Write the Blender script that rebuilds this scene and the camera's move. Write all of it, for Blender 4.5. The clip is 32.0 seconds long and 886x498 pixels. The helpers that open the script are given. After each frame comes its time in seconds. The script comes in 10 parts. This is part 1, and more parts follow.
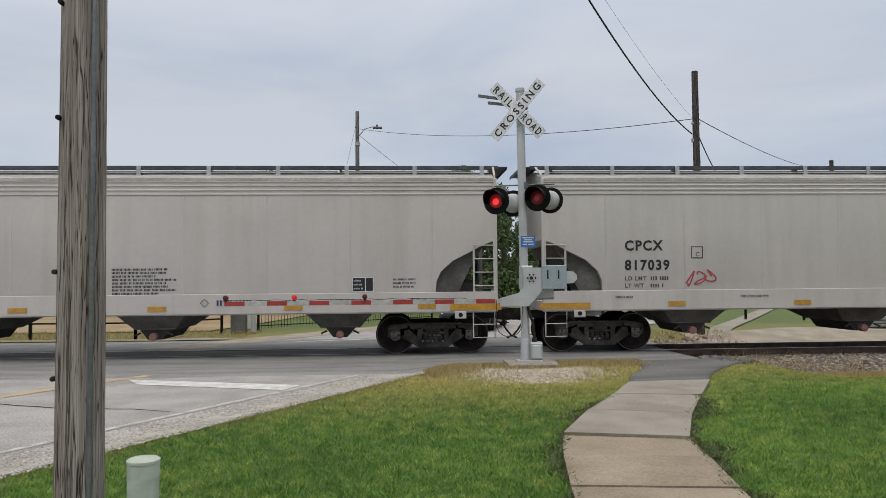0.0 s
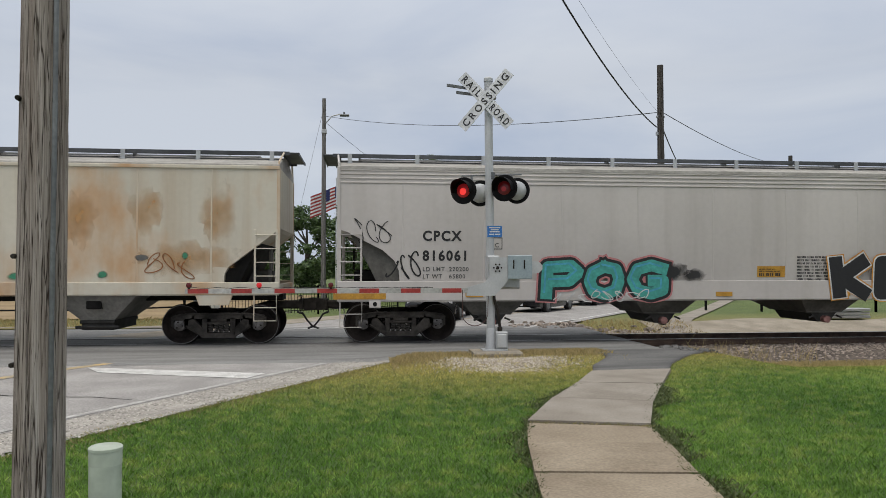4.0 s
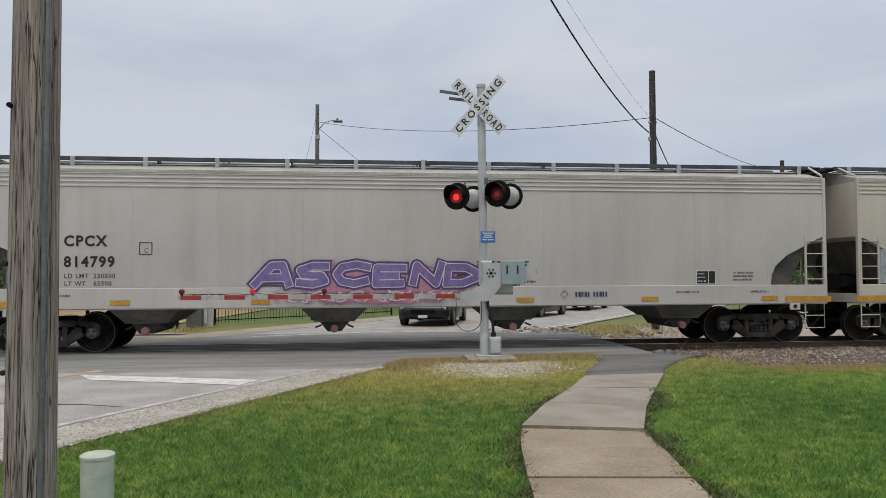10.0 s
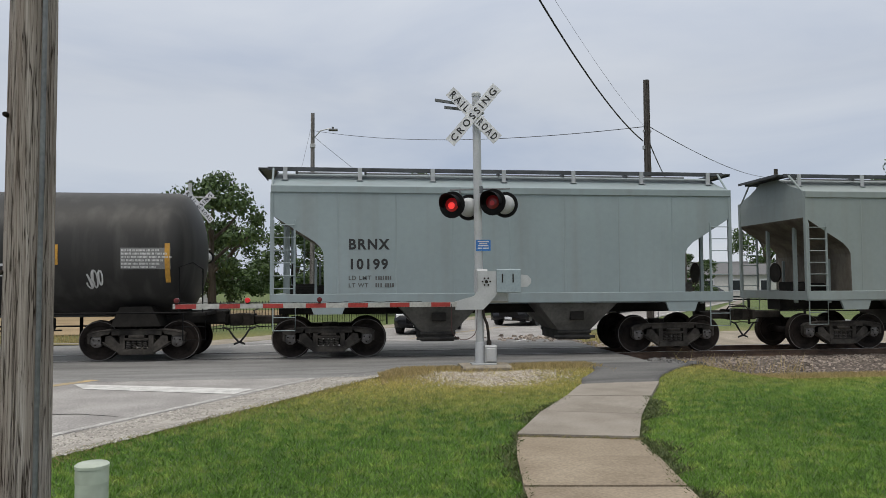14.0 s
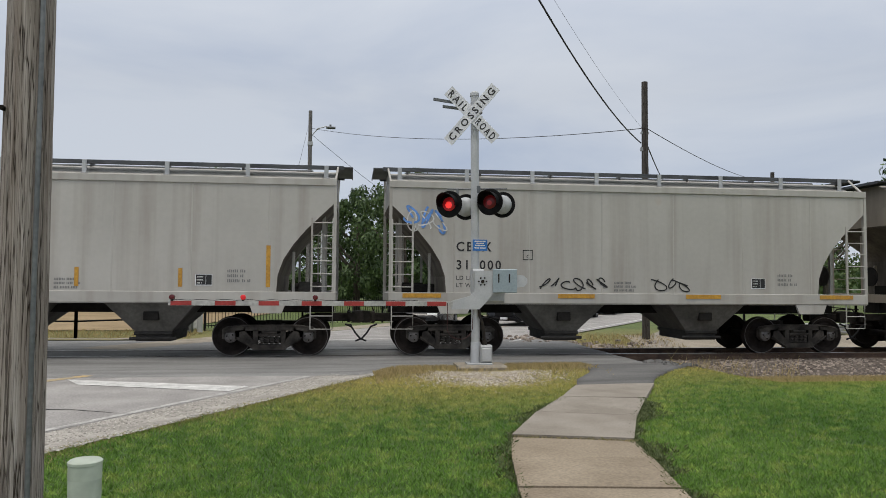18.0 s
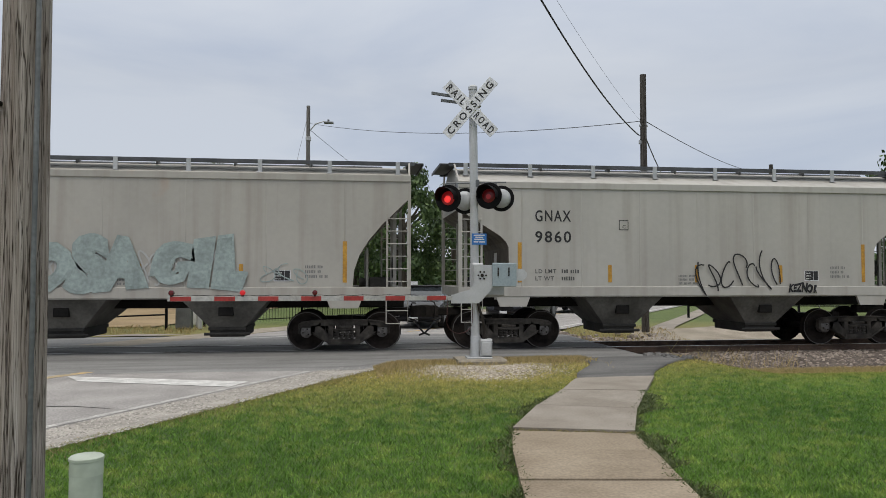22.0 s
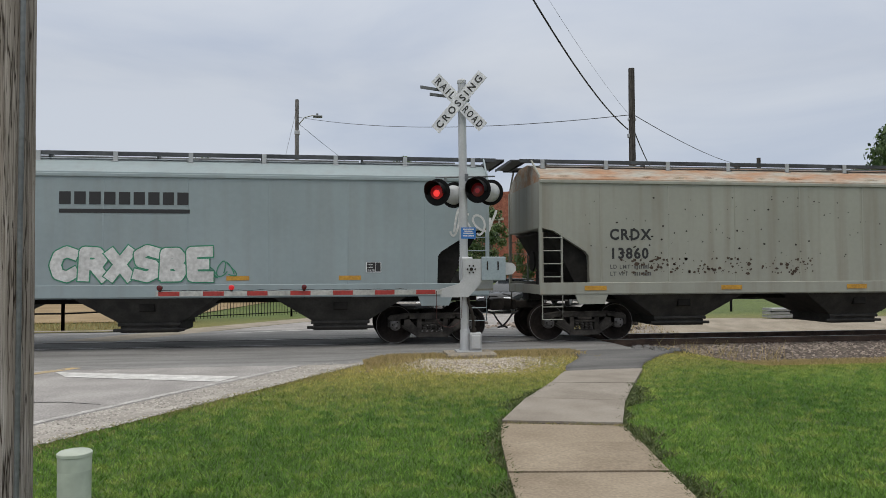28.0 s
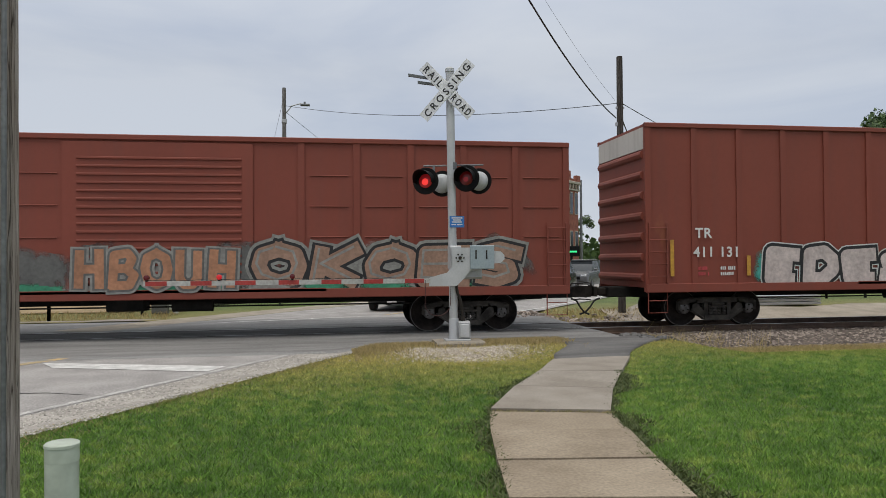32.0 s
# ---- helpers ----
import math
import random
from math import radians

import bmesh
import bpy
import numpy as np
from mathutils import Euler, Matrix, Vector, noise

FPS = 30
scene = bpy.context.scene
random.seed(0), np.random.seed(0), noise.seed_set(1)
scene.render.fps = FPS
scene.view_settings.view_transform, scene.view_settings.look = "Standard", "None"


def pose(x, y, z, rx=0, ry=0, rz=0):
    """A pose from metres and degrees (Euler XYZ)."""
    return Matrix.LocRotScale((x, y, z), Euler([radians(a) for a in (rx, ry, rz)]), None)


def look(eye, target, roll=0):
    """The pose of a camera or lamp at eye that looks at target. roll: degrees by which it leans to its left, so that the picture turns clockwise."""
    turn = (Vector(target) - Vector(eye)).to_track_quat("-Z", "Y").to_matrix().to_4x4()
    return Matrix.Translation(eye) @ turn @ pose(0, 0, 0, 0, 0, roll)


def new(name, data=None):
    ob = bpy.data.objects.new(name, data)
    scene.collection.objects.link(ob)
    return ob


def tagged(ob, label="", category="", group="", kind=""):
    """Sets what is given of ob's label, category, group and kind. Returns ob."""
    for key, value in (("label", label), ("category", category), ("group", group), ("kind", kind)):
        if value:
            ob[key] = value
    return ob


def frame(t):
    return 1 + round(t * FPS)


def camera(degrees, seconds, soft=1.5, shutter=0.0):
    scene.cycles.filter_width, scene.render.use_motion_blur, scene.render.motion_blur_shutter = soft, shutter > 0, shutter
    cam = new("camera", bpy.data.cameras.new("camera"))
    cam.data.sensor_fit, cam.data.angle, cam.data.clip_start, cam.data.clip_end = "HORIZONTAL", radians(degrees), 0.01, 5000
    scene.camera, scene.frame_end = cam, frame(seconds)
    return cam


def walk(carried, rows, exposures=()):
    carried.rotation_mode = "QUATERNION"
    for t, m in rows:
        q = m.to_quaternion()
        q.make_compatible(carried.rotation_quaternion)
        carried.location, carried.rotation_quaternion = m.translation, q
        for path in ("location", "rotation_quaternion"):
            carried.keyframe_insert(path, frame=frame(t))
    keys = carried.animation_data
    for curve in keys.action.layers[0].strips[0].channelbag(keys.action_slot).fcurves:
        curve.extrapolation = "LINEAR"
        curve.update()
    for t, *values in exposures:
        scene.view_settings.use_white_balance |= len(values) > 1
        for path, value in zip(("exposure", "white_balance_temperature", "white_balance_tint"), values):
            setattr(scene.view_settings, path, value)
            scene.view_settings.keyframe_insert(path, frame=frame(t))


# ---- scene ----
cam = camera(62.8, 32.0, soft=0.7)
PATH = [
    (0, (0.007, 0.031, 1.752), (0.122, 2.026, 1.838), -0.5),
    (0.5, (0.011, 0.032, 1.752), (0.119, 2.027, 1.848), -0.8),
    (1, (0.006, 0.03, 1.754), (0.102, 2.025, 1.851), -0.9),
    (1.5, (0.009, 0.034, 1.757), (0.095, 2.03, 1.861), -1.3),
    (2, (0.008, 0.033, 1.758), (0.092, 2.028, 1.859), -1.6),
    (2.5, (0.009, 0.017, 1.746), (0.116, 2.012, 1.843), -1.3),
    (3, (0.01, 0.01, 1.747), (0.171, 2.002, 1.834), -1.0),
    (3.5, (-0.001, 0.01, 1.747), (0.199, 1.999, 1.816), -0.6),
    (4, (-0.007, 0.016, 1.743), (0.201, 2.005, 1.8), 0.0),
    (4.5, (-0.009, 0.019, 1.744), (0.198, 2.008, 1.794), 0.4),
    (6.5, (0.004, 0.005, 1.749), (0.184, 1.996, 1.804), -0.3),
    (7, (0.009, 0.006, 1.748), (0.197, 1.995, 1.816), -0.4),
    (7.5, (0.005, 0.011, 1.743), (0.199, 2.0, 1.818), -0.4),
    (8, (0.002, 0.012, 1.743), (0.22, 1.998, 1.815), -0.3),
    (8.5, (0.001, 0.008, 1.743), (0.218, 1.995, 1.814), -0.4),
    (9, (-0.001, 0.002, 1.745), (0.213, 1.99, 1.814), -0.2),
    (9.5, (-0.003, 0.007, 1.745), (0.214, 1.994, 1.812), -0.2),
    (10, (-0.001, 0.005, 1.745), (0.224, 1.991, 1.817), -0.2),
    (10.5, (0.002, 0.001, 1.746), (0.226, 1.987, 1.815), -0.2),
    (11, (0.001, -0.002, 1.745), (0.227, 1.984, 1.815), -0.3),
    (11.5, (0.005, -0.005, 1.749), (0.239, 1.98, 1.823), -0.2),
    (12, (-0.002, -0.004, 1.751), (0.236, 1.98, 1.832), -0.3),
    (12.5, (-0.007, -0.009, 1.746), (0.23, 1.975, 1.835), -0.3),
    (13, (-0.003, -0.013, 1.747), (0.23, 1.971, 1.844), -0.3),
    (13.5, (-0.003, -0.011, 1.747), (0.233, 1.973, 1.841), -0.3),
    (15.5, (-0.007, -0.006, 1.745), (0.234, 1.977, 1.845), -0.2),
    (16, (-0.009, -0.003, 1.748), (0.231, 1.98, 1.846), -0.1),
    (16.5, (-0.015, 0.006, 1.747), (0.225, 1.989, 1.845), -0.1),
    (17, (-0.015, 0.003, 1.741), (0.232, 1.985, 1.835), 0.2),
    (17.5, (-0.015, 0.004, 1.747), (0.231, 1.987, 1.838), 0.4),
    (18, (-0.01, 0.006, 1.748), (0.238, 1.988, 1.841), 0.4),
    (18.5, (-0.015, 0.001, 1.75), (0.233, 1.983, 1.846), 0.3),
    (19, (-0.009, 0.001, 1.751), (0.239, 1.983, 1.847), 0.3),
    (19.5, (-0.001, 0.003, 1.749), (0.242, 1.985, 1.843), 0.5),
    (20, (-0.004, 0.006, 1.744), (0.236, 1.989, 1.841), 0.3),
    (20.5, (-0.007, 0.011, 1.739), (0.231, 1.995, 1.829), 0.1),
    (21, (-0.006, 0.011, 1.743), (0.235, 1.994, 1.827), -0.0),
    (21.5, (-0.009, 0.006, 1.744), (0.236, 1.989, 1.829), -0.1),
    (22, (-0.015, 0.017, 1.741), (0.236, 1.999, 1.819), 0.0),
    (22.5, (-0.023, 0.02, 1.741), (0.236, 2.001, 1.813), 0.1),
    (23, (-0.027, 0.018, 1.74), (0.242, 1.998, 1.807), 0.2),
    (23.5, (-0.027, 0.023, 1.743), (0.25, 2.002, 1.808), 0.1),
    (24, (-0.023, 0.015, 1.742), (0.264, 1.993, 1.807), 0.0),
    (24.5, (-0.021, 0.008, 1.741), (0.273, 1.986, 1.804), -0.0),
    (25, (-0.018, 0.004, 1.74), (0.282, 1.981, 1.801), 0.1),
    (25.5, (-0.02, 0.01, 1.741), (0.284, 1.986, 1.796), 0.2),
    (27.5, (-0.01, 0.013, 1.743), (0.27, 1.993, 1.802), 0.1),
    (28, (-0.006, 0.0, 1.744), (0.273, 1.98, 1.805), -0.2),
    (28.5, (-0.007, -0.001, 1.741), (0.269, 1.979, 1.803), -0.3),
    (29, (-0.003, 0.0, 1.739), (0.272, 1.98, 1.799), -0.3),
    (29.5, (-0.007, 0.004, 1.742), (0.275, 1.983, 1.8), -0.4),
    (30, (-0.003, 0.016, 1.741), (0.284, 1.995, 1.791), -0.4),
    (30.5, (-0.011, 0.012, 1.737), (0.299, 1.987, 1.782), -0.3),
    (31, (-0.012, 0.016, 1.738), (0.306, 1.99, 1.773), -0.2),
    (31.5, (-0.012, 0.012, 1.744), (0.302, 1.987, 1.776), -0.2),
    (32, (-0.006, 0.006, 1.744), (0.304, 1.981, 1.774), -0.4),
]
walk(cam, [(t, look(eye, to, roll)) for t, eye, to, roll in PATH])

# ---- world, sun and exposure ----
world = bpy.data.worlds.new("overcast_sky")
scene.world = world
world.use_nodes = True
wn, wl = world.node_tree.nodes, world.node_tree.links
wn.clear()
w_out = wn.new("ShaderNodeOutputWorld")
w_sky = wn.new("ShaderNodeTexSky")
w_sky.sky_type, w_sky.sun_disc = "NISHITA", False
SUN_ELEVATION, SUN_ROTATION = radians(68), radians(209)
w_sky.sun_elevation, w_sky.sun_rotation = SUN_ELEVATION, SUN_ROTATION
w_blue = wn.new("ShaderNodeBackground")
w_blue.inputs["Strength"].default_value = 0.11
wl.new(w_sky.outputs[0], w_blue.inputs["Color"])
w_co = wn.new("ShaderNodeTexCoord")
w_map = wn.new("ShaderNodeMapping")
w_map.inputs["Scale"].default_value = (1.0, 1.0, 3.4)
w_map.inputs["Location"].default_value = (0.3, 0.55, 0.1)
wl.new(w_co.outputs["Generated"], w_map.inputs["Vector"])
w_noise = wn.new("ShaderNodeTexNoise")
w_noise.inputs["Scale"].default_value, w_noise.inputs["Detail"].default_value = 2.1, 7.0
w_noise.inputs["Roughness"].default_value, w_noise.inputs["Distortion"].default_value = 0.52, 0.35
wl.new(w_map.outputs[0], w_noise.inputs["Vector"])
w_ramp = wn.new("ShaderNodeValToRGB")
w_ramp.color_ramp.elements[0].position, w_ramp.color_ramp.elements[0].color = 0.30, (0.41, 0.475, 0.605, 1)
w_ramp.color_ramp.elements[1].position, w_ramp.color_ramp.elements[1].color = 0.62, (0.605, 0.645, 0.715, 1)
wl.new(w_noise.outputs["Fac"], w_ramp.inputs["Fac"])
w_sep = wn.new("ShaderNodeSeparateXYZ")
wl.new(w_co.outputs["Generated"], w_sep.inputs[0])
w_up = wn.new("ShaderNodeMapRange")
w_up.inputs["From Min"].default_value, w_up.inputs["From Max"].default_value = 0.25, 1.0
w_up.inputs["To Min"].default_value, w_up.inputs["To Max"].default_value = 1.0, 2.35
wl.new(w_sep.outputs["Z"], w_up.inputs["Value"])
w_white = wn.new("ShaderNodeMapRange")
w_white.inputs["From Min"].default_value, w_white.inputs["From Max"].default_value = 0.20, 0.65
wl.new(w_sep.outputs["Z"], w_white.inputs["Value"])
w_zenith = wn.new("ShaderNodeMix")
w_zenith.data_type = "RGBA"
w_zenith.inputs[7].default_value = (0.595, 0.605, 0.608, 1)
wl.new(w_white.outputs[0], w_zenith.inputs[0])
wl.new(w_ramp.outputs[0], w_zenith.inputs[6])
w_cloud = wn.new("ShaderNodeBackground")
wl.new(w_zenith.outputs[2], w_cloud.inputs["Color"])
wl.new(w_up.outputs[0], w_cloud.inputs["Strength"])
w_mix = wn.new("ShaderNodeMixShader")
w_mix.inputs[0].default_value = 0.9
wl.new(w_blue.outputs[0], w_mix.inputs[1])
wl.new(w_cloud.outputs[0], w_mix.inputs[2])
wl.new(w_mix.outputs[0], w_out.inputs["Surface"])

sun_data = bpy.data.lights.new("sun", "SUN")
sun_data.energy, sun_data.angle, sun_data.color = 1.3, radians(25), (1.0, 0.93, 0.82)
sun = new("sun", sun_data)
sun.matrix_world = look((-12, -22, 62), (0, 0, 0))
scene.view_settings.exposure = 0.0


# ---- materials ----
def nodes_of(name, rough=0.7, metal=0.0):
    m = bpy.data.materials.new(name)
    m.use_nodes = True
    n, l = m.node_tree.nodes, m.node_tree.links
    b = n["Principled BSDF"]
    b.inputs["Roughness"].default_value, b.inputs["Metallic"].default_value = rough, metal
    return m, n, l, b


def noise_node(n, l, scale, stretch=(1, 1, 1), detail=4.0, shift=False):
    co = n.new("ShaderNodeTexCoord")
    mp = n.new("ShaderNodeMapping")
    mp.inputs["Scale"].default_value = stretch
    l.new(co.outputs["Object"], mp.inputs["Vector"])
    if shift:
        info = n.new("ShaderNodeObjectInfo")
        mul = n.new("ShaderNodeMath")
        mul.operation = "MULTIPLY"
        mul.inputs[1].default_value = 37.0
        l.new(info.outputs["Random"], mul.inputs[0])
        l.new(mul.outputs[0], mp.inputs["Location"])
    t = n.new("ShaderNodeTexNoise")
    t.inputs["Scale"].default_value, t.inputs["Detail"].default_value = scale, detail
    l.new(mp.outputs[0], t.inputs["Vector"])
    return t


def ramp_node(n, l, fac, stops):
    r = n.new("ShaderNodeValToRGB")
    e = r.color_ramp.elements
    while len(e) < len(stops):
        e.new(0.5)
    for k, (p, c) in enumerate(stops):
        e[k].position = p
        e[k].color = (*c, 1) if len(c) == 3 else c
    l.new(fac, r.inputs["Fac"])
    return r


def mix_node(n, l, fac, a, b, kind="MIX"):
    m = n.new("ShaderNodeMix")
    m.data_type, m.blend_type = "RGBA", kind
    for sock, v in ((m.inputs[0], fac), (m.inputs[6], a), (m.inputs[7], b)):
        if isinstance(v, (int, float)):
            sock.default_value = v
        elif isinstance(v, tuple):
            sock.default_value = (*v, 1)
        else:
            l.new(v, sock)
    return m.outputs[2]


def bump_node(n, l, b, height, strength=0.3, dist=0.01):
    u = n.new("ShaderNodeBump")
    u.inputs["Strength"].default_value, u.inputs["Distance"].default_value = strength, dist
    l.new(height, u.inputs["Height"])
    l.new(u.outputs[0], b.inputs["Normal"])


def mottled(name, c1, c2, scale=4.0, rough=0.7, metal=0.0, stretch=(1, 1, 1), fine=60.0, bump=0.2, dist=0.005, shift=True, lo=0.35, hi=0.65, spec=0.5, grit=0.2):
    """A surface of two colours at two scales, with fine relief."""
    m, n, l, b = nodes_of(name, rough, metal)
    b.inputs["Specular IOR Level"].default_value = spec
    big = noise_node(n, l, scale, stretch, 5.0, shift)
    small = noise_node(n, l, fine, stretch, 3.0, shift)
    base = ramp_node(n, l, big.outputs["Fac"], [(lo, c1), (hi, c2)])
    grain = ramp_node(n, l, small.outputs["Fac"], [(0.3, (1 - 1.1 * grit,) * 3), (0.7, (1 + 0.6 * grit,) * 3)])
    l.new(mix_node(n, l, 1.0, base.outputs[0], grain.outputs[0], "MULTIPLY"), b.inputs["Base Color"])
    if bump:
        bump_node(n, l, b, small.outputs["Fac"], bump, dist)
    return m


def paint(name, base, rust=0.0, dirt=0.25, rough=0.55, streak=(0.16, 0.12, 0.085), rust_c=(0.42, 0.20, 0.07), runs_from=0.48):
    """Railway paint: blotches, runs of dirt down the sheets, and rust where rust > 0."""
    m, n, l, b = nodes_of(name, rough, 0.0)
    b.inputs["Specular IOR Level"].default_value = 0.3
    big = noise_node(n, l, 0.55, (1, 1, 0.8), 5.0, True)
    dark = tuple(v * 0.86 for v in base)
    col = ramp_node(n, l, big.outputs["Fac"], [(0.3, dark), (0.7, base)]).outputs[0]
    runs = noise_node(n, l, 1.0, (3.2, 3.2, 0.16), 5.0, True)
    rmask = ramp_node(n, l, runs.outputs["Fac"], [(runs_from, (0, 0, 0)), (runs_from + 0.30, (dirt, dirt, dirt))]).outputs[0]
    col = mix_node(n, l, rmask, col, streak)
    if rust > 0:
        spots = noise_node(n, l, 0.8, (1.0, 1.0, 0.55), 8.0, True)
        k = 0.72 - 0.36 * rust
        smask = ramp_node(n, l, spots.outputs["Fac"], [(k, (0, 0, 0)), (k + 0.2, (0.75, 0.75, 0.75))]).outputs[0]
        col = mix_node(n, l, smask, col, rust_c)
    fine = noise_node(n, l, 9.0, (1, 1, 1), 6.0, True)
    speck = ramp_node(n, l, fine.outputs["Fac"], [(0.3, (0.965, 0.965, 0.965)), (0.7, (1.02, 1.02, 1.02))]).outputs[0]
    l.new(mix_node(n, l, 1.0, col, speck, "MULTIPLY"), b.inputs["Base Color"])
    wave = noise_node(n, l, 0.9, (1, 1, 0.5), 2.0, True)
    bump_node(n, l, b, wave.outputs["Fac"], 0.12, 0.03)
    return m


def plain(name, c, rough=0.6, metal=0.0):
    return mottled(name, tuple(v * 0.88 for v in c), c, 6.0, rough, metal, bump=0.0)


def glow(name, c, power):
    m, n, l, b = nodes_of(name, 0.3)
    b.inputs["Base Color"].default_value = (*c, 1)
    b.inputs["Emission Color"].default_value = (*c, 1)
    b.inputs["Emission Strength"].default_value = power
    return m


def lawn_material(name, lift=1.0, blade=False):
    m, n, l, b = nodes_of(name, 0.85)
    co = n.new("ShaderNodeTexCoord")
    sep = n.new("ShaderNodeSeparateXYZ")
    l.new(co.outputs["Object"], sep.inputs[0])
    big = noise_node(n, l, 0.45, (1, 1, 1), 6.0)
    mid = noise_node(n, l, 5.0, (1, 1, 1), 5.0)
    fine = noise_node(n, l, 70.0, (1, 1, 1), 3.0)
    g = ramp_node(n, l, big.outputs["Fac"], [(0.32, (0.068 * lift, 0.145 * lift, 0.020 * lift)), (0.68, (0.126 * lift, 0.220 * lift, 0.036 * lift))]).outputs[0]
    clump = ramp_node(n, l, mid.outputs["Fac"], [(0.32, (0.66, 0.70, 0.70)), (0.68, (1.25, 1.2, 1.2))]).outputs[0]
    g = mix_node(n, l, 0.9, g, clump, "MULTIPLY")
    # dry band along the asphalt and the ballast
    edge = n.new("ShaderNodeMapRange")
    edge.interpolation_type = "SMOOTHSTEP"
    edge.inputs["From Min"].default_value, edge.inputs["From Max"].default_value = 7.0, 13.2
    lush = n.new("ShaderNodeMapRange")
    lush.inputs["From Min"].default_value, lush.inputs["From Max"].default_value = 3.2, 5.2
    lush.inputs["To Min"].default_value, lush.inputs["To Max"].default_value = 0.0, 1.9
    l.new(sep.outputs["X"], lush.inputs["Value"])
    shifted = n.new("ShaderNodeMath")
    shifted.operation = "SUBTRACT"
    l.new(sep.outputs["Y"], shifted.inputs[0])
    l.new(lush.outputs[0], shifted.inputs[1])
    l.new(shifted.outputs[0], edge.inputs["Value"])
    ragged = n.new("ShaderNodeMath")
    ragged.operation = "MULTIPLY_ADD"
    ragged.inputs[1].default_value, ragged.inputs[2].default_value = 1.5, -0.75
    l.new(mid.outputs["Fac"], ragged.inputs[0])
    both = n.new("ShaderNodeMath")
    both.use_clamp = True
    l.new(edge.outputs[0], both.inputs[0])
    l.new(ragged.outputs[0], both.inputs[1])
    far = n.new("ShaderNodeMapRange")
    far.inputs["From Min"].default_value, far.inputs["From Max"].default_value = 23.0, 30.0
    far.inputs["To Min"].default_value, far.inputs["To Max"].default_value = 1.0, 0.2
    l.new(sep.outputs["Y"], far.inputs["Value"])
    dryness = n.new("ShaderNodeMath")
    dryness.operation = "MULTIPLY"
    l.new(both.outputs[0], dryness.inputs[0])
    l.new(far.outputs[0], dryness.inputs[1])
    col = mix_node(n, l, dryness.outputs[0], g, (0.34 * lift, 0.285 * lift, 0.088 * lift))
    speck = ramp_node(n, l, fine.outputs["Fac"], [(0.3, (0.6, 0.6, 0.6)), (0.7, (1.25, 1.25, 1.2))]).outputs[0]
    l.new(mix_node(n, l, 1.0, col, speck, "MULTIPLY"), b.inputs["Base Color"])
    if blade:
        geo = n.new("ShaderNodeNewGeometry")
        vary = ramp_node(n, l, geo.outputs["Random Per Island"], [(0.0, (0.45, 0.50, 0.48)), (0.6, (1.0, 1.0, 1.0)), (1.0, (1.3, 1.27, 1.4))]).outputs[0]
        col = mix_node(n, l, 1.0, col, vary, "MULTIPLY")
        l.new(col, b.inputs["Base Color"])
        b.inputs["Roughness"].default_value, b.inputs["Specular IOR Level"].default_value = 0.6, 0.3
    else:
        bump_node(n, l, b, fine.outputs["Fac"], 0.6, 0.02)
    return m


# ground is darker than the blades: shade between them is in its colour
M_LAWN_SHADED = lawn_material("lawn", 0.62)
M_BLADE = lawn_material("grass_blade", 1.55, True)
M_CONCRETE_ROAD = mottled("worn_concrete_road", (0.265, 0.25, 0.24), (0.36, 0.342, 0.328), 1.5, 0.85, fine=38, bump=0.5, grit=0.34)
M_ASPHALT = mottled("asphalt", (0.08, 0.078, 0.076), (0.145, 0.141, 0.137), 1.0, 0.85, stretch=(0.45, 1.7, 1), fine=60, bump=0.4, grit=0.35)
M_CROSSING = mottled("worn_crossing_asphalt", (0.165, 0.161, 0.157), (0.255, 0.25, 0.243), 1.0, 0.85, stretch=(0.45, 1.7, 1), fine=60, bump=0.4, grit=0.35)
M_SIDEWALK = mottled("pale_sidewalk_concrete", (0.215, 0.186, 0.153), (0.295, 0.262, 0.222), 1.6, 0.85, fine=50, bump=0.25)
M_SIDEWALK_B = mottled("tan_sidewalk_concrete", (0.205, 0.160, 0.110), (0.30, 0.245, 0.178), 1.3, 0.85, fine=40, bump=0.3)
M_SHOULDER = mottled("pale_gravel_shoulder", (0.27, 0.248, 0.222), (0.39, 0.36, 0.325), 2.0, 0.9, fine=28, bump=0.8, dist=0.02)
M_BALLAST = mottled("ballast_bed", (0.07, 0.056, 0.046), (0.15, 0.12, 0.10), 6.0, 0.9, fine=25, bump=1.0, dist=0.03)
M_DRIVE = mottled("tan_gravel", (0.245, 0.212, 0.165), (0.35, 0.305, 0.245), 1.4, 0.95, fine=30, bump=0.6, dist=0.02)
M_FIELD = mottled("stubble_field", (0.235, 0.165, 0.085), (0.32, 0.235, 0.13), 0.5, 0.95, fine=12, bump=0.5, dist=0.03)
M_WHITE_LINE = mottled("worn_white_marking", (0.46, 0.45, 0.435), (0.68, 0.67, 0.65), 5.0, 0.75, fine=40, bump=0.2, grit=0.3)
M_THIN_LINE = mottled("almost_worn_off_marking", (0.30, 0.288, 0.275), (0.52, 0.505, 0.485), 6.0, 0.8, fine=40, bump=0.2, grit=0.35)
M_SOIL = mottled("dark_soil", (0.035, 0.028, 0.02), (0.075, 0.06, 0.045), 12.0, 0.95, fine=60, bump=0.6)
M_YELLOW_LINE = mottled("worn_yellow_marking", (0.34, 0.285, 0.20), (0.52, 0.36, 0.15), 3.0, 0.7, fine=30, bump=0.1)
M_RAIL = mottled("rusty_rail", (0.07, 0.045, 0.035), (0.13, 0.085, 0.06), 4.0, 0.6, 0.4, fine=30)
M_RAIL_TOP = plain("polished_rail_head", (0.45, 0.44, 0.43), 0.3, 1.0)
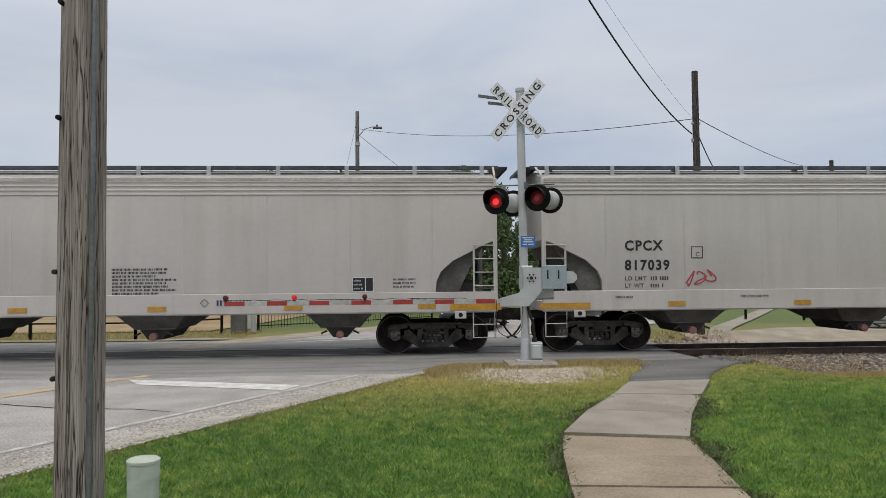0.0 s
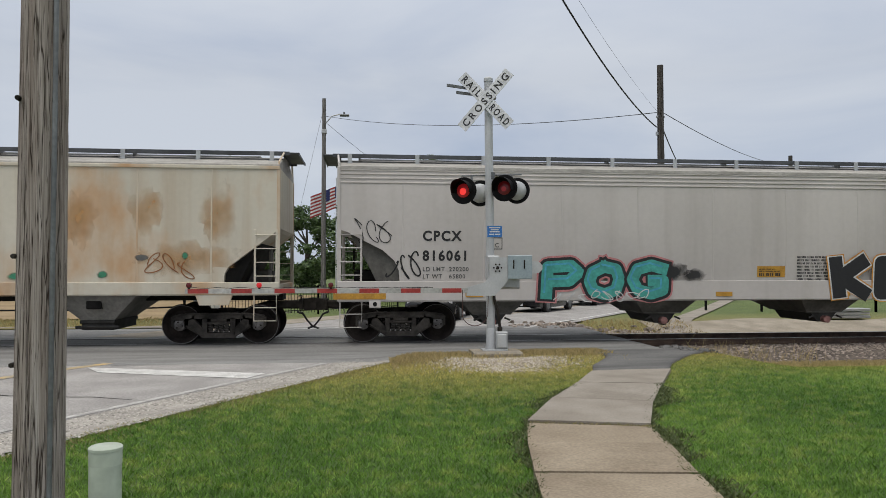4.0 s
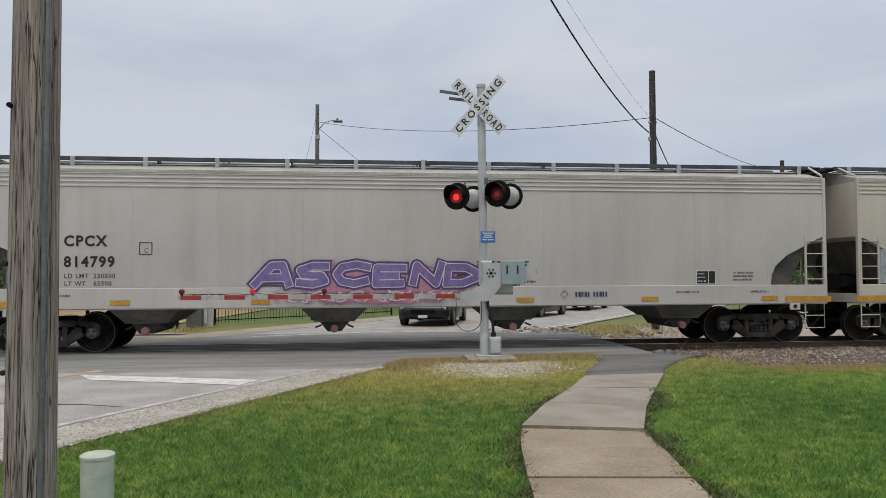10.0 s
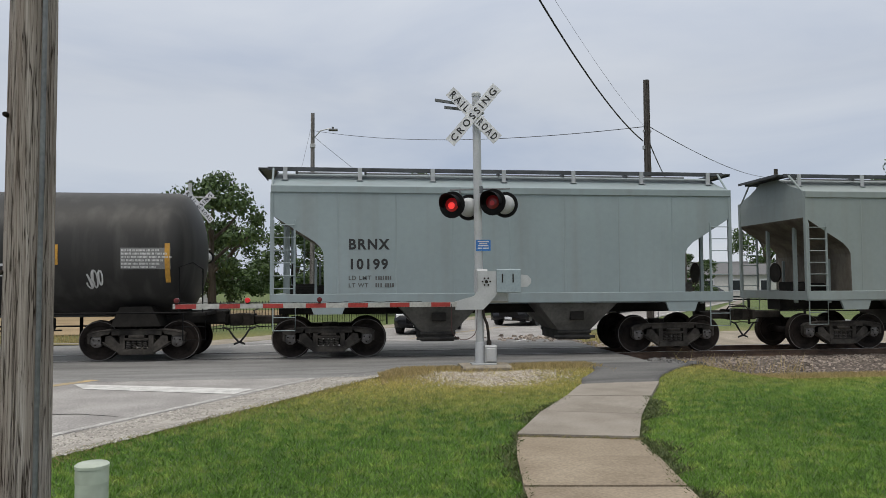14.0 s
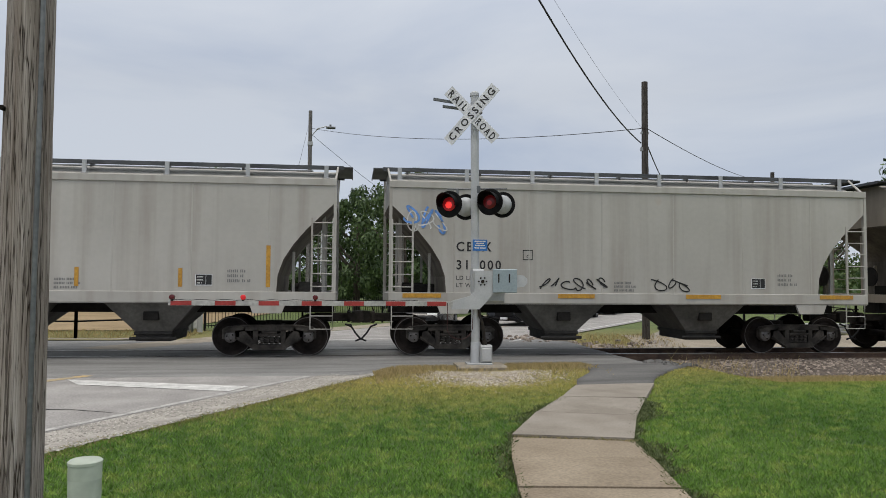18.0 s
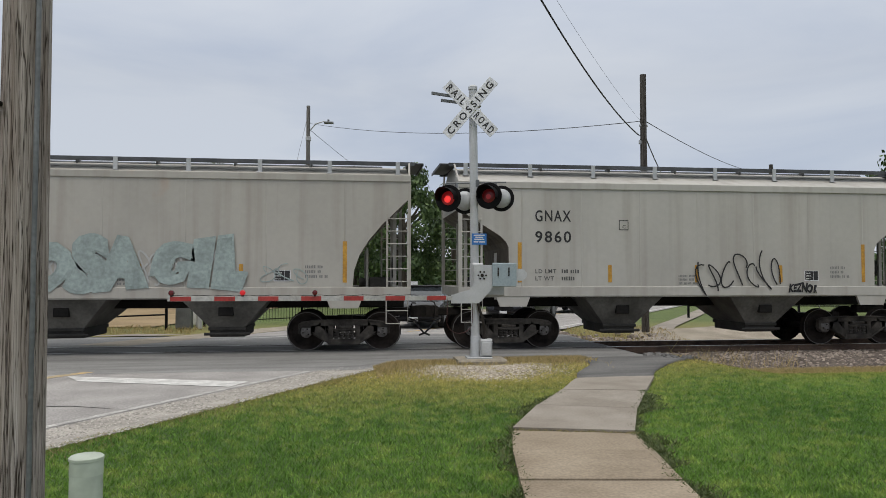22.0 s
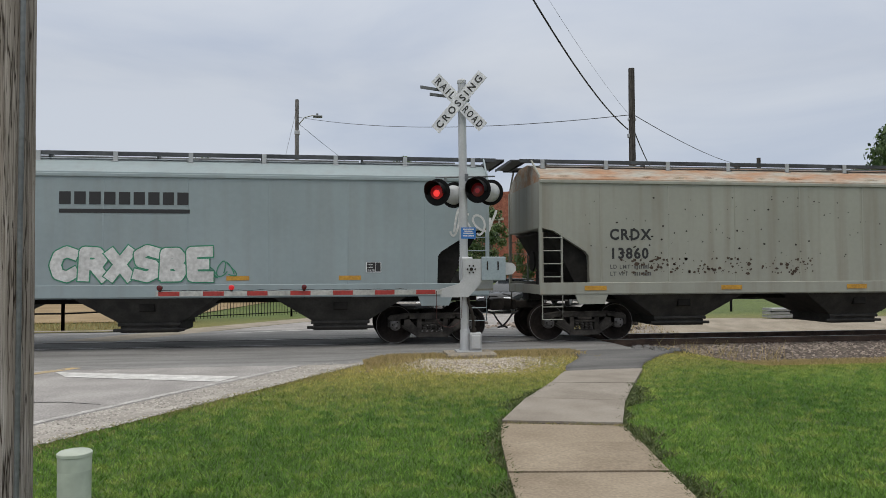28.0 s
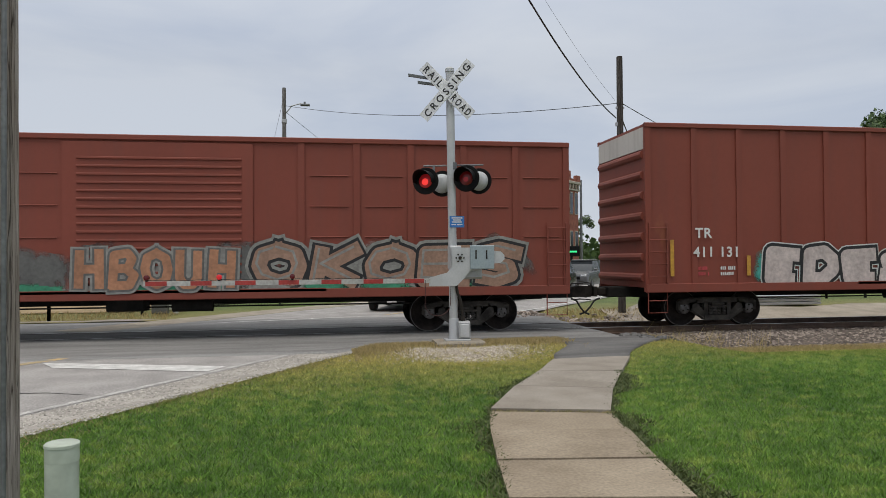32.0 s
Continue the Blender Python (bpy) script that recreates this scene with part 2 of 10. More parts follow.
M_TIE = mottled("creosoted_tie", (0.045, 0.035, 0.03), (0.09, 0.07, 0.055), 3.0, 0.9, fine=30, bump=0.5)
M_WHEEL = mottled("wheel_steel", (0.010, 0.0085, 0.008), (0.030, 0.024, 0.021), 3.0, 0.7, 0.0, fine=20, spec=0.08)
M_TREAD = plain("worn_wheel_rim", (0.14, 0.13, 0.125), 0.5, 0.2)
M_TRUCK = mottled("grimy_cast_steel", (0.010, 0.009, 0.008), (0.044, 0.038, 0.033), 2.5, 0.8, 0.0, fine=15, bump=0.3, spec=0.1)
M_BEARING = mottled("bearing_cap", (0.07, 0.066, 0.063), (0.16, 0.15, 0.145), 8.0, 0.5, 0.3, fine=20)
M_UNDER = mottled("dusty_underframe", (0.010, 0.0095, 0.009), (0.024, 0.022, 0.020), 2.0, 0.8, fine=14, bump=0.2, spec=0.15)
# chute greys hold grime plus the shade under the car's overhang
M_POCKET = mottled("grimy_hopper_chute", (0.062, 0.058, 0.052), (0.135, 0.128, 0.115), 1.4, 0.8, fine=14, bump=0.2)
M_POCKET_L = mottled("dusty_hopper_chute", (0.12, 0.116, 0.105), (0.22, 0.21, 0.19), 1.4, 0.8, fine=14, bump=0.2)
M_BOARD = mottled("galvanised_walkway", (0.042, 0.045, 0.050), (0.088, 0.093, 0.101), 2.0, 0.55, 0.3, fine=30)
M_GALV = mottled("galvanised_steel", (0.34, 0.35, 0.36), (0.43, 0.44, 0.45), 2.5, 0.45, 0.3, fine=30, bump=0.05, grit=0.06)
M_ALU = mottled("aluminium_casting", (0.42, 0.43, 0.44), (0.50, 0.51, 0.52), 3.0, 0.5, 0.2, fine=30, bump=0.05, grit=0.06)
M_BLACK = mottled("black_paint", (0.006, 0.006, 0.0065), (0.013, 0.013, 0.0135), 3.0, 0.6, fine=20, bump=0.05, spec=0.08)
M_RUBBER = plain("black_rubber", (0.016, 0.016, 0.016), 0.75)
M_SIGN = mottled("white_sign_sheet", (0.60, 0.61, 0.635), (0.69, 0.70, 0.725), 3.0, 0.4, fine=20, bump=0.0)
M_LETTER = plain("black_lettering", (0.018, 0.018, 0.02), 0.6)
M_LETTER_W = plain("white_lettering", (0.66, 0.66, 0.65), 0.6)
M_LETTER_Y = plain("yellow_lettering", (0.62, 0.38, 0.05), 0.6)
M_GREY_BAR = plain("faded_stencil", (0.20, 0.20, 0.20), 0.7)
M_STENCIL = plain("worn_black_stencil", (0.09, 0.09, 0.09), 0.7)
M_NAVY_BAR = plain("navy_stencil", (0.03, 0.045, 0.10), 0.6)
M_RED_BAR = plain("red_stencil", (0.38, 0.10, 0.09), 0.7)
M_REFLECT = mottled("yellow_reflector", (0.42, 0.215, 0.03), (0.54, 0.29, 0.035), 4.0, 0.45, fine=20, bump=0.0)
M_RED_TAPE = mottled("red_tape", (0.27, 0.028, 0.024), (0.36, 0.04, 0.034), 4.0, 0.4, fine=20, bump=0.0)
M_WHITE_TAPE = mottled("white_tape", (0.33, 0.33, 0.31), (0.44, 0.44, 0.42), 4.0, 0.4, fine=20, bump=0.0)
M_BLUE = plain("blue_sign", (0.03, 0.17, 0.5), 0.4)
M_LIT = glow("lit_red_lens", (0.24, 0.008, 0.010), 0.34)
M_LIT_CORE = glow("lamp_core", (0.85, 0.035, 0.03), 0.9)
M_DIM = plain("unlit_red_lens", (0.10, 0.008, 0.010), 0.2)
M_FADING = glow("fading_red_lens", (0.085, 0.004, 0.005), 0.22)
M_LAMP_ON = glow("lit_arm_lamp", (0.45, 0.012, 0.016), 0.45)
M_PEDESTAL = mottled("pale_green_plastic", (0.40, 0.445, 0.375), (0.425, 0.47, 0.40), 2.0, 0.5, fine=8, bump=0.05)
M_CONDUIT = mottled("grey_conduit", (0.11, 0.115, 0.12), (0.19, 0.20, 0.205), 2.0, 0.5, 0.3, fine=30)
M_MAROON_WIRE = plain("dull_red_cable", (0.06, 0.018, 0.015), 0.6)
M_WIRE = plain("wire_black", (0.012, 0.012, 0.013), 0.6)
M_BRICK = mottled("red_brick", (0.22, 0.07, 0.045), (0.33, 0.12, 0.075), 2.0, 0.85, fine=8, bump=0.3)
M_TRIM = plain("pale_stone_trim", (0.42, 0.38, 0.31), 0.8)
M_GLASS = plain("dark_window_glass", (0.03, 0.035, 0.04), 0.08)
M_PALE_WALL = plain("pale_siding", (0.55, 0.55, 0.53), 0.7)
M_ROOF = plain("grey_roofing", (0.14, 0.14, 0.145), 0.8)
M_BARK = mottled("tree_bark", (0.05, 0.04, 0.03), (0.10, 0.085, 0.065), 5.0, 0.9, stretch=(4, 4, 0.6), fine=25, bump=0.5)


def wood_pole(name, c1, c2, c3):
    """Weathered round timber: grey skin, brown streaks, long dark cracks."""
    m, n, l, b = nodes_of(name, 0.9)
    b.inputs["Specular IOR Level"].default_value = 0.15
    broad = noise_node(n, l, 2.0, (11, 11, 0.45), 6.0)
    grain = noise_node(n, l, 6.0, (22, 22, 0.5), 5.0)
    crack = noise_node(n, l, 2.6, (14, 14, 0.30), 3.0)
    thin = noise_node(n, l, 5.0, (17, 17, 0.24), 2.0)
    col = ramp_node(n, l, broad.outputs["Fac"], [(0.30, c1), (0.5, c2), (0.70, c3)]).outputs[0]
    g = ramp_node(n, l, grain.outputs["Fac"], [(0.33, (0.72, 0.70, 0.68)), (0.60, (1.10, 1.10, 1.11))]).outputs[0]
    col = mix_node(n, l, 1.0, col, g, "MULTIPLY")
    line = [(0.476, (1, 1, 1)), (0.491, (0.13, 0.11, 0.095)), (0.499, (0.13, 0.11, 0.095)), (0.512, (1, 1, 1))]
    hair = [(0.480, (1, 1, 1)), (0.492, (0.40, 0.37, 0.34)), (0.500, (0.40, 0.37, 0.34)), (0.512, (1, 1, 1))]
    k = ramp_node(n, l, crack.outputs["Fac"], line).outputs[0]
    h = ramp_node(n, l, thin.outputs["Fac"], hair).outputs[0]
    col = mix_node(n, l, 1.0, col, mix_node(n, l, 1.0, k, h, "MULTIPLY"), "MULTIPLY")
    l.new(col, b.inputs["Base Color"])
    bump_node(n, l, b, mix_node(n, l, 1.0, k, h, "MULTIPLY"), 0.6, 0.012)
    return m


M_POLE = wood_pole("weathered_pole", (0.225, 0.185, 0.16), (0.30, 0.262, 0.235), (0.385, 0.35, 0.325))
M_FARPOLE = wood_pole("dark_pole", (0.05, 0.044, 0.04), (0.085, 0.078, 0.072), (0.13, 0.122, 0.113))
M_GREYPOLE = wood_pole("grey_far_pole", (0.12, 0.115, 0.11), (0.19, 0.185, 0.18), (0.27, 0.265, 0.26))


def soft(mat):
    """A copy of a spray or stain colour that thins out towards its ragged rim."""
    name = "soft_" + mat.name
    stain = any(k in mat.name for k in ("rust", "dust", "stain", "smudge"))
    if name in bpy.data.materials:
        return bpy.data.materials[name]
    m = mat.copy()
    m.name = name
    n, l = m.node_tree.nodes, m.node_tree.links
    co = n.new("ShaderNodeTexCoord")
    mp = n.new("ShaderNodeMapping")
    mp.inputs["Location"].default_value = (-1, 0, -1)
    mp.inputs["Scale"].default_value = (2, 0, 2)
    l.new(co.outputs["Generated"], mp.inputs["Vector"])
    far = n.new("ShaderNodeVectorMath")
    far.operation = "LENGTH"
    l.new(mp.outputs[0], far.inputs[0])
    ragged = noise_node(n, l, 3.0, (1, 1, 0.8), 8.0)
    add = n.new("ShaderNodeMath")
    add.operation = "MULTIPLY_ADD"
    add.inputs[1].default_value = 1.5
    add.inputs[2].default_value = -0.75
    l.new(ragged.outputs["Fac"], add.inputs[0])
    edge = n.new("ShaderNodeMath")
    edge.operation = "SUBTRACT"
    l.new(far.outputs["Value"], edge.inputs[0])
    l.new(add.outputs[0], edge.inputs[1])
    a = ramp_node(n, l, edge.outputs[0], [(0.05, (0.55, 0.55, 0.55)), (0.95, (0, 0, 0))] if stain else [(0.50, (0.95, 0.95, 0.95)), (0.92, (0, 0, 0))])
    l.new(a.outputs[0], n["Principled BSDF"].inputs["Alpha"])
    return m


def leaf_material(name, c1, c2):
    m, n, l, b = nodes_of(name, 0.65)
    geo = n.new("ShaderNodeNewGeometry")
    col = ramp_node(n, l, geo.outputs["Random Per Island"], [(0.0, c1), (1.0, c2)]).outputs[0]
    l.new(col, b.inputs["Base Color"])
    b.inputs["Transmission Weight"].default_value = 0.0
    return m


M_LEAF = leaf_material("tree_leaf", (0.022, 0.05, 0.012), (0.075, 0.125, 0.03))
M_LEAF_B = leaf_material("tree_leaf_pale", (0.035, 0.07, 0.018), (0.11, 0.16, 0.045))
M_FRINGE = leaf_material("brown_grass", (0.13, 0.14, 0.04), (0.40, 0.32, 0.15))
M_GRIT = leaf_material("shoulder_grit", (0.17, 0.155, 0.135), (0.55, 0.52, 0.47))
M_EDGE_WEED = leaf_material("dark_edge_weed", (0.035, 0.06, 0.014), (0.13, 0.15, 0.05))
M_DRY = leaf_material("dry_grass", (0.22, 0.18, 0.07), (0.52, 0.40, 0.19))
M_STONE = leaf_material("ballast_stone", (0.07, 0.053, 0.043), (0.40, 0.335, 0.285))
M_WHITE_STONE = leaf_material("limestone_gravel", (0.17, 0.135, 0.095), (0.60, 0.54, 0.45))


# ---- mesh builder ----
class Build:
    """Collects vertices and faces, then becomes one mesh object."""

    def __init__(self):
        self.v, self.f, self.m = [], [], []

    def add(self, v, f, mi=0):
        k = len(self.v)
        self.v.extend(v)
        self.f.extend([tuple(i + k for i in q) for q in f])
        self.m.extend([mi] * len(f))
        return self

    def box(self, x0, x1, y0, y1, z0, z1, mi=0, c=0.0):
        """A box, with its long edges cut by c."""
        if c <= 0:
            v = [(x, y, z) for z in (z0, z1) for y in (y0, y1) for x in (x0, x1)]
            return self.add(v, [(0, 2, 3, 1), (4, 5, 7, 6), (0, 1, 5, 4), (1, 3, 7, 5), (3, 2, 6, 7), (2, 0, 4, 6)], mi)
        ring = [(y0 + c, z0), (y1 - c, z0), (y1, z0 + c), (y1, z1 - c), (y1 - c, z1), (y0 + c, z1), (y0, z1 - c), (y0, z0 + c)]
        v = [(x0, y, z) for y, z in ring] + [(x1, y, z) for y, z in ring]
        f = [(i, (i + 1) % 8, 8 + (i + 1) % 8, 8 + i) for i in range(8)]
        return self.add(v, f + [tuple(range(7, -1, -1)), tuple(range(8, 16))], mi)

    def prism(self, outline, y0, y1, mi=0):
        """An outline of (x, z) points, counter-clockwise seen from -y, pushed from y0 to y1."""
        k = len(outline)
        v = [(x, y0, z) for x, z in outline] + [(x, y1, z) for x, z in outline]
        f = [((i + 1) % k, i, k + i, k + (i + 1) % k) for i in range(k)]
        return self.add(v, f + [tuple(range(k)), tuple(range(2 * k - 1, k - 1, -1))], mi)

    def tube(self, pts, r, seg=8, mi=0, cap=True):
        """A round bar along points; r is one radius or one for each point."""
        pts = [Vector(p) for p in pts]
        rs = [r] * len(pts) if isinstance(r, (int, float)) else r
        v, f = [], []
        for i, p in enumerate(pts):
            d = (pts[min(i + 1, len(pts) - 1)] - pts[max(i - 1, 0)]).normalized()
            a = d.orthogonal().normalized() if abs(d.z) < 0.9 else Vector((1, 0, 0)).cross(d).normalized()
            if abs(d.z) < 0.9:
                a = Vector((0, 0, 1)).cross(d).normalized()
            b = d.cross(a)
            for k in range(seg):
                t = 2 * math.pi * k / seg
                v.append(tuple(p + (a * math.cos(t) + b * math.sin(t)) * rs[i]))
        for i in range(len(pts) - 1):
            for k in range(seg):
                q = (k + 1) % seg
                f.append((i * seg + k, i * seg + q, (i + 1) * seg + q, (i + 1) * seg + k))
        if cap:
            f.append(tuple(range(seg - 1, -1, -1)))
            f.append(tuple(range((len(pts) - 1) * seg, len(pts) * seg)))
        return self.add(v, f, mi)

    def lathe(self, profile, centre=(0, 0, 0), axis="y", seg=24, mi=0, cap=True):
        """A turned shape: profile of (distance along the axis, radius)."""
        v, f = [], []
        cx, cy, cz = centre
        for a, r in profile:
            for k in range(seg):
                t = 2 * math.pi * k / seg
                c, s = r * math.cos(t), r * math.sin(t)
                v.append({"y": (cx + c, cy + a, cz + s), "z": (cx + c, cy + s, cz + a), "x": (cx + a, cy + c, cz + s)}[axis])
        for i in range(len(profile) - 1):
            for k in range(seg):
                q = (k + 1) % seg
                f.append((i * seg + k, (i + 1) * seg + k, (i + 1) * seg + q, i * seg + q))
        if cap:
            f.append(tuple(range(seg)))
            f.append(tuple(range(len(profile) * seg - 1, (len(profile) - 1) * seg - 1, -1)))
        return self.add(v, f, mi)

    def mesh(self, name, mats, smooth=False):
        me = bpy.data.meshes.new(name)
        me.from_pydata(self.v, [], self.f)
        for m in mats if isinstance(mats, (list, tuple)) else [mats]:
            me.materials.append(m)
        if any(self.m):
            me.polygons.foreach_set("material_index", self.m)
        if smooth:
            me.shade_smooth()
            me.set_sharp_from_angle(angle=radians(40))
        return me


def part(name, b, mat, parent=None, label="", smooth=False, m=None):
    """One mesh object under a thing or a part; b is a Build or a mesh."""
    me = b.mesh(name, mat, smooth) if isinstance(b, Build) else b
    ob = new(name, me)
    if not isinstance(b, Build) and mat is not None and ob.material_slots:
        ob.material_slots[0].link = "OBJECT"
        ob.material_slots[0].material = mat
    ob.parent = parent
    if m is not None:
        ob.matrix_basis = m
    if label:
        ob["label"] = label
    return ob


def thing(name, label, category, m=None, group="", kind=""):
    ob = new(name)
    ob.empty_display_size = 0.2
    if m is not None:
        ob.matrix_basis = m
    return tagged(ob, label, category, group, kind)


LETTERS = {}


def text_mesh(words, size, offset=0.0, shear=0.0, spacing=1.0, extrude=0.0, bold=False):
    """Flat lettering in the built-in font as (vertices, faces); x to the right, y up, its left foot at the origin."""
    key = (words, size, offset, shear, spacing)
    if key not in LETTERS:
        cu = bpy.data.curves.new("lettering", "FONT")
        cu.body, cu.size, cu.offset, cu.shear, cu.space_character = words, size, offset, shear, spacing
        cu.resolution_u = 3
        ob = bpy.data.objects.new("lettering", cu)
        me = bpy.data.meshes.new_from_object(ob)
        LETTERS[key] = ([tuple(v.co) for v in me.vertices], [tuple(p.vertices) for p in me.polygons])
        bpy.data.objects.remove(ob)
        bpy.data.curves.remove(cu)
        bpy.data.meshes.remove(me)
    return LETTERS[key]


# ---- ground, roads and track ----
TRACK_Y = 18.43


def smooth(a, b, t):
    t = min(1.0, max(0.0, (t - a) / (b - a)))
    return t * t * (3 - 2 * t)


def road_edge(y):
    return -0.75 + (y - 12.85) * 0.577


def gz(x, y):
    """Height of the bare ground; the rail heads lie at 0."""
    near = 0.10 + 0.08 * smooth(0.7, 1.5, x - road_edge(min(y, 13.0)))
    near -= 0.11 * math.exp(-((x - 2.4) ** 2) / 1.8 - ((y - 12.0) ** 2) / 0.8)
    near -= 0.08 * math.exp(-((x - 2.45) ** 2) / 0.7 - ((y - 13.75) ** 2) / 0.16)
    cross = near * (1 - smooth(12.6, 16.6, y)) - 0.014 * smooth(14.0, 16.6, y)
    lawn = near * (1 - smooth(10.2, 14.4, y)) - 0.22 * smooth(10.2, 14.4, y) - 0.16 * smooth(14.4, 15.4, y)
    lawn += 0.34 * smooth(22.0, 25.5, y)
    right = smooth(6.6, 7.3, x - 0.2 * (14.5 - min(y, 14.5)) * 0)
    left = smooth(15.5, 17.5, -x)
    side = max(right * smooth(10.0, 13.5, y + 0.6), left * smooth(12, 14, y))
    base = cross * (1 - side) + lawn * side
    return base - 0.05 * smooth(24, 34, y)


def spread(lo, hi, step, far):
    core = list(np.arange(lo, hi + step / 2, step))
    out, d = [], step
    a, b = lo, hi
    left, rightward = [], []
    while b < far:
        d *= 1.35
        a, b = a - d, b + d
        left.append(a)
        rightward.append(b)
    return left[::-1] + core + rightward


def sheet(name, us, ws, place, lift, mat, thick=0.0):
    """A surface laid on the ground: place(u, w) gives x, y."""
    b = Build()
    nu, nw = len(us), len(ws)
    for u in us:
        for w in ws:
            x, y = place(u, w)
            b.v.append((x, y, gz(x, y) + lift))
    for i in range(nu - 1):
        for j in range(nw - 1):
            b.f.append((i * nw + j, (i + 1) * nw + j, (i + 1) * nw + j + 1, i * nw + j + 1))
    if thick:
        rim = [j for j in range(nw)] + [i * nw + nw - 1 for i in range(1, nu)] + [(nu - 1) * nw + j for j in range(nw - 2, -1, -1)] + [i * nw for i in range(nu - 2, 0, -1)]
        k = len(b.v)
        b.v += [(b.v[i][0], b.v[i][1], b.v[i][2] - thick) for i in rim]
        for q in range(len(rim)):
            p = (q + 1) % len(rim)
            b.f.append((rim[q], rim[p], k + p, k + q))
    b.m = [0] * len(b.f)
    me = b.mesh(name, mat)
    if me.polygons[0].normal.z < 0:
        me.flip_normals()
    me.shade_smooth()
    return new(name, me)


def lerp(a, b, t):
    return a + (b - a) * t


def along(pts, t):
    """A point at t = 0..1 along a polyline, by its index."""
    s = t * (len(pts) - 1)
    i = min(int(s), len(pts) - 2)
    return tuple(lerp(p, q, s - i) for p, q in zip(pts[i], pts[i + 1]))


gxs, gys = spread(-16, 22, 0.4, 3500), spread(-4, 30, 0.4, 3500)
ground = sheet("ground", gxs, gys, lambda u, w: (u, w), -0.035, M_LAWN_SHADED)
tagged(ground, "mown green lawn with yellowed dry edges, ground darkened as shade between blades", "ground", kind="structure")

DX, DY = 0.5, 0.866
PX, PY = -0.866, 0.5


def on_road(s, w):
    return (-0.75 + DX * s + PX * w, 12.85 + DY * s + PY * w)


road = sheet("road", np.linspace(-45, 0.3, 60), np.linspace(-0.05, 11, 14), lambda s, w: on_road(s + w * -0.57 * smooth(-1.5, 0.3, s), w), 0.0, M_CONCRETE_ROAD)
tagged(road, "pale worn concrete road with a dark crack", "road", kind="structure")
shoulder = sheet("road_shoulder", np.linspace(-45, 1.6, 70), np.linspace(-1.0, 0.0, 5), lambda s, w: on_road(s * 1.0 + 0.0, w * (1.0 + 0.12 * math.sin(s * 2.1) + 0.08 * math.sin(s * 5.3))), -0.002, M_SHOULDER)
tagged(shoulder, "pale crushed gravel shoulder beside the road", "shoulder", kind="structure")
edge_line = sheet("edge_line", np.linspace(-45, 0.1, 60), [0.0, 0.11], on_road, 0.005, M_THIN_LINE)
tagged(edge_line, "worn white edge line on the road", "road marking", kind="structure")
stop_bar = sheet("stop_line", np.linspace(0, 1, 12), [0, 1], lambda u, w: (lerp(lerp(-4.66, -1.6, u), lerp(-4.28, -1.82, u), w), lerp(lerp(12.78, 11.78, u), lerp(12.16, 11.26, u), w)), 0.006, M_WHITE_LINE)
tagged(stop_bar, "white stop line across the lane", "road marking", kind="structure")
centre = sheet("centre_line", np.linspace(-40, -3.45, 40), [3.42, 3.64], lambda s, w: on_road(s + 2.02, w), 0.006, M_YELLOW_LINE)
tagged(centre, "worn yellow centre line", "road marking", kind="structure")
crack = sheet("road_crack", np.linspace(0, 1, 14), [0, 1], lambda u, w: (lerp(-6.6, -2.95, u), 10.75 - 1.2 * u + 0.07 * math.sin(9 * u) + 0.02 * math.sin(31 * u) + (0.012 + 0.028 * math.sin(3.1 * u)) * w), 0.004, M_UNDER)
tagged(crack, "dark open crack across the concrete slab", "crack", kind="structure")

near_edge = [(-20, 13.05), (-5.1, 13.1), (0.42, 13.08), (0.80, 13.72), (1.7, 14.16), (2.87, 14.42), (4.07, 14.54), (7.2, 14.45)]


def asphalt_near(x):
    for (a, p), (c, q) in zip(near_edge, near_edge[1:]):
        if x <= c:
            return lerp(p, q, (x - a) / (c - a))
    return near_edge[-1][1]


asphalt = sheet("crossing_asphalt", list(np.arange(-17, 7.21, 0.35)), np.linspace(0, 1, 24), lambda x, w: (x, lerp(asphalt_near(x), 22.4, w)), 0.004, M_CROSSING, 0.05)
tagged(asphalt, "dark patched asphalt over the level crossing", "asphalt", kind="structure")
path_l = [(3.50, 11.05), (3.72, 11.8), (4.28, 12.7), (4.42, 13.4), (4.25, 14.55)]
path_r = [(4.72, 11.05), (5.10, 11.8), (5.75, 12.7), (6.5, 13.6), (7.15, 14.6)]
apron = sheet("path_apron", np.linspace(0, 1, 16), np.linspace(0, 1, 10), lambda u, w: tuple(lerp(a, b, w) for a, b in zip(along(path_l, u), along(path_r, u))), 0.012, M_ASPHALT, 0.05)
tagged(apron, "dark asphalt ramp joining the sidewalk to the crossing", "asphalt", kind="structure")

# the sidewalk, slab by slab
walk_l = [(0.10, -3.4), (0.22, -2.4), (0.34, -1.4), (0.46, -0.4), (0.59, 0.6), (0.72, 1.6), (0.85, 2.6), (1.02, 3.6), (1.14, 4.6), (1.27, 5.49), (1.43, 6.45), (1.62, 7.32), (2.23, 8.64), (2.88, 9.80), (3.48, 11.04)]
walk_r = [(1.38, -3.6), (1.50, -2.6), (1.63, -1.6), (1.76, -0.6), (1.88, 0.4), (2.0, 1.4), (2.12, 2.4), (2.22, 3.4), (2.34, 4.4), (2.50, 5.33), (2.68, 6.30), (2.80, 7.02), (3.33, 8.26), (3.98, 9.55), (4.74, 11.02)]
sidewalk = thing("sidewalk", "tan concrete footpath of square slabs, bending towards the crossing", "sidewalk", kind="structure")
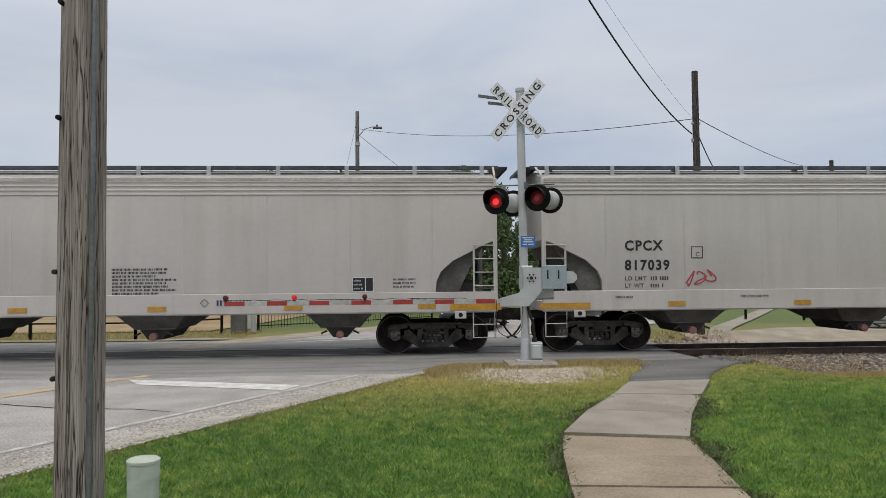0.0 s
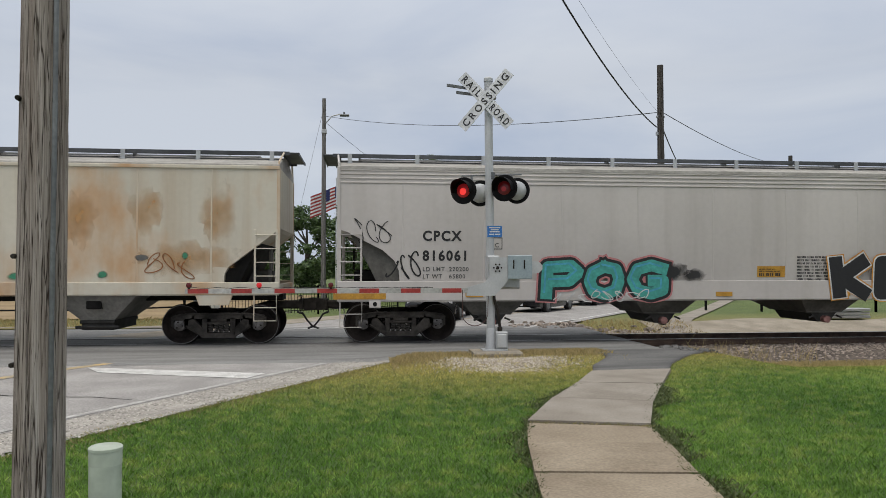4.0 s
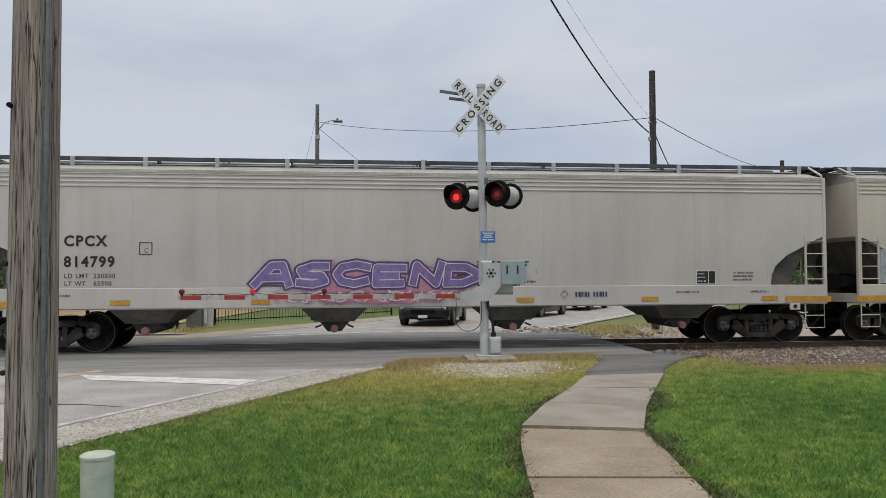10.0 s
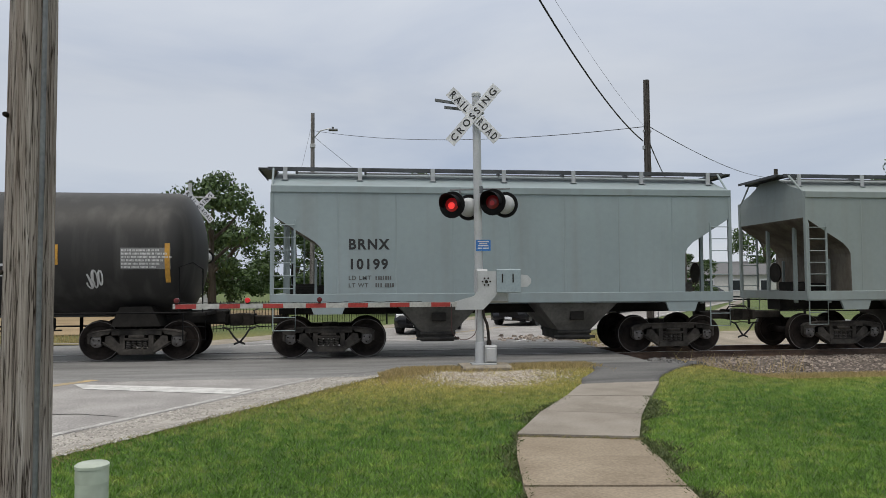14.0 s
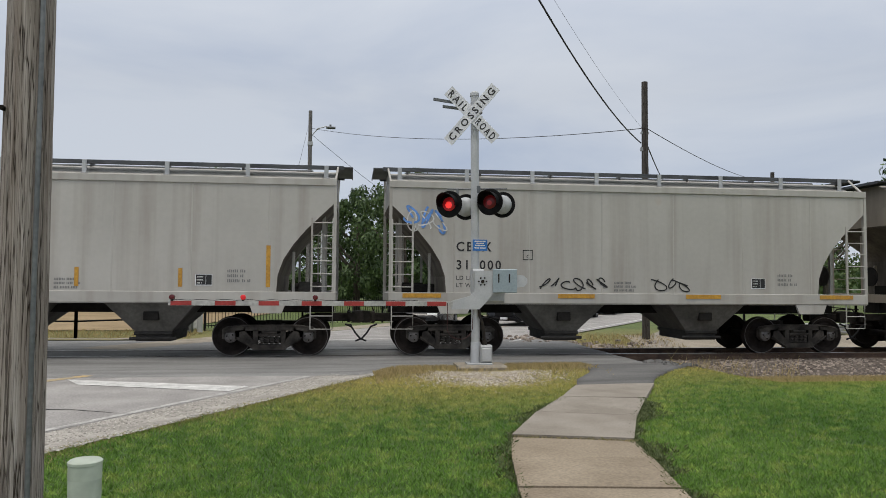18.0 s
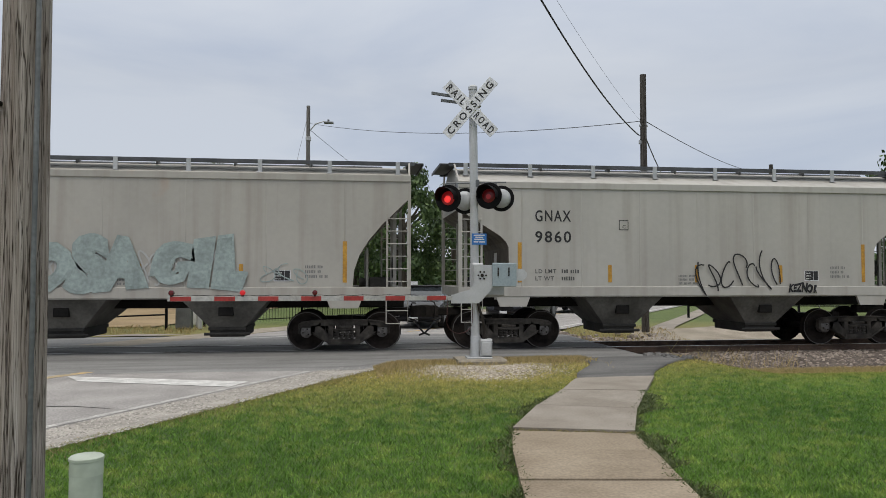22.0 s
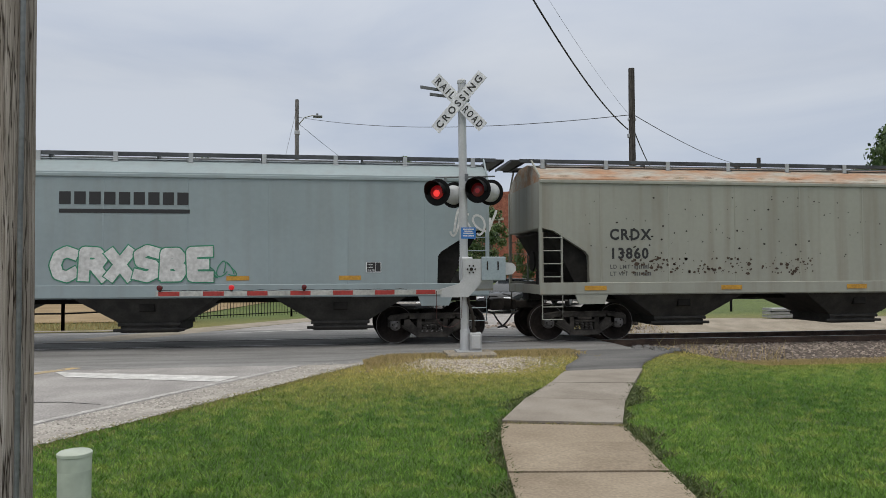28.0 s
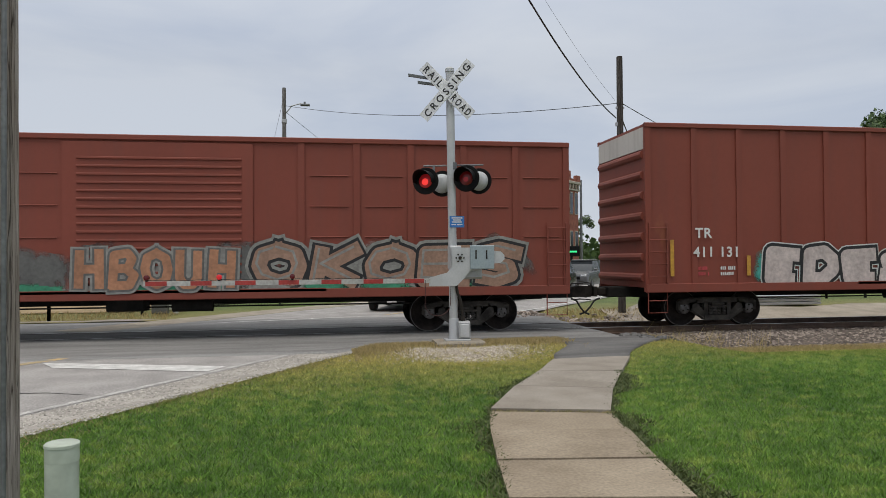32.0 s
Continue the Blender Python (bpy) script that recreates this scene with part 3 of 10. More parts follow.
for i in range(len(walk_l) - 1):
    b = Build()
    nu, nw = 5, 5
    top = []
    for u in range(nu):
        for w in range(nw):
            a = lerp(0.022, 0.978 if i != 10 else 0.955, u / (nu - 1))
            p = [lerp(lerp(walk_l[i][k], walk_l[i + 1][k], a), lerp(walk_r[i][k], walk_r[i + 1][k], a), w / (nw - 1)) for k in (0, 1)]
            b.v.append((p[0], p[1], gz(*p) + 0.022 + (-0.006 if i == 10 else 0.010 if i == 11 else 0.0) + 0.002 * math.sin(i * 2.3)))
    for u in range(nu - 1):
        for w in range(nw - 1):
            b.f.append((u * nw + w, u * nw + w + 1, (u + 1) * nw + w + 1, (u + 1) * nw + w))
    rim = [*range(nw), *[u * nw + nw - 1 for u in range(1, nu)], *[(nu - 1) * nw + w for w in range(nw - 2, -1, -1)], *[u * nw for u in range(nu - 2, 0, -1)]]
    k = len(b.v)
    b.v += [(b.v[q][0], b.v[q][1], b.v[q][2] - 0.09) for q in rim]
    b.f += [(rim[q], k + q, k + (q + 1) % len(rim), rim[(q + 1) % len(rim)]) for q in range(len(rim))]
    b.m = [0] * len(b.f)
    part("slab", b, M_SIDEWALK_B if i < 11 else M_SIDEWALK, sidewalk)

soil = sheet("joint_soil", np.linspace(0, 1, 80), np.linspace(0.004, 0.996, 6), lambda u, w: tuple(lerp(a, b, w) for a, b in zip(along(walk_l, u), along(walk_r, u))), 0.011, M_SOIL)
tagged(soil, "dark soil in the joints of the sidewalk", "soil", kind="structure")

# beyond the track
FX, FY = 0.57, 0.8216


def far_road(s, w):
    return (-4.2 + 9.4 * w + FX * s, 21.6 + FY * s)


fr = sheet("far_road", np.concatenate([np.linspace(0, 40, 30), np.linspace(45, 400, 20)]), np.linspace(0, 1, 8), far_road, 0.0, M_CONCRETE_ROAD)
tagged(fr, "pale concrete road running on beyond the crossing", "road", kind="structure")
fl = sheet("far_edge_line", np.linspace(0, 120, 50), [0.945, 0.96], far_road, 0.007, M_WHITE_LINE)
tagged(fl, "white edge line on the far road", "road marking", kind="structure")
fs = sheet("far_stop_line", [0.3, 0.8], np.linspace(0.05, 0.52, 8), lambda s, w: (-4.6 + 9.4 * w + FX * s * 3, 20.9 + 3.0 * w + FY * s), 0.008, M_WHITE_LINE)
tagged(fs, "white stop line beyond the track", "road marking", kind="structure")
fc = sheet("far_centre_line", np.linspace(2, 120, 50), [0.50, 0.515], far_road, 0.007, M_YELLOW_LINE)
tagged(fc, "yellow centre line on the far road", "road marking", kind="structure")
fw = sheet("far_sidewalk", np.linspace(0, 60, 40), [0, 1], lambda s, w: (7.5 + 0.9 * w + 0.53 * s, 19.9 + 0.85 * s), 0.01, M_SIDEWALK)
tagged(fw, "concrete footpath beside the far road", "sidewalk", kind="structure")
fwl = sheet("far_sidewalk_2", np.linspace(-14, 0.5, 16), [0, 1], lambda s, w: (-5.3 - 1.5 * (1 - w) + FX * max(s, 0) + 1.0 * min(s, 0), 22.7 + 0.4 * (1 - w) + FY * max(s, 0) - 0.05 * s * (s < 0)), 0.012, M_SIDEWALK)
tagged(fwl, "pale footpath bordering the grass beyond the track", "sidewalk", kind="structure")
verge = sheet("road_verge", np.concatenate([np.linspace(-3, 40, 30), np.linspace(45, 200, 12)]), np.linspace(0, 1, 4), lambda s, w: (-5.35 + 1.3 * w + FX * s, 21.9 + 0.5 * (1 - w) + FY * s), 0.005, M_DRIVE)
tagged(verge, "tan gravel verge between footpath and far road", "gravel", kind="structure")
drive = sheet("gravel_strip", np.linspace(9.5, 60, 40), np.linspace(0, 1, 8), lambda x, w: (x, lerp(21.5, 25.0 + 0.4 * math.sin(x), w)), 0.006, M_DRIVE)
tagged(drive, "tan gravel strip along the far side of the track", "gravel", kind="structure")
field = sheet("stubble_field", np.linspace(-90, -7, 40), np.linspace(0, 1, 10), lambda x, w: (x + 4 * w, lerp(27.2, 52, w)), 0.006, M_FIELD)
tagged(field, "dry brown stubble field behind a fence", "field", kind="structure")

# rails
for side, y in (("near", TRACK_Y - 0.7525), ("far", TRACK_Y + 0.7525)):
    b = Build()
    pr = [(-0.07, -0.17), (0.07, -0.17), (0.07, -0.155), (0.012, -0.13), (0.012, -0.045), (0.036, -0.035), (0.036, -0.004), (-0.036, -0.004), (-0.036, -0.035), (-0.012, -0.045), (-0.012, -0.13), (-0.07, -0.155)]
    v = [(x, y + p, z) for x in (-900, 900) for p, z in pr]
    k = len(pr)
    b.add(v, [(i, (i + 1) % k, k + (i + 1) % k, k + i) for i in range(k)])
    b.box(-900, 900, y - 0.032, y + 0.032, -0.004, 0.0, 1)
    tagged(part("rail", b, [M_RAIL, M_RAIL_TOP]), "rusty steel rail with a polished head", "rail", "rails of the track", "structure")
# dark strips laid on the asphalt, the slots' shade put in as colour
for y, a, c in ((TRACK_Y - 0.7525, -0.09, -0.045), (TRACK_Y - 0.7525, 0.045, 0.13), (TRACK_Y + 0.7525, -0.13, -0.045), (TRACK_Y + 0.7525, 0.045, 0.09)):
    fw_ = sheet("flangeway", list(np.arange(-17, 7.3, 0.6)), [y + a, y + c], lambda x, w: (x, w + 0.012 * math.sin(x * 3.1)), 0.009, M_UNDER)
    tagged(fw_, "dark strip standing for the shaded flangeway slot along the rail", "flangeway", kind="structure")
tie_mesh = Build().box(-0.115, 0.115, -1.3, 1.3, -0.36, -0.172, c=0.012).mesh("tie", M_TIE)
track_bed = thing("track_bed", "dark timber ties under the rails in ballast", "track", kind="structure")
for i in range(110):
    t = part("tie", tie_mesh, None, track_bed)
    t.location = (7.6 + i * 0.495, TRACK_Y + random.uniform(-0.04, 0.04), random.uniform(-0.01, 0.01))
bed = sheet("ballast", list(np.arange(7.0, 40, 0.5)) + [60, 120, 300, 900], np.linspace(14.6, 22.0, 20), lambda x, y: (x, y + 0.12 * math.sin(1.7 * x) * (y < 15)), 0.0, M_BALLAST)
for v in bed.data.vertices:
    x, y, z = v.co
    crest = 0.22 * smooth(14.7, 16.4, y) * (1 - smooth(20.6, 21.9, y))
    v.co.z = z + crest * smooth(7.0, 7.6, x) + 0.025 * math.sin(x * 7 + y * 9) * math.sin(x * 3.1 - y * 5)
tagged(bed, "brown crushed stone ballast beside the rails", "ballast", kind="structure")


def stones(name, count, where, size, mat, label, category):
    """Loose stones as one heap of small uneven lumps."""
    v, f = [], []
    rnd = random.Random(7)
    for _ in range(count):
        x, y, z = where(rnd)
        r = rnd.uniform(*size)
        k = len(v)
        a = rnd.uniform(0, 6.3)
        for dx, dy, dz in ((1, 0, 0), (0, 1, 0), (-1, 0, 0), (0, -1, 0), (0.5, 0.4, 0.7), (-0.5, 0.3, 0.65), (0.1, -0.6, 0.7)):
            s = r * rnd.uniform(0.7, 1.25)
            v.append((x + s * (dx * math.cos(a) - dy * math.sin(a)), y + s * (dx * math.sin(a) + dy * math.cos(a)), z + s * dz * 0.9))
        f += [(k, k + 1, k + 4), (k + 1, k + 5, k + 4), (k + 1, k + 2, k + 5), (k + 2, k + 6, k + 5), (k + 2, k + 3, k + 6), (k + 3, k, k + 6), (k, k + 4, k + 6), (k + 4, k + 5, k + 6)]
    b = Build()
    b.v, b.f, b.m = v, f, [0] * len(f)
    return tagged(part(name, b, mat), label, category, kind="stuff")


def ballast_spot(rnd):
    x, y = rnd.uniform(7.2, 26), rnd.uniform(14.4, 17.6)
    crest = 0.22 * smooth(14.7, 16.4, y)
    return x, y, gz(x, y) + crest * smooth(7.0, 7.6, x) - 0.005


stones("ballast_stones", 9000, ballast_spot, (0.022, 0.05), M_STONE, "brown and grey crushed ballast stones", "gravel")


def mast_spot(rnd):
    a, r = rnd.uniform(0, 6.3), abs(rnd.gauss(0, 0.62))
    cx, cy = ((1.75, 12.9), (2.75, 13.1), (2.3, 12.3))[rnd.choice((0, 0, 1, 1, 1, 2))]
    x, y = cx + 1.15 * r * math.cos(a), cy + 1.0 * r * math.sin(a)
    return x, y, gz(x, y) - 0.03


stones("limestone_gravel", 9000, mast_spot, (0.008, 0.024), M_WHITE_STONE, "pale limestone gravel round the signal base", "gravel")


def rubble_spot(rnd):
    x, y = rnd.gauss(6.8, 0.25), rnd.uniform(13.6, 15.4)
    return x, y, gz(x, y)


stones("broken_asphalt", 160, rubble_spot, (0.04, 0.10), M_ASPHALT, "broken lumps of asphalt at the path edge", "rubble")


def far_rubble(rnd):
    x = rnd.gauss(7.6, 1.4)
    y = rnd.gauss(22.6, 0.5)
    return x, y, gz(x, y)


stones("far_rubble", 500, far_rubble, (0.04, 0.11), M_STONE, "grey rubble beside the far road", "rubble")


def blades(name, count, where, height, width, mat, label, category, lean=0.5, bend=0.35):
    rnd = np.random.RandomState(3)
    p = where(rnd, count)
    k = len(p)
    a = rnd.uniform(0, 6.28, k)
    h = rnd.uniform(*height, k)
    w = rnd.uniform(0.6, 1.2, k) * width
    la, ll = rnd.uniform(0, 6.28, k), rnd.uniform(0, lean, k) * h
    v = np.zeros((k, 4, 3))
    dx, dy = np.cos(a) * w, np.sin(a) * w
    v[:, 0] = p + np.stack([-dx, -dy, 0 * h], 1)
    v[:, 1] = p + np.stack([dx, dy, 0 * h], 1)
    mid = np.stack([np.cos(la) * ll * bend, np.sin(la) * ll * bend, h * 0.6], 1)
    v[:, 2] = p + mid + np.stack([dx * 0.7, dy * 0.7, 0 * h], 1)
    v[:, 3] = p + np.stack([np.cos(la) * ll, np.sin(la) * ll, h], 1)
    me = bpy.data.meshes.new(name)
    me.vertices.add(k * 4)
    me.vertices.foreach_set("co", v.ravel())
    idx = np.arange(k)[:, None] * 4
    tri = np.concatenate([idx + np.array([0, 1, 2]), idx + np.array([0, 2, 3])], 1).ravel()
    me.loops.add(k * 6)
    me.loops.foreach_set("vertex_index", tri.astype(np.int32))
    me.polygons.add(k * 2)
    me.polygons.foreach_set("loop_start", np.arange(0, k * 6, 3, dtype=np.int32))
    me.materials.append(mat)
    me.update()
    me.validate()
    return tagged(new(name, me), label, category, kind="stuff")


GZ = np.vectorize(gz)


def poly_x(pts, y):
    ys, xs = [p[1] for p in pts], [p[0] for p in pts]
    return np.interp(y, ys, xs)


def lawn_spots(rnd, count):
    y = 3.4 + 11.6 * rnd.uniform(0, 1, count) ** 1.35
    x = rnd.uniform(-6, 15, count) * (0.35 + 0.65 * y / 14) + 0.6
    keep = x > -0.75 + (y - 12.85) * 0.577 + 1.06 + 0.12 * np.sin(y * 3)
    on_walk = (y < 11.1) & (x > poly_x(walk_l, y) - 0.015 + np.abs(rnd.normal(0, 0.045, count)) * (1 + np.sin(4.3 * y))) & (x < poly_x(walk_r, y) + 0.015 - np.abs(rnd.normal(0, 0.045, count)) * (1 + np.sin(5.1 * y)))
    on_apron = (y >= 11.05) & (x > poly_x(path_l, y) + 0.03) & (x < poly_x(path_r, y) - 0.06)
    near = np.interp(x, [p[0] for p in near_edge], [p[1] for p in near_edge])
    off = (x < 7.2) & (y > near - 0.06)
    stony = rnd.uniform(0, 1, count) < 0.95 * np.exp(-0.9 * ((x - 2.4) ** 2 / 1.3 + (y - 12.9) ** 2 / 0.9) ** 1.3 + 0.35 * np.sin(x * 9 + 2 * np.sin(y * 7)))
    bal = (x > 7) & (y > 14.75)
    thin = (x > 6.2) & (rnd.uniform(0, 1, count) < np.clip((y - 12.6) / 1.2, 0, 0.9))
    k = keep & ~thin & ~on_walk & ~on_apron & ~off & ~bal & ~stony
    x, y = x[k], y[k]
    return np.stack([x, y, GZ(x, y) - 0.035], 1)


blades("lawn_grass", 520000, lawn_spots, (0.018, 0.046), 0.0034, M_BLADE, "short mown grass blades of the lawn", "grass", 1.1)


def dry_spots(rnd, count):
    x = rnd.uniform(6.6, 22, count)
    y = 14.15 + rnd.normal(0, 0.36, count)
    c = rnd.uniform(0, 1, count) < 0.72
    x2 = rnd.uniform(0.4, 4.6, count)
    y2 = np.interp(x2, [p[0] for p in near_edge], [p[1] for p in near_edge]) - 0.08 - np.abs(rnd.normal(0, 0.6, count))
    x, y = np.where(c, x, x2), np.where(c, y, y2)
    k = ((x - 2.4) ** 2 / 1.2 + (y - 13.1) ** 2 / 0.9 > 1) | (rnd.uniform(0, 1, count) < 0.15)
    x, y = x[k], y[k]
    return np.stack([x, y, GZ(x, y) - 0.03], 1)


blades("dry_grass", 64000, dry_spots, (0.03, 0.11), 0.0034, M_DRY, "straw-coloured dry grass along the track edge", "grass", 0.8)


def joint_spots(rnd, count):
    u = rnd.uniform(0, 1, count) ** 1.6
    u = np.where(rnd.uniform(0, 1, count) < 0.6, u, 1 - u)
    x = 1.62 + 1.18 * u + rnd.normal(0, 0.015, count)
    y = 7.32 - 0.30 * u - 0.03 + rnd.normal(0, 0.014, count)
    return np.stack([x, y, GZ(x, y) - 0.02], 1)


blades("joint_weeds", 420, joint_spots, (0.03, 0.065), 0.003, M_FRINGE, "small weeds growing in a gap between sidewalk slabs", "grass", 1.2)


def kerb_spots(rnd, count):
    y = 3.6 + 6.0 * rnd.uniform(0, 1, count)
    side = rnd.uniform(0, 1, count) < 0.7
    out = np.abs(rnd.normal(0, 0.07, count)) * (1.2 + np.sin(3.1 * y) + 0.6 * np.sin(7.7 * y)) - 0.03
    x = np.where(side, poly_x(walk_r, y) + out, poly_x(walk_l, y) - out)
    return np.stack([x, y, GZ(x, y) - 0.01], 1)


blades("walk_edge_weeds", 9000, kerb_spots, (0.015, 0.05), 0.006, M_EDGE_WEED, "low dark weeds creeping over the sidewalk edges", "grass", 1.6)


def fringe_spots(rnd, count):
    y = 3.5 + 9.6 * rnd.uniform(0, 1, count) ** 0.8
    x = road_edge(y) + 1.14 + 0.12 * np.sin(y * 3) + np.abs(rnd.normal(0, 0.26, count)) - 0.22 * rnd.uniform(0, 1, count) ** 2
    return np.stack([x, y, GZ(x, y) - 0.03], 1)


blades("verge_fringe", 8000, fringe_spots, (0.015, 0.05), 0.0032, M_FRINGE, "brownish dry grass along the gravel shoulder", "grass", 1.2)


def shoulder_spot(rnd):
    y = 4.5 + 9.0 * rnd.random()
    x = road_edge(y) + rnd.uniform(0.05, 1.3) ** 1.0
    return x, y, gz(x, y) - 0.004


stones("shoulder_gravel", 9000, shoulder_spot, (0.006, 0.017), M_GRIT, "fine pale gravel scattered over the shoulder", "gravel")


def weed_spots(rnd, count):
    c = [(7.6, 15.3), (7.9, 15.5), (8.3, 15.2), (8.8, 15.6), (9.7, 15.4), (7.4, 15.0)]
    i = rnd.randint(0, len(c), count)
    x = np.array([c[k][0] for k in i]) + rnd.normal(0, 0.22, count)
    y = np.array([c[k][1] for k in i]) + rnd.normal(0, 0.22, count)
    return np.stack([x, y, GZ(x, y)], 1)


blades("track_weeds", 420, weed_spots, (0.10, 0.6), 0.0042, M_DRY, "tall pale seed grass growing beside the rails", "grass", 0.7, 0.57)


def far_dry(rnd, count):
    x = np.concatenate([rnd.uniform(7.4, 11, count // 3), rnd.uniform(-16, -5, count - count // 3)])
    y = np.concatenate([rnd.uniform(21.8, 25, count // 3), rnd.uniform(23.4, 27, count - count // 3)])
    return np.stack([x, y, GZ(x, y) - 0.03], 1)


blades("far_dry_grass", 7000, far_dry, (0.04, 0.17), 0.005, M_DRY, "tufts of dry grass beyond the track", "grass", 0.7)

# ---- near pole, pedestal ----
pole = thing("utility_pole", "weathered grey-brown timber utility pole with long cracks", "utility pole", pose(-1.884, 4.45, 0.1))
b = Build()
prof = [(-0.3, 0.138)] + [(0.08 * i, 0.136 - 0.00029 * i) for i in range(0, 118)]
SEG = 168
b.lathe(prof, seg=SEG, axis="z")
rnd = random.Random(4)
# long drying cracks: where each runs round the pole, from and to which height, how deep
cracks = []
for i in range(64):
    z0 = rnd.uniform(-1.0, 8.0)
    cracks.append((rnd.uniform(-math.pi, math.pi), z0, z0 + rnd.uniform(0.5, 3.2), rnd.uniform(0.03, 0.10), rnd.uniform(0.6, 1.3), rnd.uniform(-0.04, 0.04)))
for i in range(len(b.v)):
    x, y, z = b.v[i]
    a = math.atan2(y, x)
    r = 1 + 0.014 * math.sin(5 * a + 0.8 * z) + 0.010 * math.sin(13 * a - 0.3 * z) + 0.006 * math.sin(31 * a + 0.5 * z)
    for ca, z0, z1, deep, wide, drift in cracks:
        if z0 < z < z1:
            d = abs((a - ca - drift * (z - z0) - 0.012 * math.sin(4 * z + ca) + math.pi) % (2 * math.pi) - math.pi)
            e = d / (0.036 * wide)
            if e < 1:
                r -= deep * (1 - e) * min(1.0, 4 * (z - z0) / (z1 - z0), 4 * (z1 - z) / (z1 - z0))
    b.v[i] = (x * r, y * r, z)
part("pole_shaft", b, M_POLE, pole)
b = Build().tube([(0.100, -0.104, -0.1), (0.100, -0.102, 2.35), (0.094, -0.096, 9.0)], [0.014, 0.014, 0.011], 10)
part("conduit", b, M_CONDUIT, pole, "grey steel ground-wire conduit", True)
for z in (3.7,):
    b = Build().box(0.085, 0.140, -0.145, -0.09, z - 0.012, z + 0.012, c=0.004)
    part("strap", b, M_CONDUIT, pole)
for x, z in ((-0.10, 2.62), (-0.12, 1.72), (-0.09, 3.3), (-0.13, 1.1)):
    y = -math.sqrt(0.142 ** 2 - x * x)
    part("bolt", Build().lathe([(-0.02, 0.012), (-0.012, 0.015), (0.02, 0.015)], (x, y, z), "y", 10), M_TRUCK, pole)
ped = thing("telephone_pedestal", "pale green plastic cable pedestal with a domed cap", "pedestal", pose(-1.482, 4.35, gz(-1.472, 4.35) - 0.04))
part("post", Build().lathe([(0, 0.087), (0.5, 0.087), (0.5, 0.085)], seg=32, axis="z"), M_PEDESTAL, ped, smooth=True)
part("cap", Build().lathe([(0.50, 0.0885), (0.578, 0.0885), (0.580, 0.092), (0.596, 0.092), (0.604, 0.082), (0.610, 0.05), (0.612, 0.0)], seg=32, axis="z"), M_PEDESTAL, ped, "paler domed cap", True)

# ---- crossing signal with its gate ----
MX, MY, MZ = 2.415, 14.11, 0.165


def crossbuck(parent, y, z, x=0.0, yaw=0.0):
    """Two crossed boards, each word set apart from the crossing."""
    for k, (words, ang) in enumerate((((("RAIL", -0.41), ("ROAD", 0.41)), -47), ((("CROSSING", 0.0),), 47))):
        blade = part("crossbuck_blade", Build().box(-0.71, 0.71, -0.004, 0.004, -0.115, 0.115, c=0.003), M_SIGN, parent, m=pose(x, y, z, 0, 0, yaw) @ pose(0, -0.012 * k, 0, 0, -ang, 0))
        for word, at in words:
            v, f = text_mesh(word, 0.2, 0.004, 0, 1.5)
            wide = max(p[0] for p in v)
            span = 0.50 if len(word) == 4 else 1.28
            part("lettering", Build().add([(at + (p[0] - wide / 2) * span / wide, -0.0065, (p[1] - 0.07) * 1.0) for p in v], f), M_LETTER, blade, "black sign letters")


def flasher(parent, x, y, z, yaw, lit):
    """One lamp: backing disc, lens, hood and housing."""
    m = pose(x, y, z, 0, 0, yaw)
    disc = part("background_disc", Build().lathe([(-0.012, 0.255), (-0.006, 0.262), (0.006, 0.262), (0.012, 0.24)], seg=36), M_BLACK, parent, "black lamp background", True, m)
    part("lens", Build().lathe([(-0.040, 0.03), (-0.036, 0.08), (-0.028, 0.115), (-0.012, 0.135)], seg=28), (M_DIM, M_FADING, M_LIT)[lit], disc, ("dark red lens", "faintly glowing red lens", "lit red lens")[lit], True)
    if lit:
        part("lamp_core", Build().lathe([(-0.047, 0.015), (-0.045, 0.05), (-0.042, 0.066 if lit == 2 else 0.045)], (0, 0, -0.02), "y", 20), M_LIT_CORE if lit == 2 else M_LIT, disc, "bright lamp core", True)
    b = Build()
    n = 22
    for ring, (d, r) in enumerate(((-0.01, 0.195), (-0.34, 0.19), (-0.34, 0.183), (-0.01, 0.188))):
        for i in range(n + 1):
            a = radians(-15 + 210 * i / n)
            d2 = d if abs(d) < 0.1 else d * (0.62 + 0.38 * math.sin(max(0.0, min(math.pi, a))))
            b.v.append((r * math.cos(a), d2, r * math.sin(a)))
    for q in range(3):
        for i in range(n):
            b.f.append((q * (n + 1) + i, q * (n + 1) + i + 1, (q + 1) * (n + 1) + i + 1, (q + 1) * (n + 1) + i))
    b.m = [0] * len(b.f)
    part("hood", b, M_BLACK, disc, smooth=True)
    part("housing", Build().lathe([(0.01, 0.195), (0.07, 0.19), (0.12, 0.165), (0.15, 0.10), (0.155, 0.02)], seg=28), M_ALU, disc, "silver lamp housing", True)
    return disc


signal = thing("crossing_signal", "silver railroad crossing signal with crossbuck, red flashers and lowered gate", "crossing signal", pose(MX, MY, 0))
part("mast", Build().lathe([(MZ, 0.083), (5.50, 0.081)], seg=24, axis="z"), M_ALU, signal, smooth=True, m=pose(0, 0, 0, 0, -0.5, 0))
part("mast_cap", Build().lathe([(5.46, 0.092), (5.52, 0.092), (5.55, 0.06)], seg=24, axis="z"), M_ALU, signal, smooth=True, m=pose(0, 0, 0, 0, -0.5, 0))
crossbuck(signal, -0.13, 5.06, -0.125, -24)
part("crossbuck_clamp", Build().box(-0.10, 0.10, -0.08, 0.08, 5.02, 5.06, c=0.01).box(-0.10, 0.10, -0.08, 0.08, 5.11, 5.15, c=0.01), M_GALV, signal)
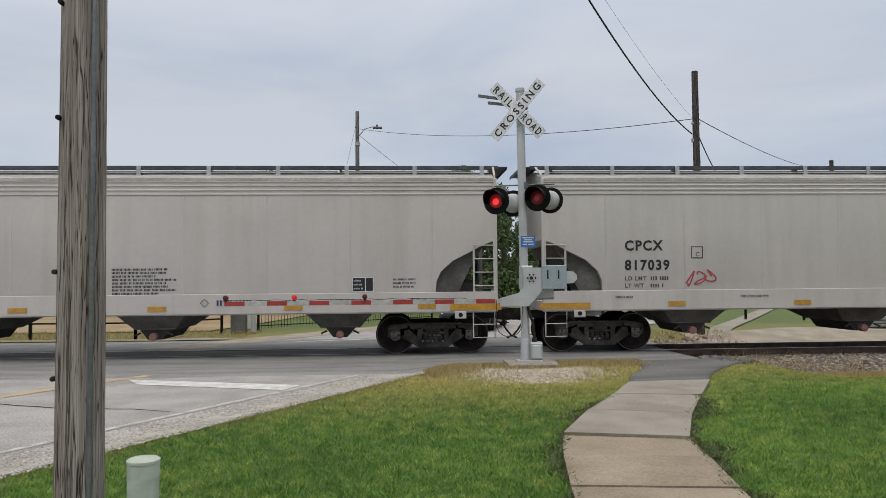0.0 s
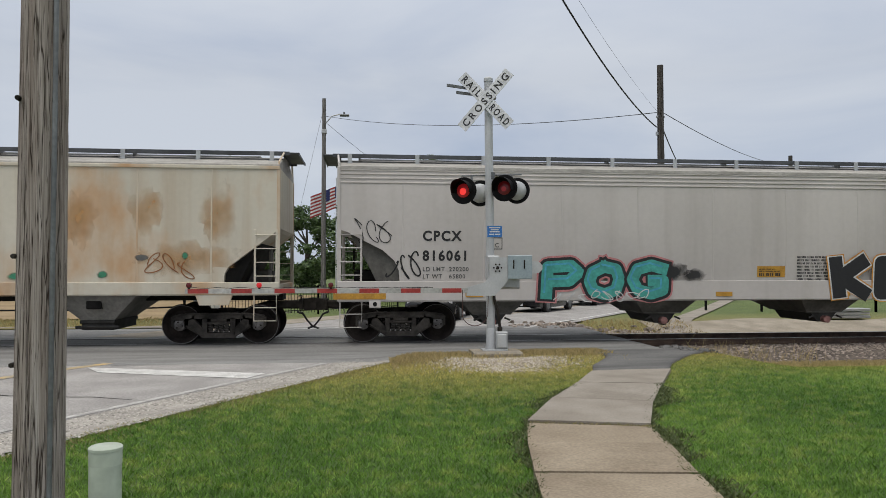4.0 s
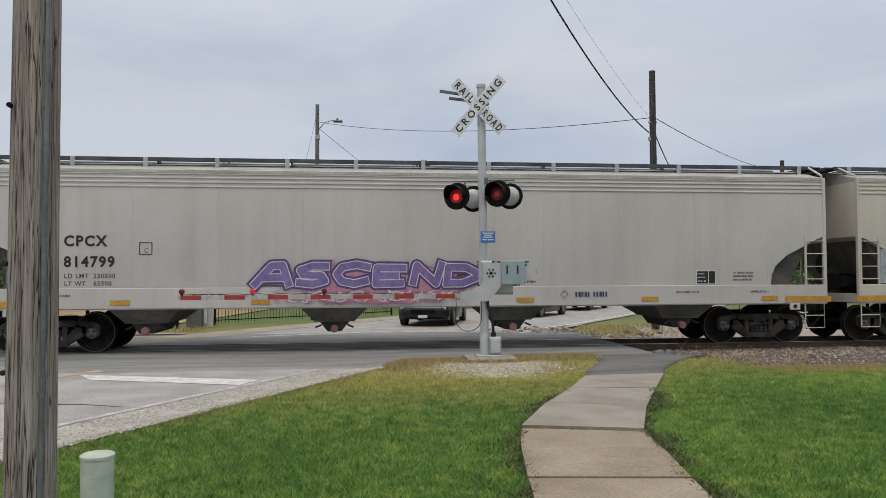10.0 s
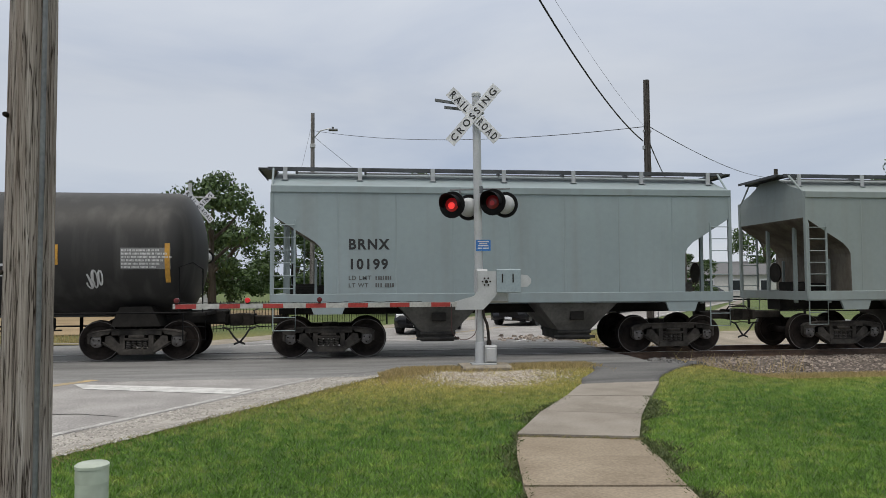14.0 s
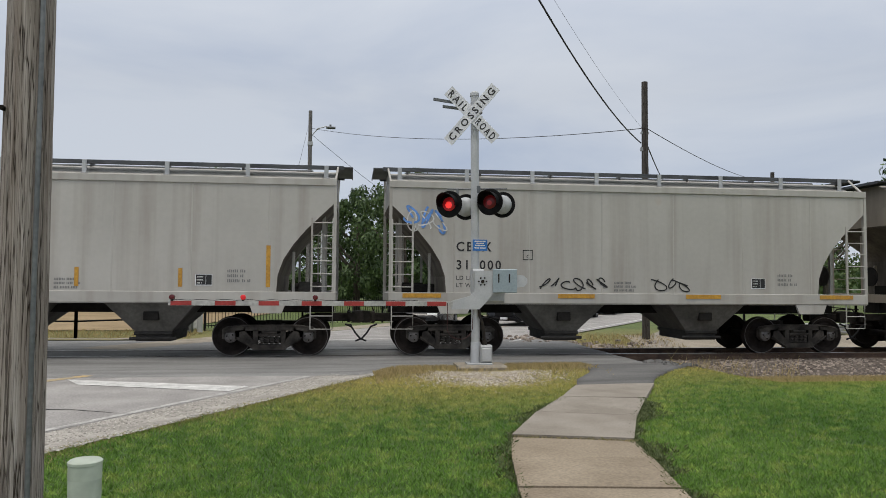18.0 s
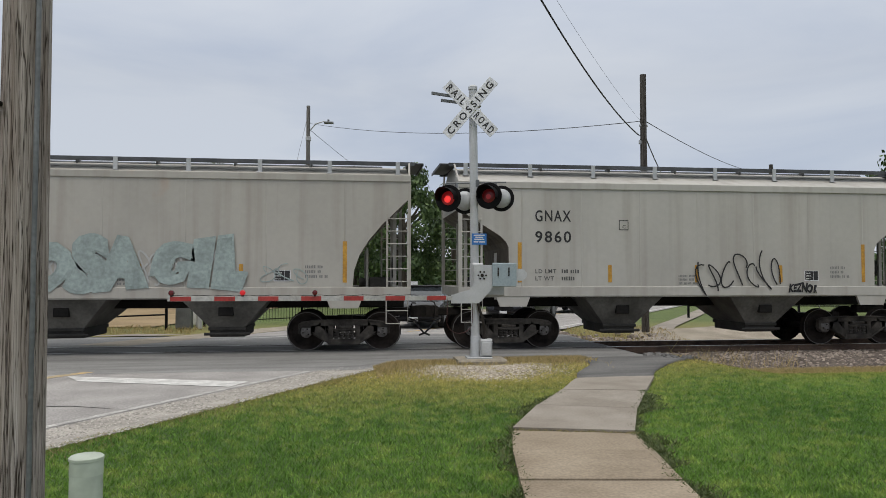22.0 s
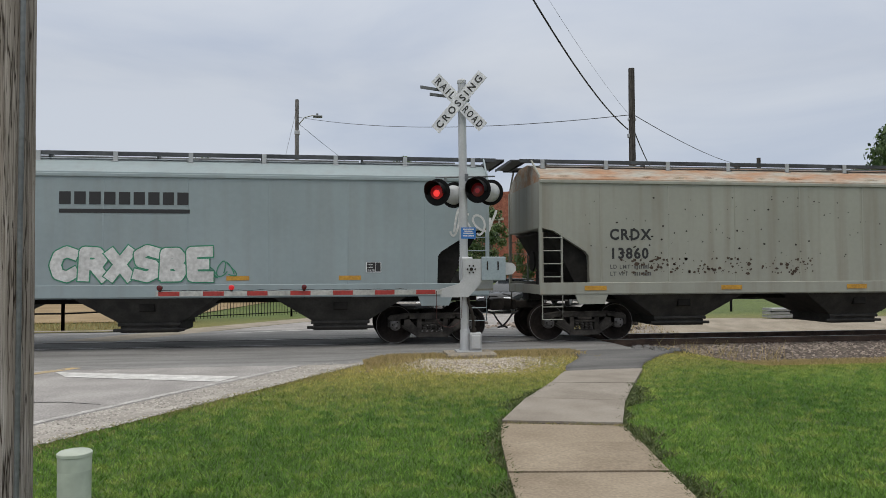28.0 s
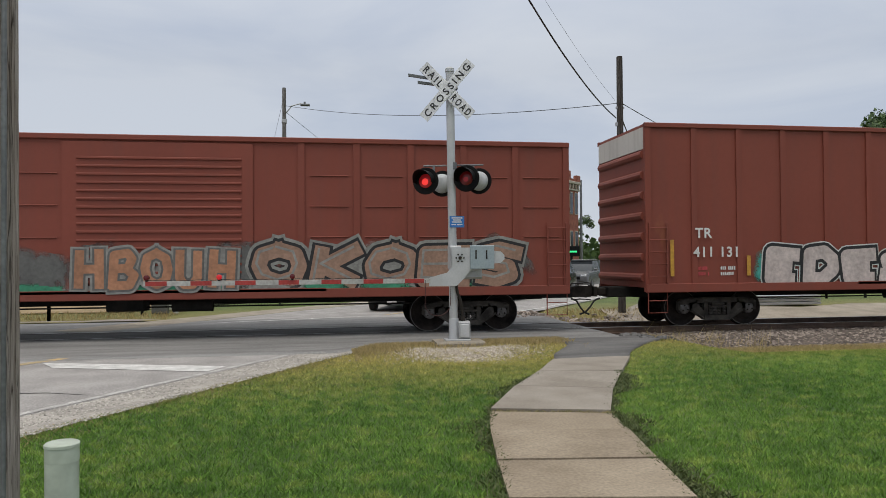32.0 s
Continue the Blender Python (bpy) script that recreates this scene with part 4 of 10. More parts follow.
# bars fitted to the camera's view; the boards' shade is their dark grey
part("rear_blade", Build().prism([(-0.86, 5.375), (-0.25, 5.30), (-0.25, 5.35), (-0.86, 5.43)], 0.10, 0.14), M_CONDUIT, signal, "flat bar for a second crossbuck's shaded edge")
part("rear_blade", Build().prism([(-0.66, 5.26), (-0.22, 5.22), (-0.22, 5.27), (-0.66, 5.315)], 0.20, 0.24), M_CONDUIT, signal, "flat bar for a second crossbuck's shaded edge")
part("rear_arm", Build().tube([(-0.30, 0.15, 5.30), (0, 0, 5.30)], 0.025), M_GALV, signal)
LAMP_Z = 3.33
arm = part("cross_arm", Build().tube([(-0.58, 0.02, 3.59), (0.62, 0.02, 3.63)], 0.016).lathe([(3.52, 0.08), (3.66, 0.08)], (0, 0, 0), "z", 20), M_CONDUIT, signal, smooth=True)
flasher(signal, -0.57, -0.22, LAMP_Z - 0.06, -28, 2)
flasher(signal, 0.23, -0.22, LAMP_Z, -28, 1)
flasher(signal, -0.17, 0.25, LAMP_Z - 0.06, 152, 0)
flasher(signal, 0.58, 0.25, LAMP_Z, 152, 0)
for x, dz in ((-0.38, -0.03), (0.41, 0.03)):
    part("lamp_bracket", Build().tube([(x, 0.0, 3.60), (x, 0.0, LAMP_Z + dz + 0.10)], 0.025, 10).box(x - 0.07, x + 0.07, -0.06, 0.06, LAMP_Z + dz - 0.04, LAMP_Z + dz + 0.12, c=0.02), M_CONDUIT, signal)
plate = part("blue_notice", Build().box(-0.145, 0.145, -0.003, 0.003, -0.11, 0.11, c=0.002), M_BLUE, signal, "blue emergency notice", m=pose(0.06, -0.085, 2.49))
bars = Build()
for i, (a, c) in enumerate(((-0.11, 0.11), (-0.08, 0.08), (-0.10, 0.10), (-0.11, -0.02), (0.0, 0.11))):
    zz = (0.075, 0.035, -0.005, -0.055, -0.055)[i]
    bars.box(a, c, -0.0055, -0.004, zz - 0.011, zz + 0.011)
part("lettering", bars, M_LETTER_W, plate)
# gate mechanism
gate_box = part("gate_mechanism", Build().box(-0.09, 0.12, -0.20, 0.16, 1.56, 2.02, c=0.03), M_ALU, signal)
b = Build().prism([(-0.52, 1.24), (0.02, 1.24), (0.14, 1.36), (0.36, 1.62), (0.36, 1.98), (-0.07, 1.98), (-0.07, 1.62), (-0.16, 1.50), (-0.52, 1.40)], -0.26, -0.235)
side_arm = part("gate_side_arm", b, M_ALU, signal, "bent aluminium gate arm bracket")
for a in range(6):
    t = a * math.pi / 3
    part("bolt", Build().lathe([(-0.275, 0.016), (-0.255, 0.018)], (0.085 + 0.075 * math.cos(t), 0, 1.78 + 0.075 * math.sin(t)), "y", 8), M_TRUCK, side_arm)
part("bolt", Build().lathe([(-0.285, 0.03), (-0.255, 0.034)], (0.085, 0, 1.78), "y", 12), M_TRUCK, side_arm)
cw = part("counterweight", Build().box(0.28, 0.75, -0.315, -0.27, 1.56, 2.02, c=0.012), mottled("dull_zinc", (0.27, 0.33, 0.36), (0.34, 0.40, 0.43), 3.0, 0.5, 0.3, fine=25, grit=0.08), signal, "square blue-grey counterweight plate")
for x in (0.39, 0.60):
    part("latch", Build().box(x - 0.012, x + 0.012, -0.325, -0.314, 1.76, 1.93, c=0.004), M_TRUCK, cw)
b = Build().prism([(0.70, 1.66), (0.90, 1.68), (0.97, 1.75), (0.97, 1.83), (0.90, 1.90), (0.70, 1.92)], -0.255, -0.235)
part("arm_end", b, M_ALU, signal)
part("motor_case", Build().box(0.08, 0.55, -0.10, 0.18, 1.36, 1.60, c=0.04), M_GALV, signal)
gate_arm = part("gate_arm", Build().box(-5.76, -0.50, -0.272, -0.262, 1.30, 1.39, c=0.002), M_WHITE_TAPE, signal, "red and white striped gate arm")
x = -0.62
for i in range(9):
    w = 0.372
    x1 = x - i * 0.787
    if x1 - w < -5.9:
        break
    part("red_stripe", Build().box(x1 - w, x1, -0.2745, -0.2725, 1.303, 1.387), M_RED_TAPE, gate_arm)
part("lamp_wire", Build().tube([(-5.72 + 0.13 * i, -0.267, 1.405 + 0.008 * math.sin(i * 1.9)) for i in range(36)], 0.006, 5), M_WIRE, gate_arm)
for x, lit in ((-5.69, False), (-4.42, True), (-3.10, False)):
    lamp = part("arm_lamp", Build().lathe([(-0.05, 0.03), (-0.04, 0.048), (0.04, 0.048), (0.05, 0.03)], (x, -0.267, 1.455), "y", 14), M_LAMP_ON if lit else M_DIM, gate_arm, "lit red arm lamp" if lit else "dark red arm lamp", True)
    part("lamp_stem", Build().box(x - 0.02, x + 0.02, -0.285, -0.25, 1.385, 1.42), M_TRUCK, lamp)
b = Build().tube([(-0.60, -0.27, 1.36), (-0.60, -0.29, 1.15)] + [(-0.345 - 0.27 * math.cos(0.2618 * i), -0.29 + 0.016 * i, 0.93 - 0.27 * math.sin(0.2618 * i)) for i in range(1, 12)] + [(-0.08, -0.1, 1.0), (-0.07, -0.1, 1.25)], 0.007, 6)
part("cable", b, M_MAROON_WIRE, signal, "thin reddish cable loop", True)
b = Build().tube([(0.02, -0.09, 1.4), (0.06, -0.10, 1.1), (0.12, -0.10, 0.95), (0.15, -0.07, 0.78), (0.17, -0.03, 0.55)], 0.028, 10)
part("cable_conduit", b, M_TRUCK, signal, "black flexible conduit", True)
part("mast_socket", Build().lathe([(0.17, 0.13), (0.26, 0.105), (0.58, 0.10), (0.62, 0.07)], seg=20, axis="z"), M_GALV, signal, "grey cast mast socket", True)
box_j = part("junction_box", Build().box(0.07, 0.30, -0.15, 0.10, 0.185, 0.54, c=0.03), M_GALV, signal, "grey junction box")
part("cover", Build().box(0.10, 0.27, -0.175, -0.148, 0.23, 0.49, c=0.01), M_ALU, box_j)
part("pipe_collar", Build().lathe([(0.53, 0.05), (0.61, 0.05), (0.63, 0.035)], (0.17, -0.03, 0), "z", 14), M_TRUCK, box_j, smooth=True)
part("mast_foot", Build().box(-0.19, 0.30, -0.18, 0.16, 0.155, 0.195, c=0.012), M_GALV, signal)
part("foundation", Build().box(-0.40, 0.54, -0.42, 0.34, -0.08, 0.165, c=0.03), mottled("foundation_concrete", (0.24, 0.21, 0.165), (0.34, 0.30, 0.24), 3.0, 0.9, fine=30), signal, "worn concrete foundation block")

# ---- beyond the track: poles, wires, trees, buildings, vehicles ----


def wood(name_label, x, y, top, r0, r1, mat=M_FARPOLE, lean=0.0):
    t = thing("utility_pole", name_label, "utility pole", pose(x, y, gz(x, y) - 0.1))
    h = top - gz(x, y) + 0.1
    part("pole_shaft", Build().tube([(0, 0, -0.4), (0, 0, h * 0.5), (lean, 0, h)], [r0, (r0 + r1) / 2, r1], 16), mat, t, smooth=True)
    return t


def wire(a, b, sag, r, label="black overhead wire on timber poles"):
    a, b = Vector(a), Vector(b)
    pts = [tuple(a.lerp(b, i / 24) - Vector((0, 0, sag * 4 * (i / 24) * (1 - i / 24)))) for i in range(25)]
    return tagged(part("overhead_wire", Build().tube(pts, r, 6), M_WIRE, smooth=True), label, "wire", "overhead wires")


far_pole = wood("dark timber utility pole beyond the track", 10.13, 24.2, 8.86, 0.135, 0.105)
part("wire_clamp", Build().box(-0.16, -0.10, -0.05, 0.05, 6.65, 6.78, c=0.01), M_GALV, far_pole)
part("wire_clamp", Build().box(-0.14, 0.14, -0.05, 0.05, 7.26, 7.34, c=0.01), M_GALV, far_pole)
lamp_pole = wood("grey timber pole carrying a street lamp", -2.61, 44.0, 12.05, 0.16, 0.11, M_GREYPOLE)
part("lamp_arm", Build().tube([(0, 0, 10.6), (0.45, 0, 11.15), (0.95, 0, 11.3), (1.05, 0, 11.28)], 0.035, 8), M_GALV, lamp_pole, smooth=True)
part("lamp_head", Build().box(0.95, 1.50, -0.13, 0.13, 11.16, 11.29, c=0.05).box(1.14, 1.26, -0.05, 0.05, 11.29, 11.42, c=0.02), M_CONDUIT, lamp_pole, "dark grey street lamp head")
part("transformer_bracket", Build().box(-0.14, 0.16, -0.12, 0.12, 10.1, 10.35, c=0.03), M_GALV, lamp_pole)
for x, y, top, r, label in ((36.95, 60, 11.75, 0.2, "grey timber pole with hanging wire loops"), (28.35, 60, 10.1, 0.12, "short dark utility pole far off"), (-13.2, 60, 10.1, 0.16, "pale pole top far off"), (43.7, 125, 15.9, 0.24, "tall pole over the town street"), (44.8, 125, 15.9, 0.24, "tall pole over the town street")):
    wood(label, x, y, top, r, r * 0.85, M_FARPOLE if y < 100 else M_CONDUIT)
wire((9.98, 24.2, 6.70), (-1.88, 4.45, 9.35), 0.96, 0.021)
wire((10.05, 24.2, 7.2), (-1.88, 4.45, 9.0), 0.55, 0.0035, "thin grey overhead service wire")
wire((10.2, 24.2, 6.66), (28.35, 60, 9.95), 0.9, 0.022)
wire((10.1, 24.2, 7.22), (-2.61, 44.0, 11.0), 0.52, 0.013)
wire((10.2, 24.2, 7.22), (36.8, 60, 11.0), 0.5, 0.014)
wire((10.2, 24.2, 7.0), (30.0, 70, 11.0), 1.2, 0.005, "thin grey overhead service wire")
wire((-2.5, 44.0, 10.6), (8.5, 60.0, 5.5), 0.4, 0.012)
wire((-2.61, 44.0, 11.6), (-5.0, 44.0, 1.0), 0.0, 0.008, "steel guy wire of the lamp pole")
for k in range(5):
    wire((43.7, 125, 15.3 - k * 0.9), (25, 126, 15.6 - k * 0.9), 0.4, 0.02)


def crown_mesh(name, seed, count, mat, leaf=0.16):
    """Leaves in uneven clumps inside a unit-wide, unit-high crown."""
    rnd = np.random.RandomState(seed)
    v, f = [], []
    clumps = []
    for _ in range(46):
        a, h = rnd.uniform(0, 6.28), rnd.uniform(0.02, 0.98)
        r = 0.5 * math.sin(math.pi * min(1, h * 0.86 + 0.12)) ** 0.7 * rnd.uniform(0.35, 1.0)
        clumps.append((r * math.cos(a), r * math.sin(a), h, rnd.uniform(0.07, 0.15)))
    for _ in range(count):
        cx, cy, cz, cr = clumps[rnd.randint(len(clumps))]
        d = rnd.normal(0, 1, 3)
        d /= np.linalg.norm(d)
        p = np.array([cx, cy, cz]) + d * cr * rnd.uniform(0.3, 1.05) ** 0.5 * np.array([1, 1, 0.8])
        s = leaf * 0.1 * rnd.uniform(0.6, 1.4)
        a = rnd.normal(0, 1, 3)
        a /= np.linalg.norm(a)
        b = np.cross(a, d + 0.01)
        b /= np.linalg.norm(b)
        k = len(v)
        v += [tuple(p - a * s), tuple(p + b * s * 0.7), tuple(p + a * s), tuple(p - b * s * 0.7)]
        f.append((k, k + 1, k + 2, k + 3))
    me = bpy.data.meshes.new(name)
    me.from_pydata(v, [], f)
    me.materials.append(mat)
    return me


CROWNS = [crown_mesh("crown", 5, 9000, M_LEAF), crown_mesh("crown", 9, 9000, M_LEAF), crown_mesh("crown", 13, 8000, M_LEAF_B)]


def trunk_mesh(seed):
    rnd = random.Random(seed)
    b = Build().tube([(0, 0, -0.05), (0.01, 0, 0.2), (-0.01, 0.01, 0.45), (0.0, 0, 0.75)], [0.045, 0.034, 0.026, 0.012], 10)
    for i in range(7):
        a, h = rnd.uniform(0, 6.3), rnd.uniform(0.22, 0.6)
        e = rnd.uniform(0.2, 0.34)
        b.tube([(0, 0, h), (e * 0.5 * math.cos(a), e * 0.5 * math.sin(a), h + 0.1), (e * math.cos(a), e * math.sin(a), h + 0.24)], [0.017, 0.011, 0.005], 7)
    return b.mesh("trunk", M_BARK, True)


TRUNKS = [trunk_mesh(2), trunk_mesh(6)]


def tree(x, y, top, wide, k, label="leafy green tree beyond the track", low=0.12):
    z = gz(x, y)
    t = thing("tree", label, "tree", pose(x, y, z, 0, 0, (x * 57 + y * 13) % 360), "trees beyond the track")
    h = top - z
    part("trunk", TRUNKS[k % 2], None, t, m=Matrix.Diagonal((h * 0.8, h * 0.8, h, 1)))
    part("crown", CROWNS[k % 3], None, t, m=pose(0, 0, h * low) @ Matrix.Diagonal((wide, wide, h * (1 - low), 1)))
    return t


for i, (x, y, top, wide, low) in enumerate((
        (3.0, 42, 8.0, 6.2, 0.05), (0.3, 46, 7.6, 5.2, 0.1), (6.2, 44, 7.2, 5.5, 0.05), (-8.6, 45, 8.4, 6.5, 0.1), (-16.5, 50, 7.0, 7.5, 0.1), (-16.2, 56, 7.6, 8, 0.1),
        (-4.9, 60, 6.8, 8.5, 0.05), (-26.0, 62, 7.0, 10, 0.1), (-1.0, 62, 8.0, 7, 0.1), (-21.0, 48, 6.2, 7, 0.1), (11.5, 72, 10.0, 9.0, 0.1), (16.5, 80, 9.0, 8, 0.1),
        (24.5, 88, 10.5, 6.5, 0.05), (34.0, 138, 17.0, 11, 0.1), (43.5, 130, 12.5, 11, 0.1), (39.6, 45, 12.6, 8.0, 0.05), (45.0, 52, 13.0, 10, 0.05), (63.0, 90, 14.4, 11, 0.1), (57.0, 96, 12.6, 9, 0.1),
        (30.0, 62, 4.2, 5, 0.1), (-34.0, 70, 8.0, 12, 0.1), (-12.0, 72, 7.5, 10, 0.1), (2.5, 56, 6.8, 6, 0.05), (47.0, 150, 14, 14, 0.1))):
    tree(x, y, top, wide, i, low=low)


def woods():
    rnd = np.random.RandomState(11)
    v, f = [], []
    for _ in range(26000):
        a = rnd.uniform(-1.25, 1.25)
        d = rnd.uniform(150, 230)
        hmax = 7.0 + 2.5 * math.sin(a * 9) + 1.5 * math.sin(a * 31 + 1) + 1.2 * math.sin(a * 77)
        p = np.array([math.sin(a) * d, math.cos(a) * d, rnd.uniform(-0.3, 1.0) * hmax * rnd.uniform(0.7, 1.05)])
        if p[2] < -0.2:
            p[2] = -p[2]
        s = rnd.uniform(0.35, 0.9)
        q = rnd.normal(0, 1, 3)
        q /= np.linalg.norm(q)
        r = np.cross(q, [0.3, 1, 0.2])
        r /= np.linalg.norm(r)
        k = len(v)
        v += [tuple(p - q * s), tuple(p + r * s), tuple(p + q * s), tuple(p - r * s)]
        f.append((k, k + 1, k + 2, k + 3))
    b = Build()
    b.v, b.f, b.m = v, f, [0] * len(f)
    return tagged(part("far_woods", b, M_LEAF), "dark green line of far-off trees", "woods", kind="stuff")


woods()


def building(name, label, m, w, d, h, wall_mat, rows, cols, roof_mat=M_ROOF, cornice=True, win=(0.9, 2.0), gable=False):
    """A building whose front faces its own -y, windows built as frames and panes."""
    t = thing(name, label, "building", m)
    part("wall", Build().box(-w / 2, w / 2, 0, d, 0, h), wall_mat, t)
    if gable:
        part("roof", Build().add([(-w / 2 - 0.4, -0.4, h), (w / 2 + 0.4, -0.4, h), (w / 2 + 0.4, d + 0.4, h), (-w / 2 - 0.4, d + 0.4, h), (-w / 2 - 0.4, d / 2, h + d * 0.22), (w / 2 + 0.4, d / 2, h + d * 0.22)], [(0, 1, 5, 4), (2, 3, 4, 5), (0, 4, 3), (1, 2, 5), (3, 2, 1, 0)]), roof_mat, t)
    else:
        part("roof", Build().box(-w / 2 + 0.3, w / 2 - 0.3, 0.3, d - 0.3, h - 0.1, h + 0.05), roof_mat, t)
    if cornice:
        part("cornice", Build().box(-w / 2 - 0.35, w / 2 + 0.35, -0.35, 0.25, h - 0.9, h - 0.45, c=0.08).box(-w / 2 - 0.2, w / 2 + 0.2, -0.2, 0.2, h - 1.9, h - 1.6, c=0.05), M_TRIM, t, "pale stone cornice")
        for x in (-w / 2, 0.0, w / 2):
            part("parapet", Build().box(x - 0.6, x + 0.6, -0.15, 0.5, h - 0.45, h + (1.1 if x == 0 else 0.6), c=0.08), wall_mat, t)
        for i in range(7):
            x = lerp(-w / 2 + 0.3, w / 2 - 0.3, i / 6)
            part("bracket", Build().box(x - 0.12, x + 0.12, -0.3, 0, h - 1.6, h - 0.9, c=0.04), M_TRIM, t)
    for r in range(rows):
        for c in range(cols):
            x = lerp(-w / 2, w / 2, (c + 0.5) / cols)
            z = h * (0.12 + 0.78 * (r + 0.35) / rows)
            wn_ = part("window", Build().box(x - win[0] / 2 - 0.12, x + win[0] / 2 + 0.12, -0.08, 0.02, z - 0.15, z + win[1] + 0.15, c=0.03), M_TRIM if cornice else M_SIGN, t, "pale framed window")
            part("pane", Build().box(x - win[0] / 2, x + win[0] / 2, -0.10, -0.085, z, z + win[1]), M_GLASS, wn_)
    part("shopfront", Build().box(-w / 2 + 0.5, w / 2 - 0.5, -0.12, 0.02, 0.3, h * 0.16, c=0.03), M_GLASS, t, "dark ground-floor shopfront")
    return t


building("brick_building", "tall red brick town building with a pale cornice", pose(36.2, 106.5, -1.2, 0, 0, 47), 7.2, 14, 15.4, M_BRICK, 2, 4, win=(0.9, 3.2))
building("brick_building", "lower red brick building beside the tall one", pose(27.5, 112, -1.0, 0, 0, 0), 9, 12, 11.6, M_BRICK, 2, 4)
building("house", "small pale house among the trees", pose(-15.5, 58, -0.3, 0, 0, 20), 8, 6, 2.8, M_PALE_WALL, 1, 3, gable=True, cornice=False, win=(0.9, 1.1))
building("house", "low pale building with a grey roof", pose(43.5, 79, -0.3, 0, 0, -25), 9, 6, 2.9, M_PALE_WALL, 1, 3, gable=True, cornice=False, win=(0.9, 1.1))
building("house", "low brown building by the town street", pose(47.0, 95, -0.3, 0, 0, -25), 12, 7, 3.4, M_BRICK, 1, 4, gable=True, cornice=False, win=(0.9, 1.1))
building("house", "small pale house behind the fence", pose(-24, 66, -0.3, 0, 0, 15), 9, 6, 3.0, M_PALE_WALL, 1, 3, gable=True, cornice=False, win=(0.9, 1.1))

# far crossing signal, seen from behind
fsig = thing("crossing_signal", "silver crossing signal beyond the track with crossbuck and flashers", "crossing signal", pose(-6.1, 27.6, 0))
part("mast", Build().lathe([(-0.1, 0.07), (5.5, 0.066)], seg=18, axis="z"), M_ALU, fsig, smooth=True)
crossbuck(fsig, -0.1, 4.62, 0.35, 30)
part("cross_arm", Build().tube([(-0.75, 0, 3.05), (0.75, 0, 3.05)], 0.022), M_GALV, fsig)
part("sign_arm", Build().tube([(-0.1, 0, 4.98), (0.95, 0, 4.96)], 0.03), M_GALV, fsig)
flasher(fsig, -0.65, 0.0, 2.75, 5, 1)
flasher(fsig, 0.05, 0.0, 2.75, 5, 0)
part("background_disc", Build().lathe([(0.0, 0.25), (0.02, 0.25)], seg=30), M_BLACK, fsig, m=pose(0.62, 0.05, 2.75))
part("housing", Build().lathe([(-0.16, 0.05), (-0.12, 0.16), (-0.01, 0.19)], seg=24), M_GALV, fsig, smooth=True, m=pose(0.62, 0.05, 2.75))
part("case", Build().box(0.1, 0.6, -0.2, 0.2, 0.0, 1.25, c=0.03), M_PALE_WALL, fsig, "pale equipment case")


# fences
def rail_fence(pts, h, label, pickets=0.0, post=2.4):
    t = thing("fence", label, "fence", kind="")
    for (x0, y0), (x1, y1) in zip(pts, pts[1:]):
        n = math.hypot(x1 - x0, y1 - y0)
        k = max(1, int(n / post))
        for i in range(k + 1):
            x, y = lerp(x0, x1, i / k), lerp(y0, y1, i / k)
            part("post", Build().box(x - 0.04, x + 0.04, y - 0.04, y + 0.04, gz(x, y) - 0.3, gz(x, y) + h, c=0.01), M_BLACK, t)
        for z in ((h - 0.05, h * 0.5) if not pickets else (h - 0.15, 0.15)):
            part("rail", Build().tube([(x0, y0, gz(x0, y0) + z), (x1, y1, gz(x1, y1) + z)], 0.03 if not pickets else 0.02, 6), M_BLACK, t)
        if pickets:
            for i in range(int(n / pickets)):
                q = i * pickets / n
                x, y = lerp(x0, x1, q), lerp(y0, y1, q)
                part("picket", shared_picket, None, t, m=pose(x, y, gz(x, y)))
    return t


shared_picket = Build().box(-0.009, 0.009, -0.009, 0.009, 0.05, 1.15).mesh("picket", M_BLACK)
rail_fence([(-22.0, 25.0), (-8.4, 23.6), (-6.2, 25.6)], 1.0, "black pipe rail fence along the field", post=3.2)
rail_fence([(-5.3, 27.4), (-2.0, 30.3), (1.4, 33.6)], 1.15, "black iron picket fence", 0.14)
rail_fence([(15.0, 31.0), (22.0, 29.5), (34.0, 30.0)], 1.1, "black pipe rail fence by the lawn", post=2.0)
box_cab = thing("utility_box", "grey metal utility box beside a short post", "utility box", pose(-5.7, 26.0, gz(-5.7, 26.0)))
part("cabinet", Build().box(-0.25, 0.25, -0.2, 0.2, 0, 0.75, c=0.03), M_CONDUIT, box_cab)
part("post", Build().lathe([(0, 0.10), (1.3, 0.09)], (0.5, 0, 0), "z", 14), M_ALU, box_cab, smooth=True)
sgn = thing("small_sign", "small white sign on a dark post", "sign", pose(2.5, 30.0, gz(2.5, 30)))
part("post", Build().box(-0.03, 0.03, -0.03, 0.03, 0, 1.5), M_BLACK, sgn)
part("panel", Build().box(-0.22, 0.22, -0.05, -0.035, 1.1, 1.62, c=0.003), M_SIGN, sgn)
stack = thing("board_stack", "low stack of grey metal sheets on the gravel", "boards", pose(17.05, 25.2, gz(17.05, 25.2) - 0.03))
for i in range(3):
    part("board", Build().box(-1.3, 1.3, -0.3 + 0.03 * (i % 2), 0.3, 0.05 + 0.13 * i, 0.14 + 0.13 * i, c=0.01), M_GALV, stack)
bush = thing("flag_pole", "white flag pole with a striped flag hanging slack", "flag", pose(-2.1, 50, 0))
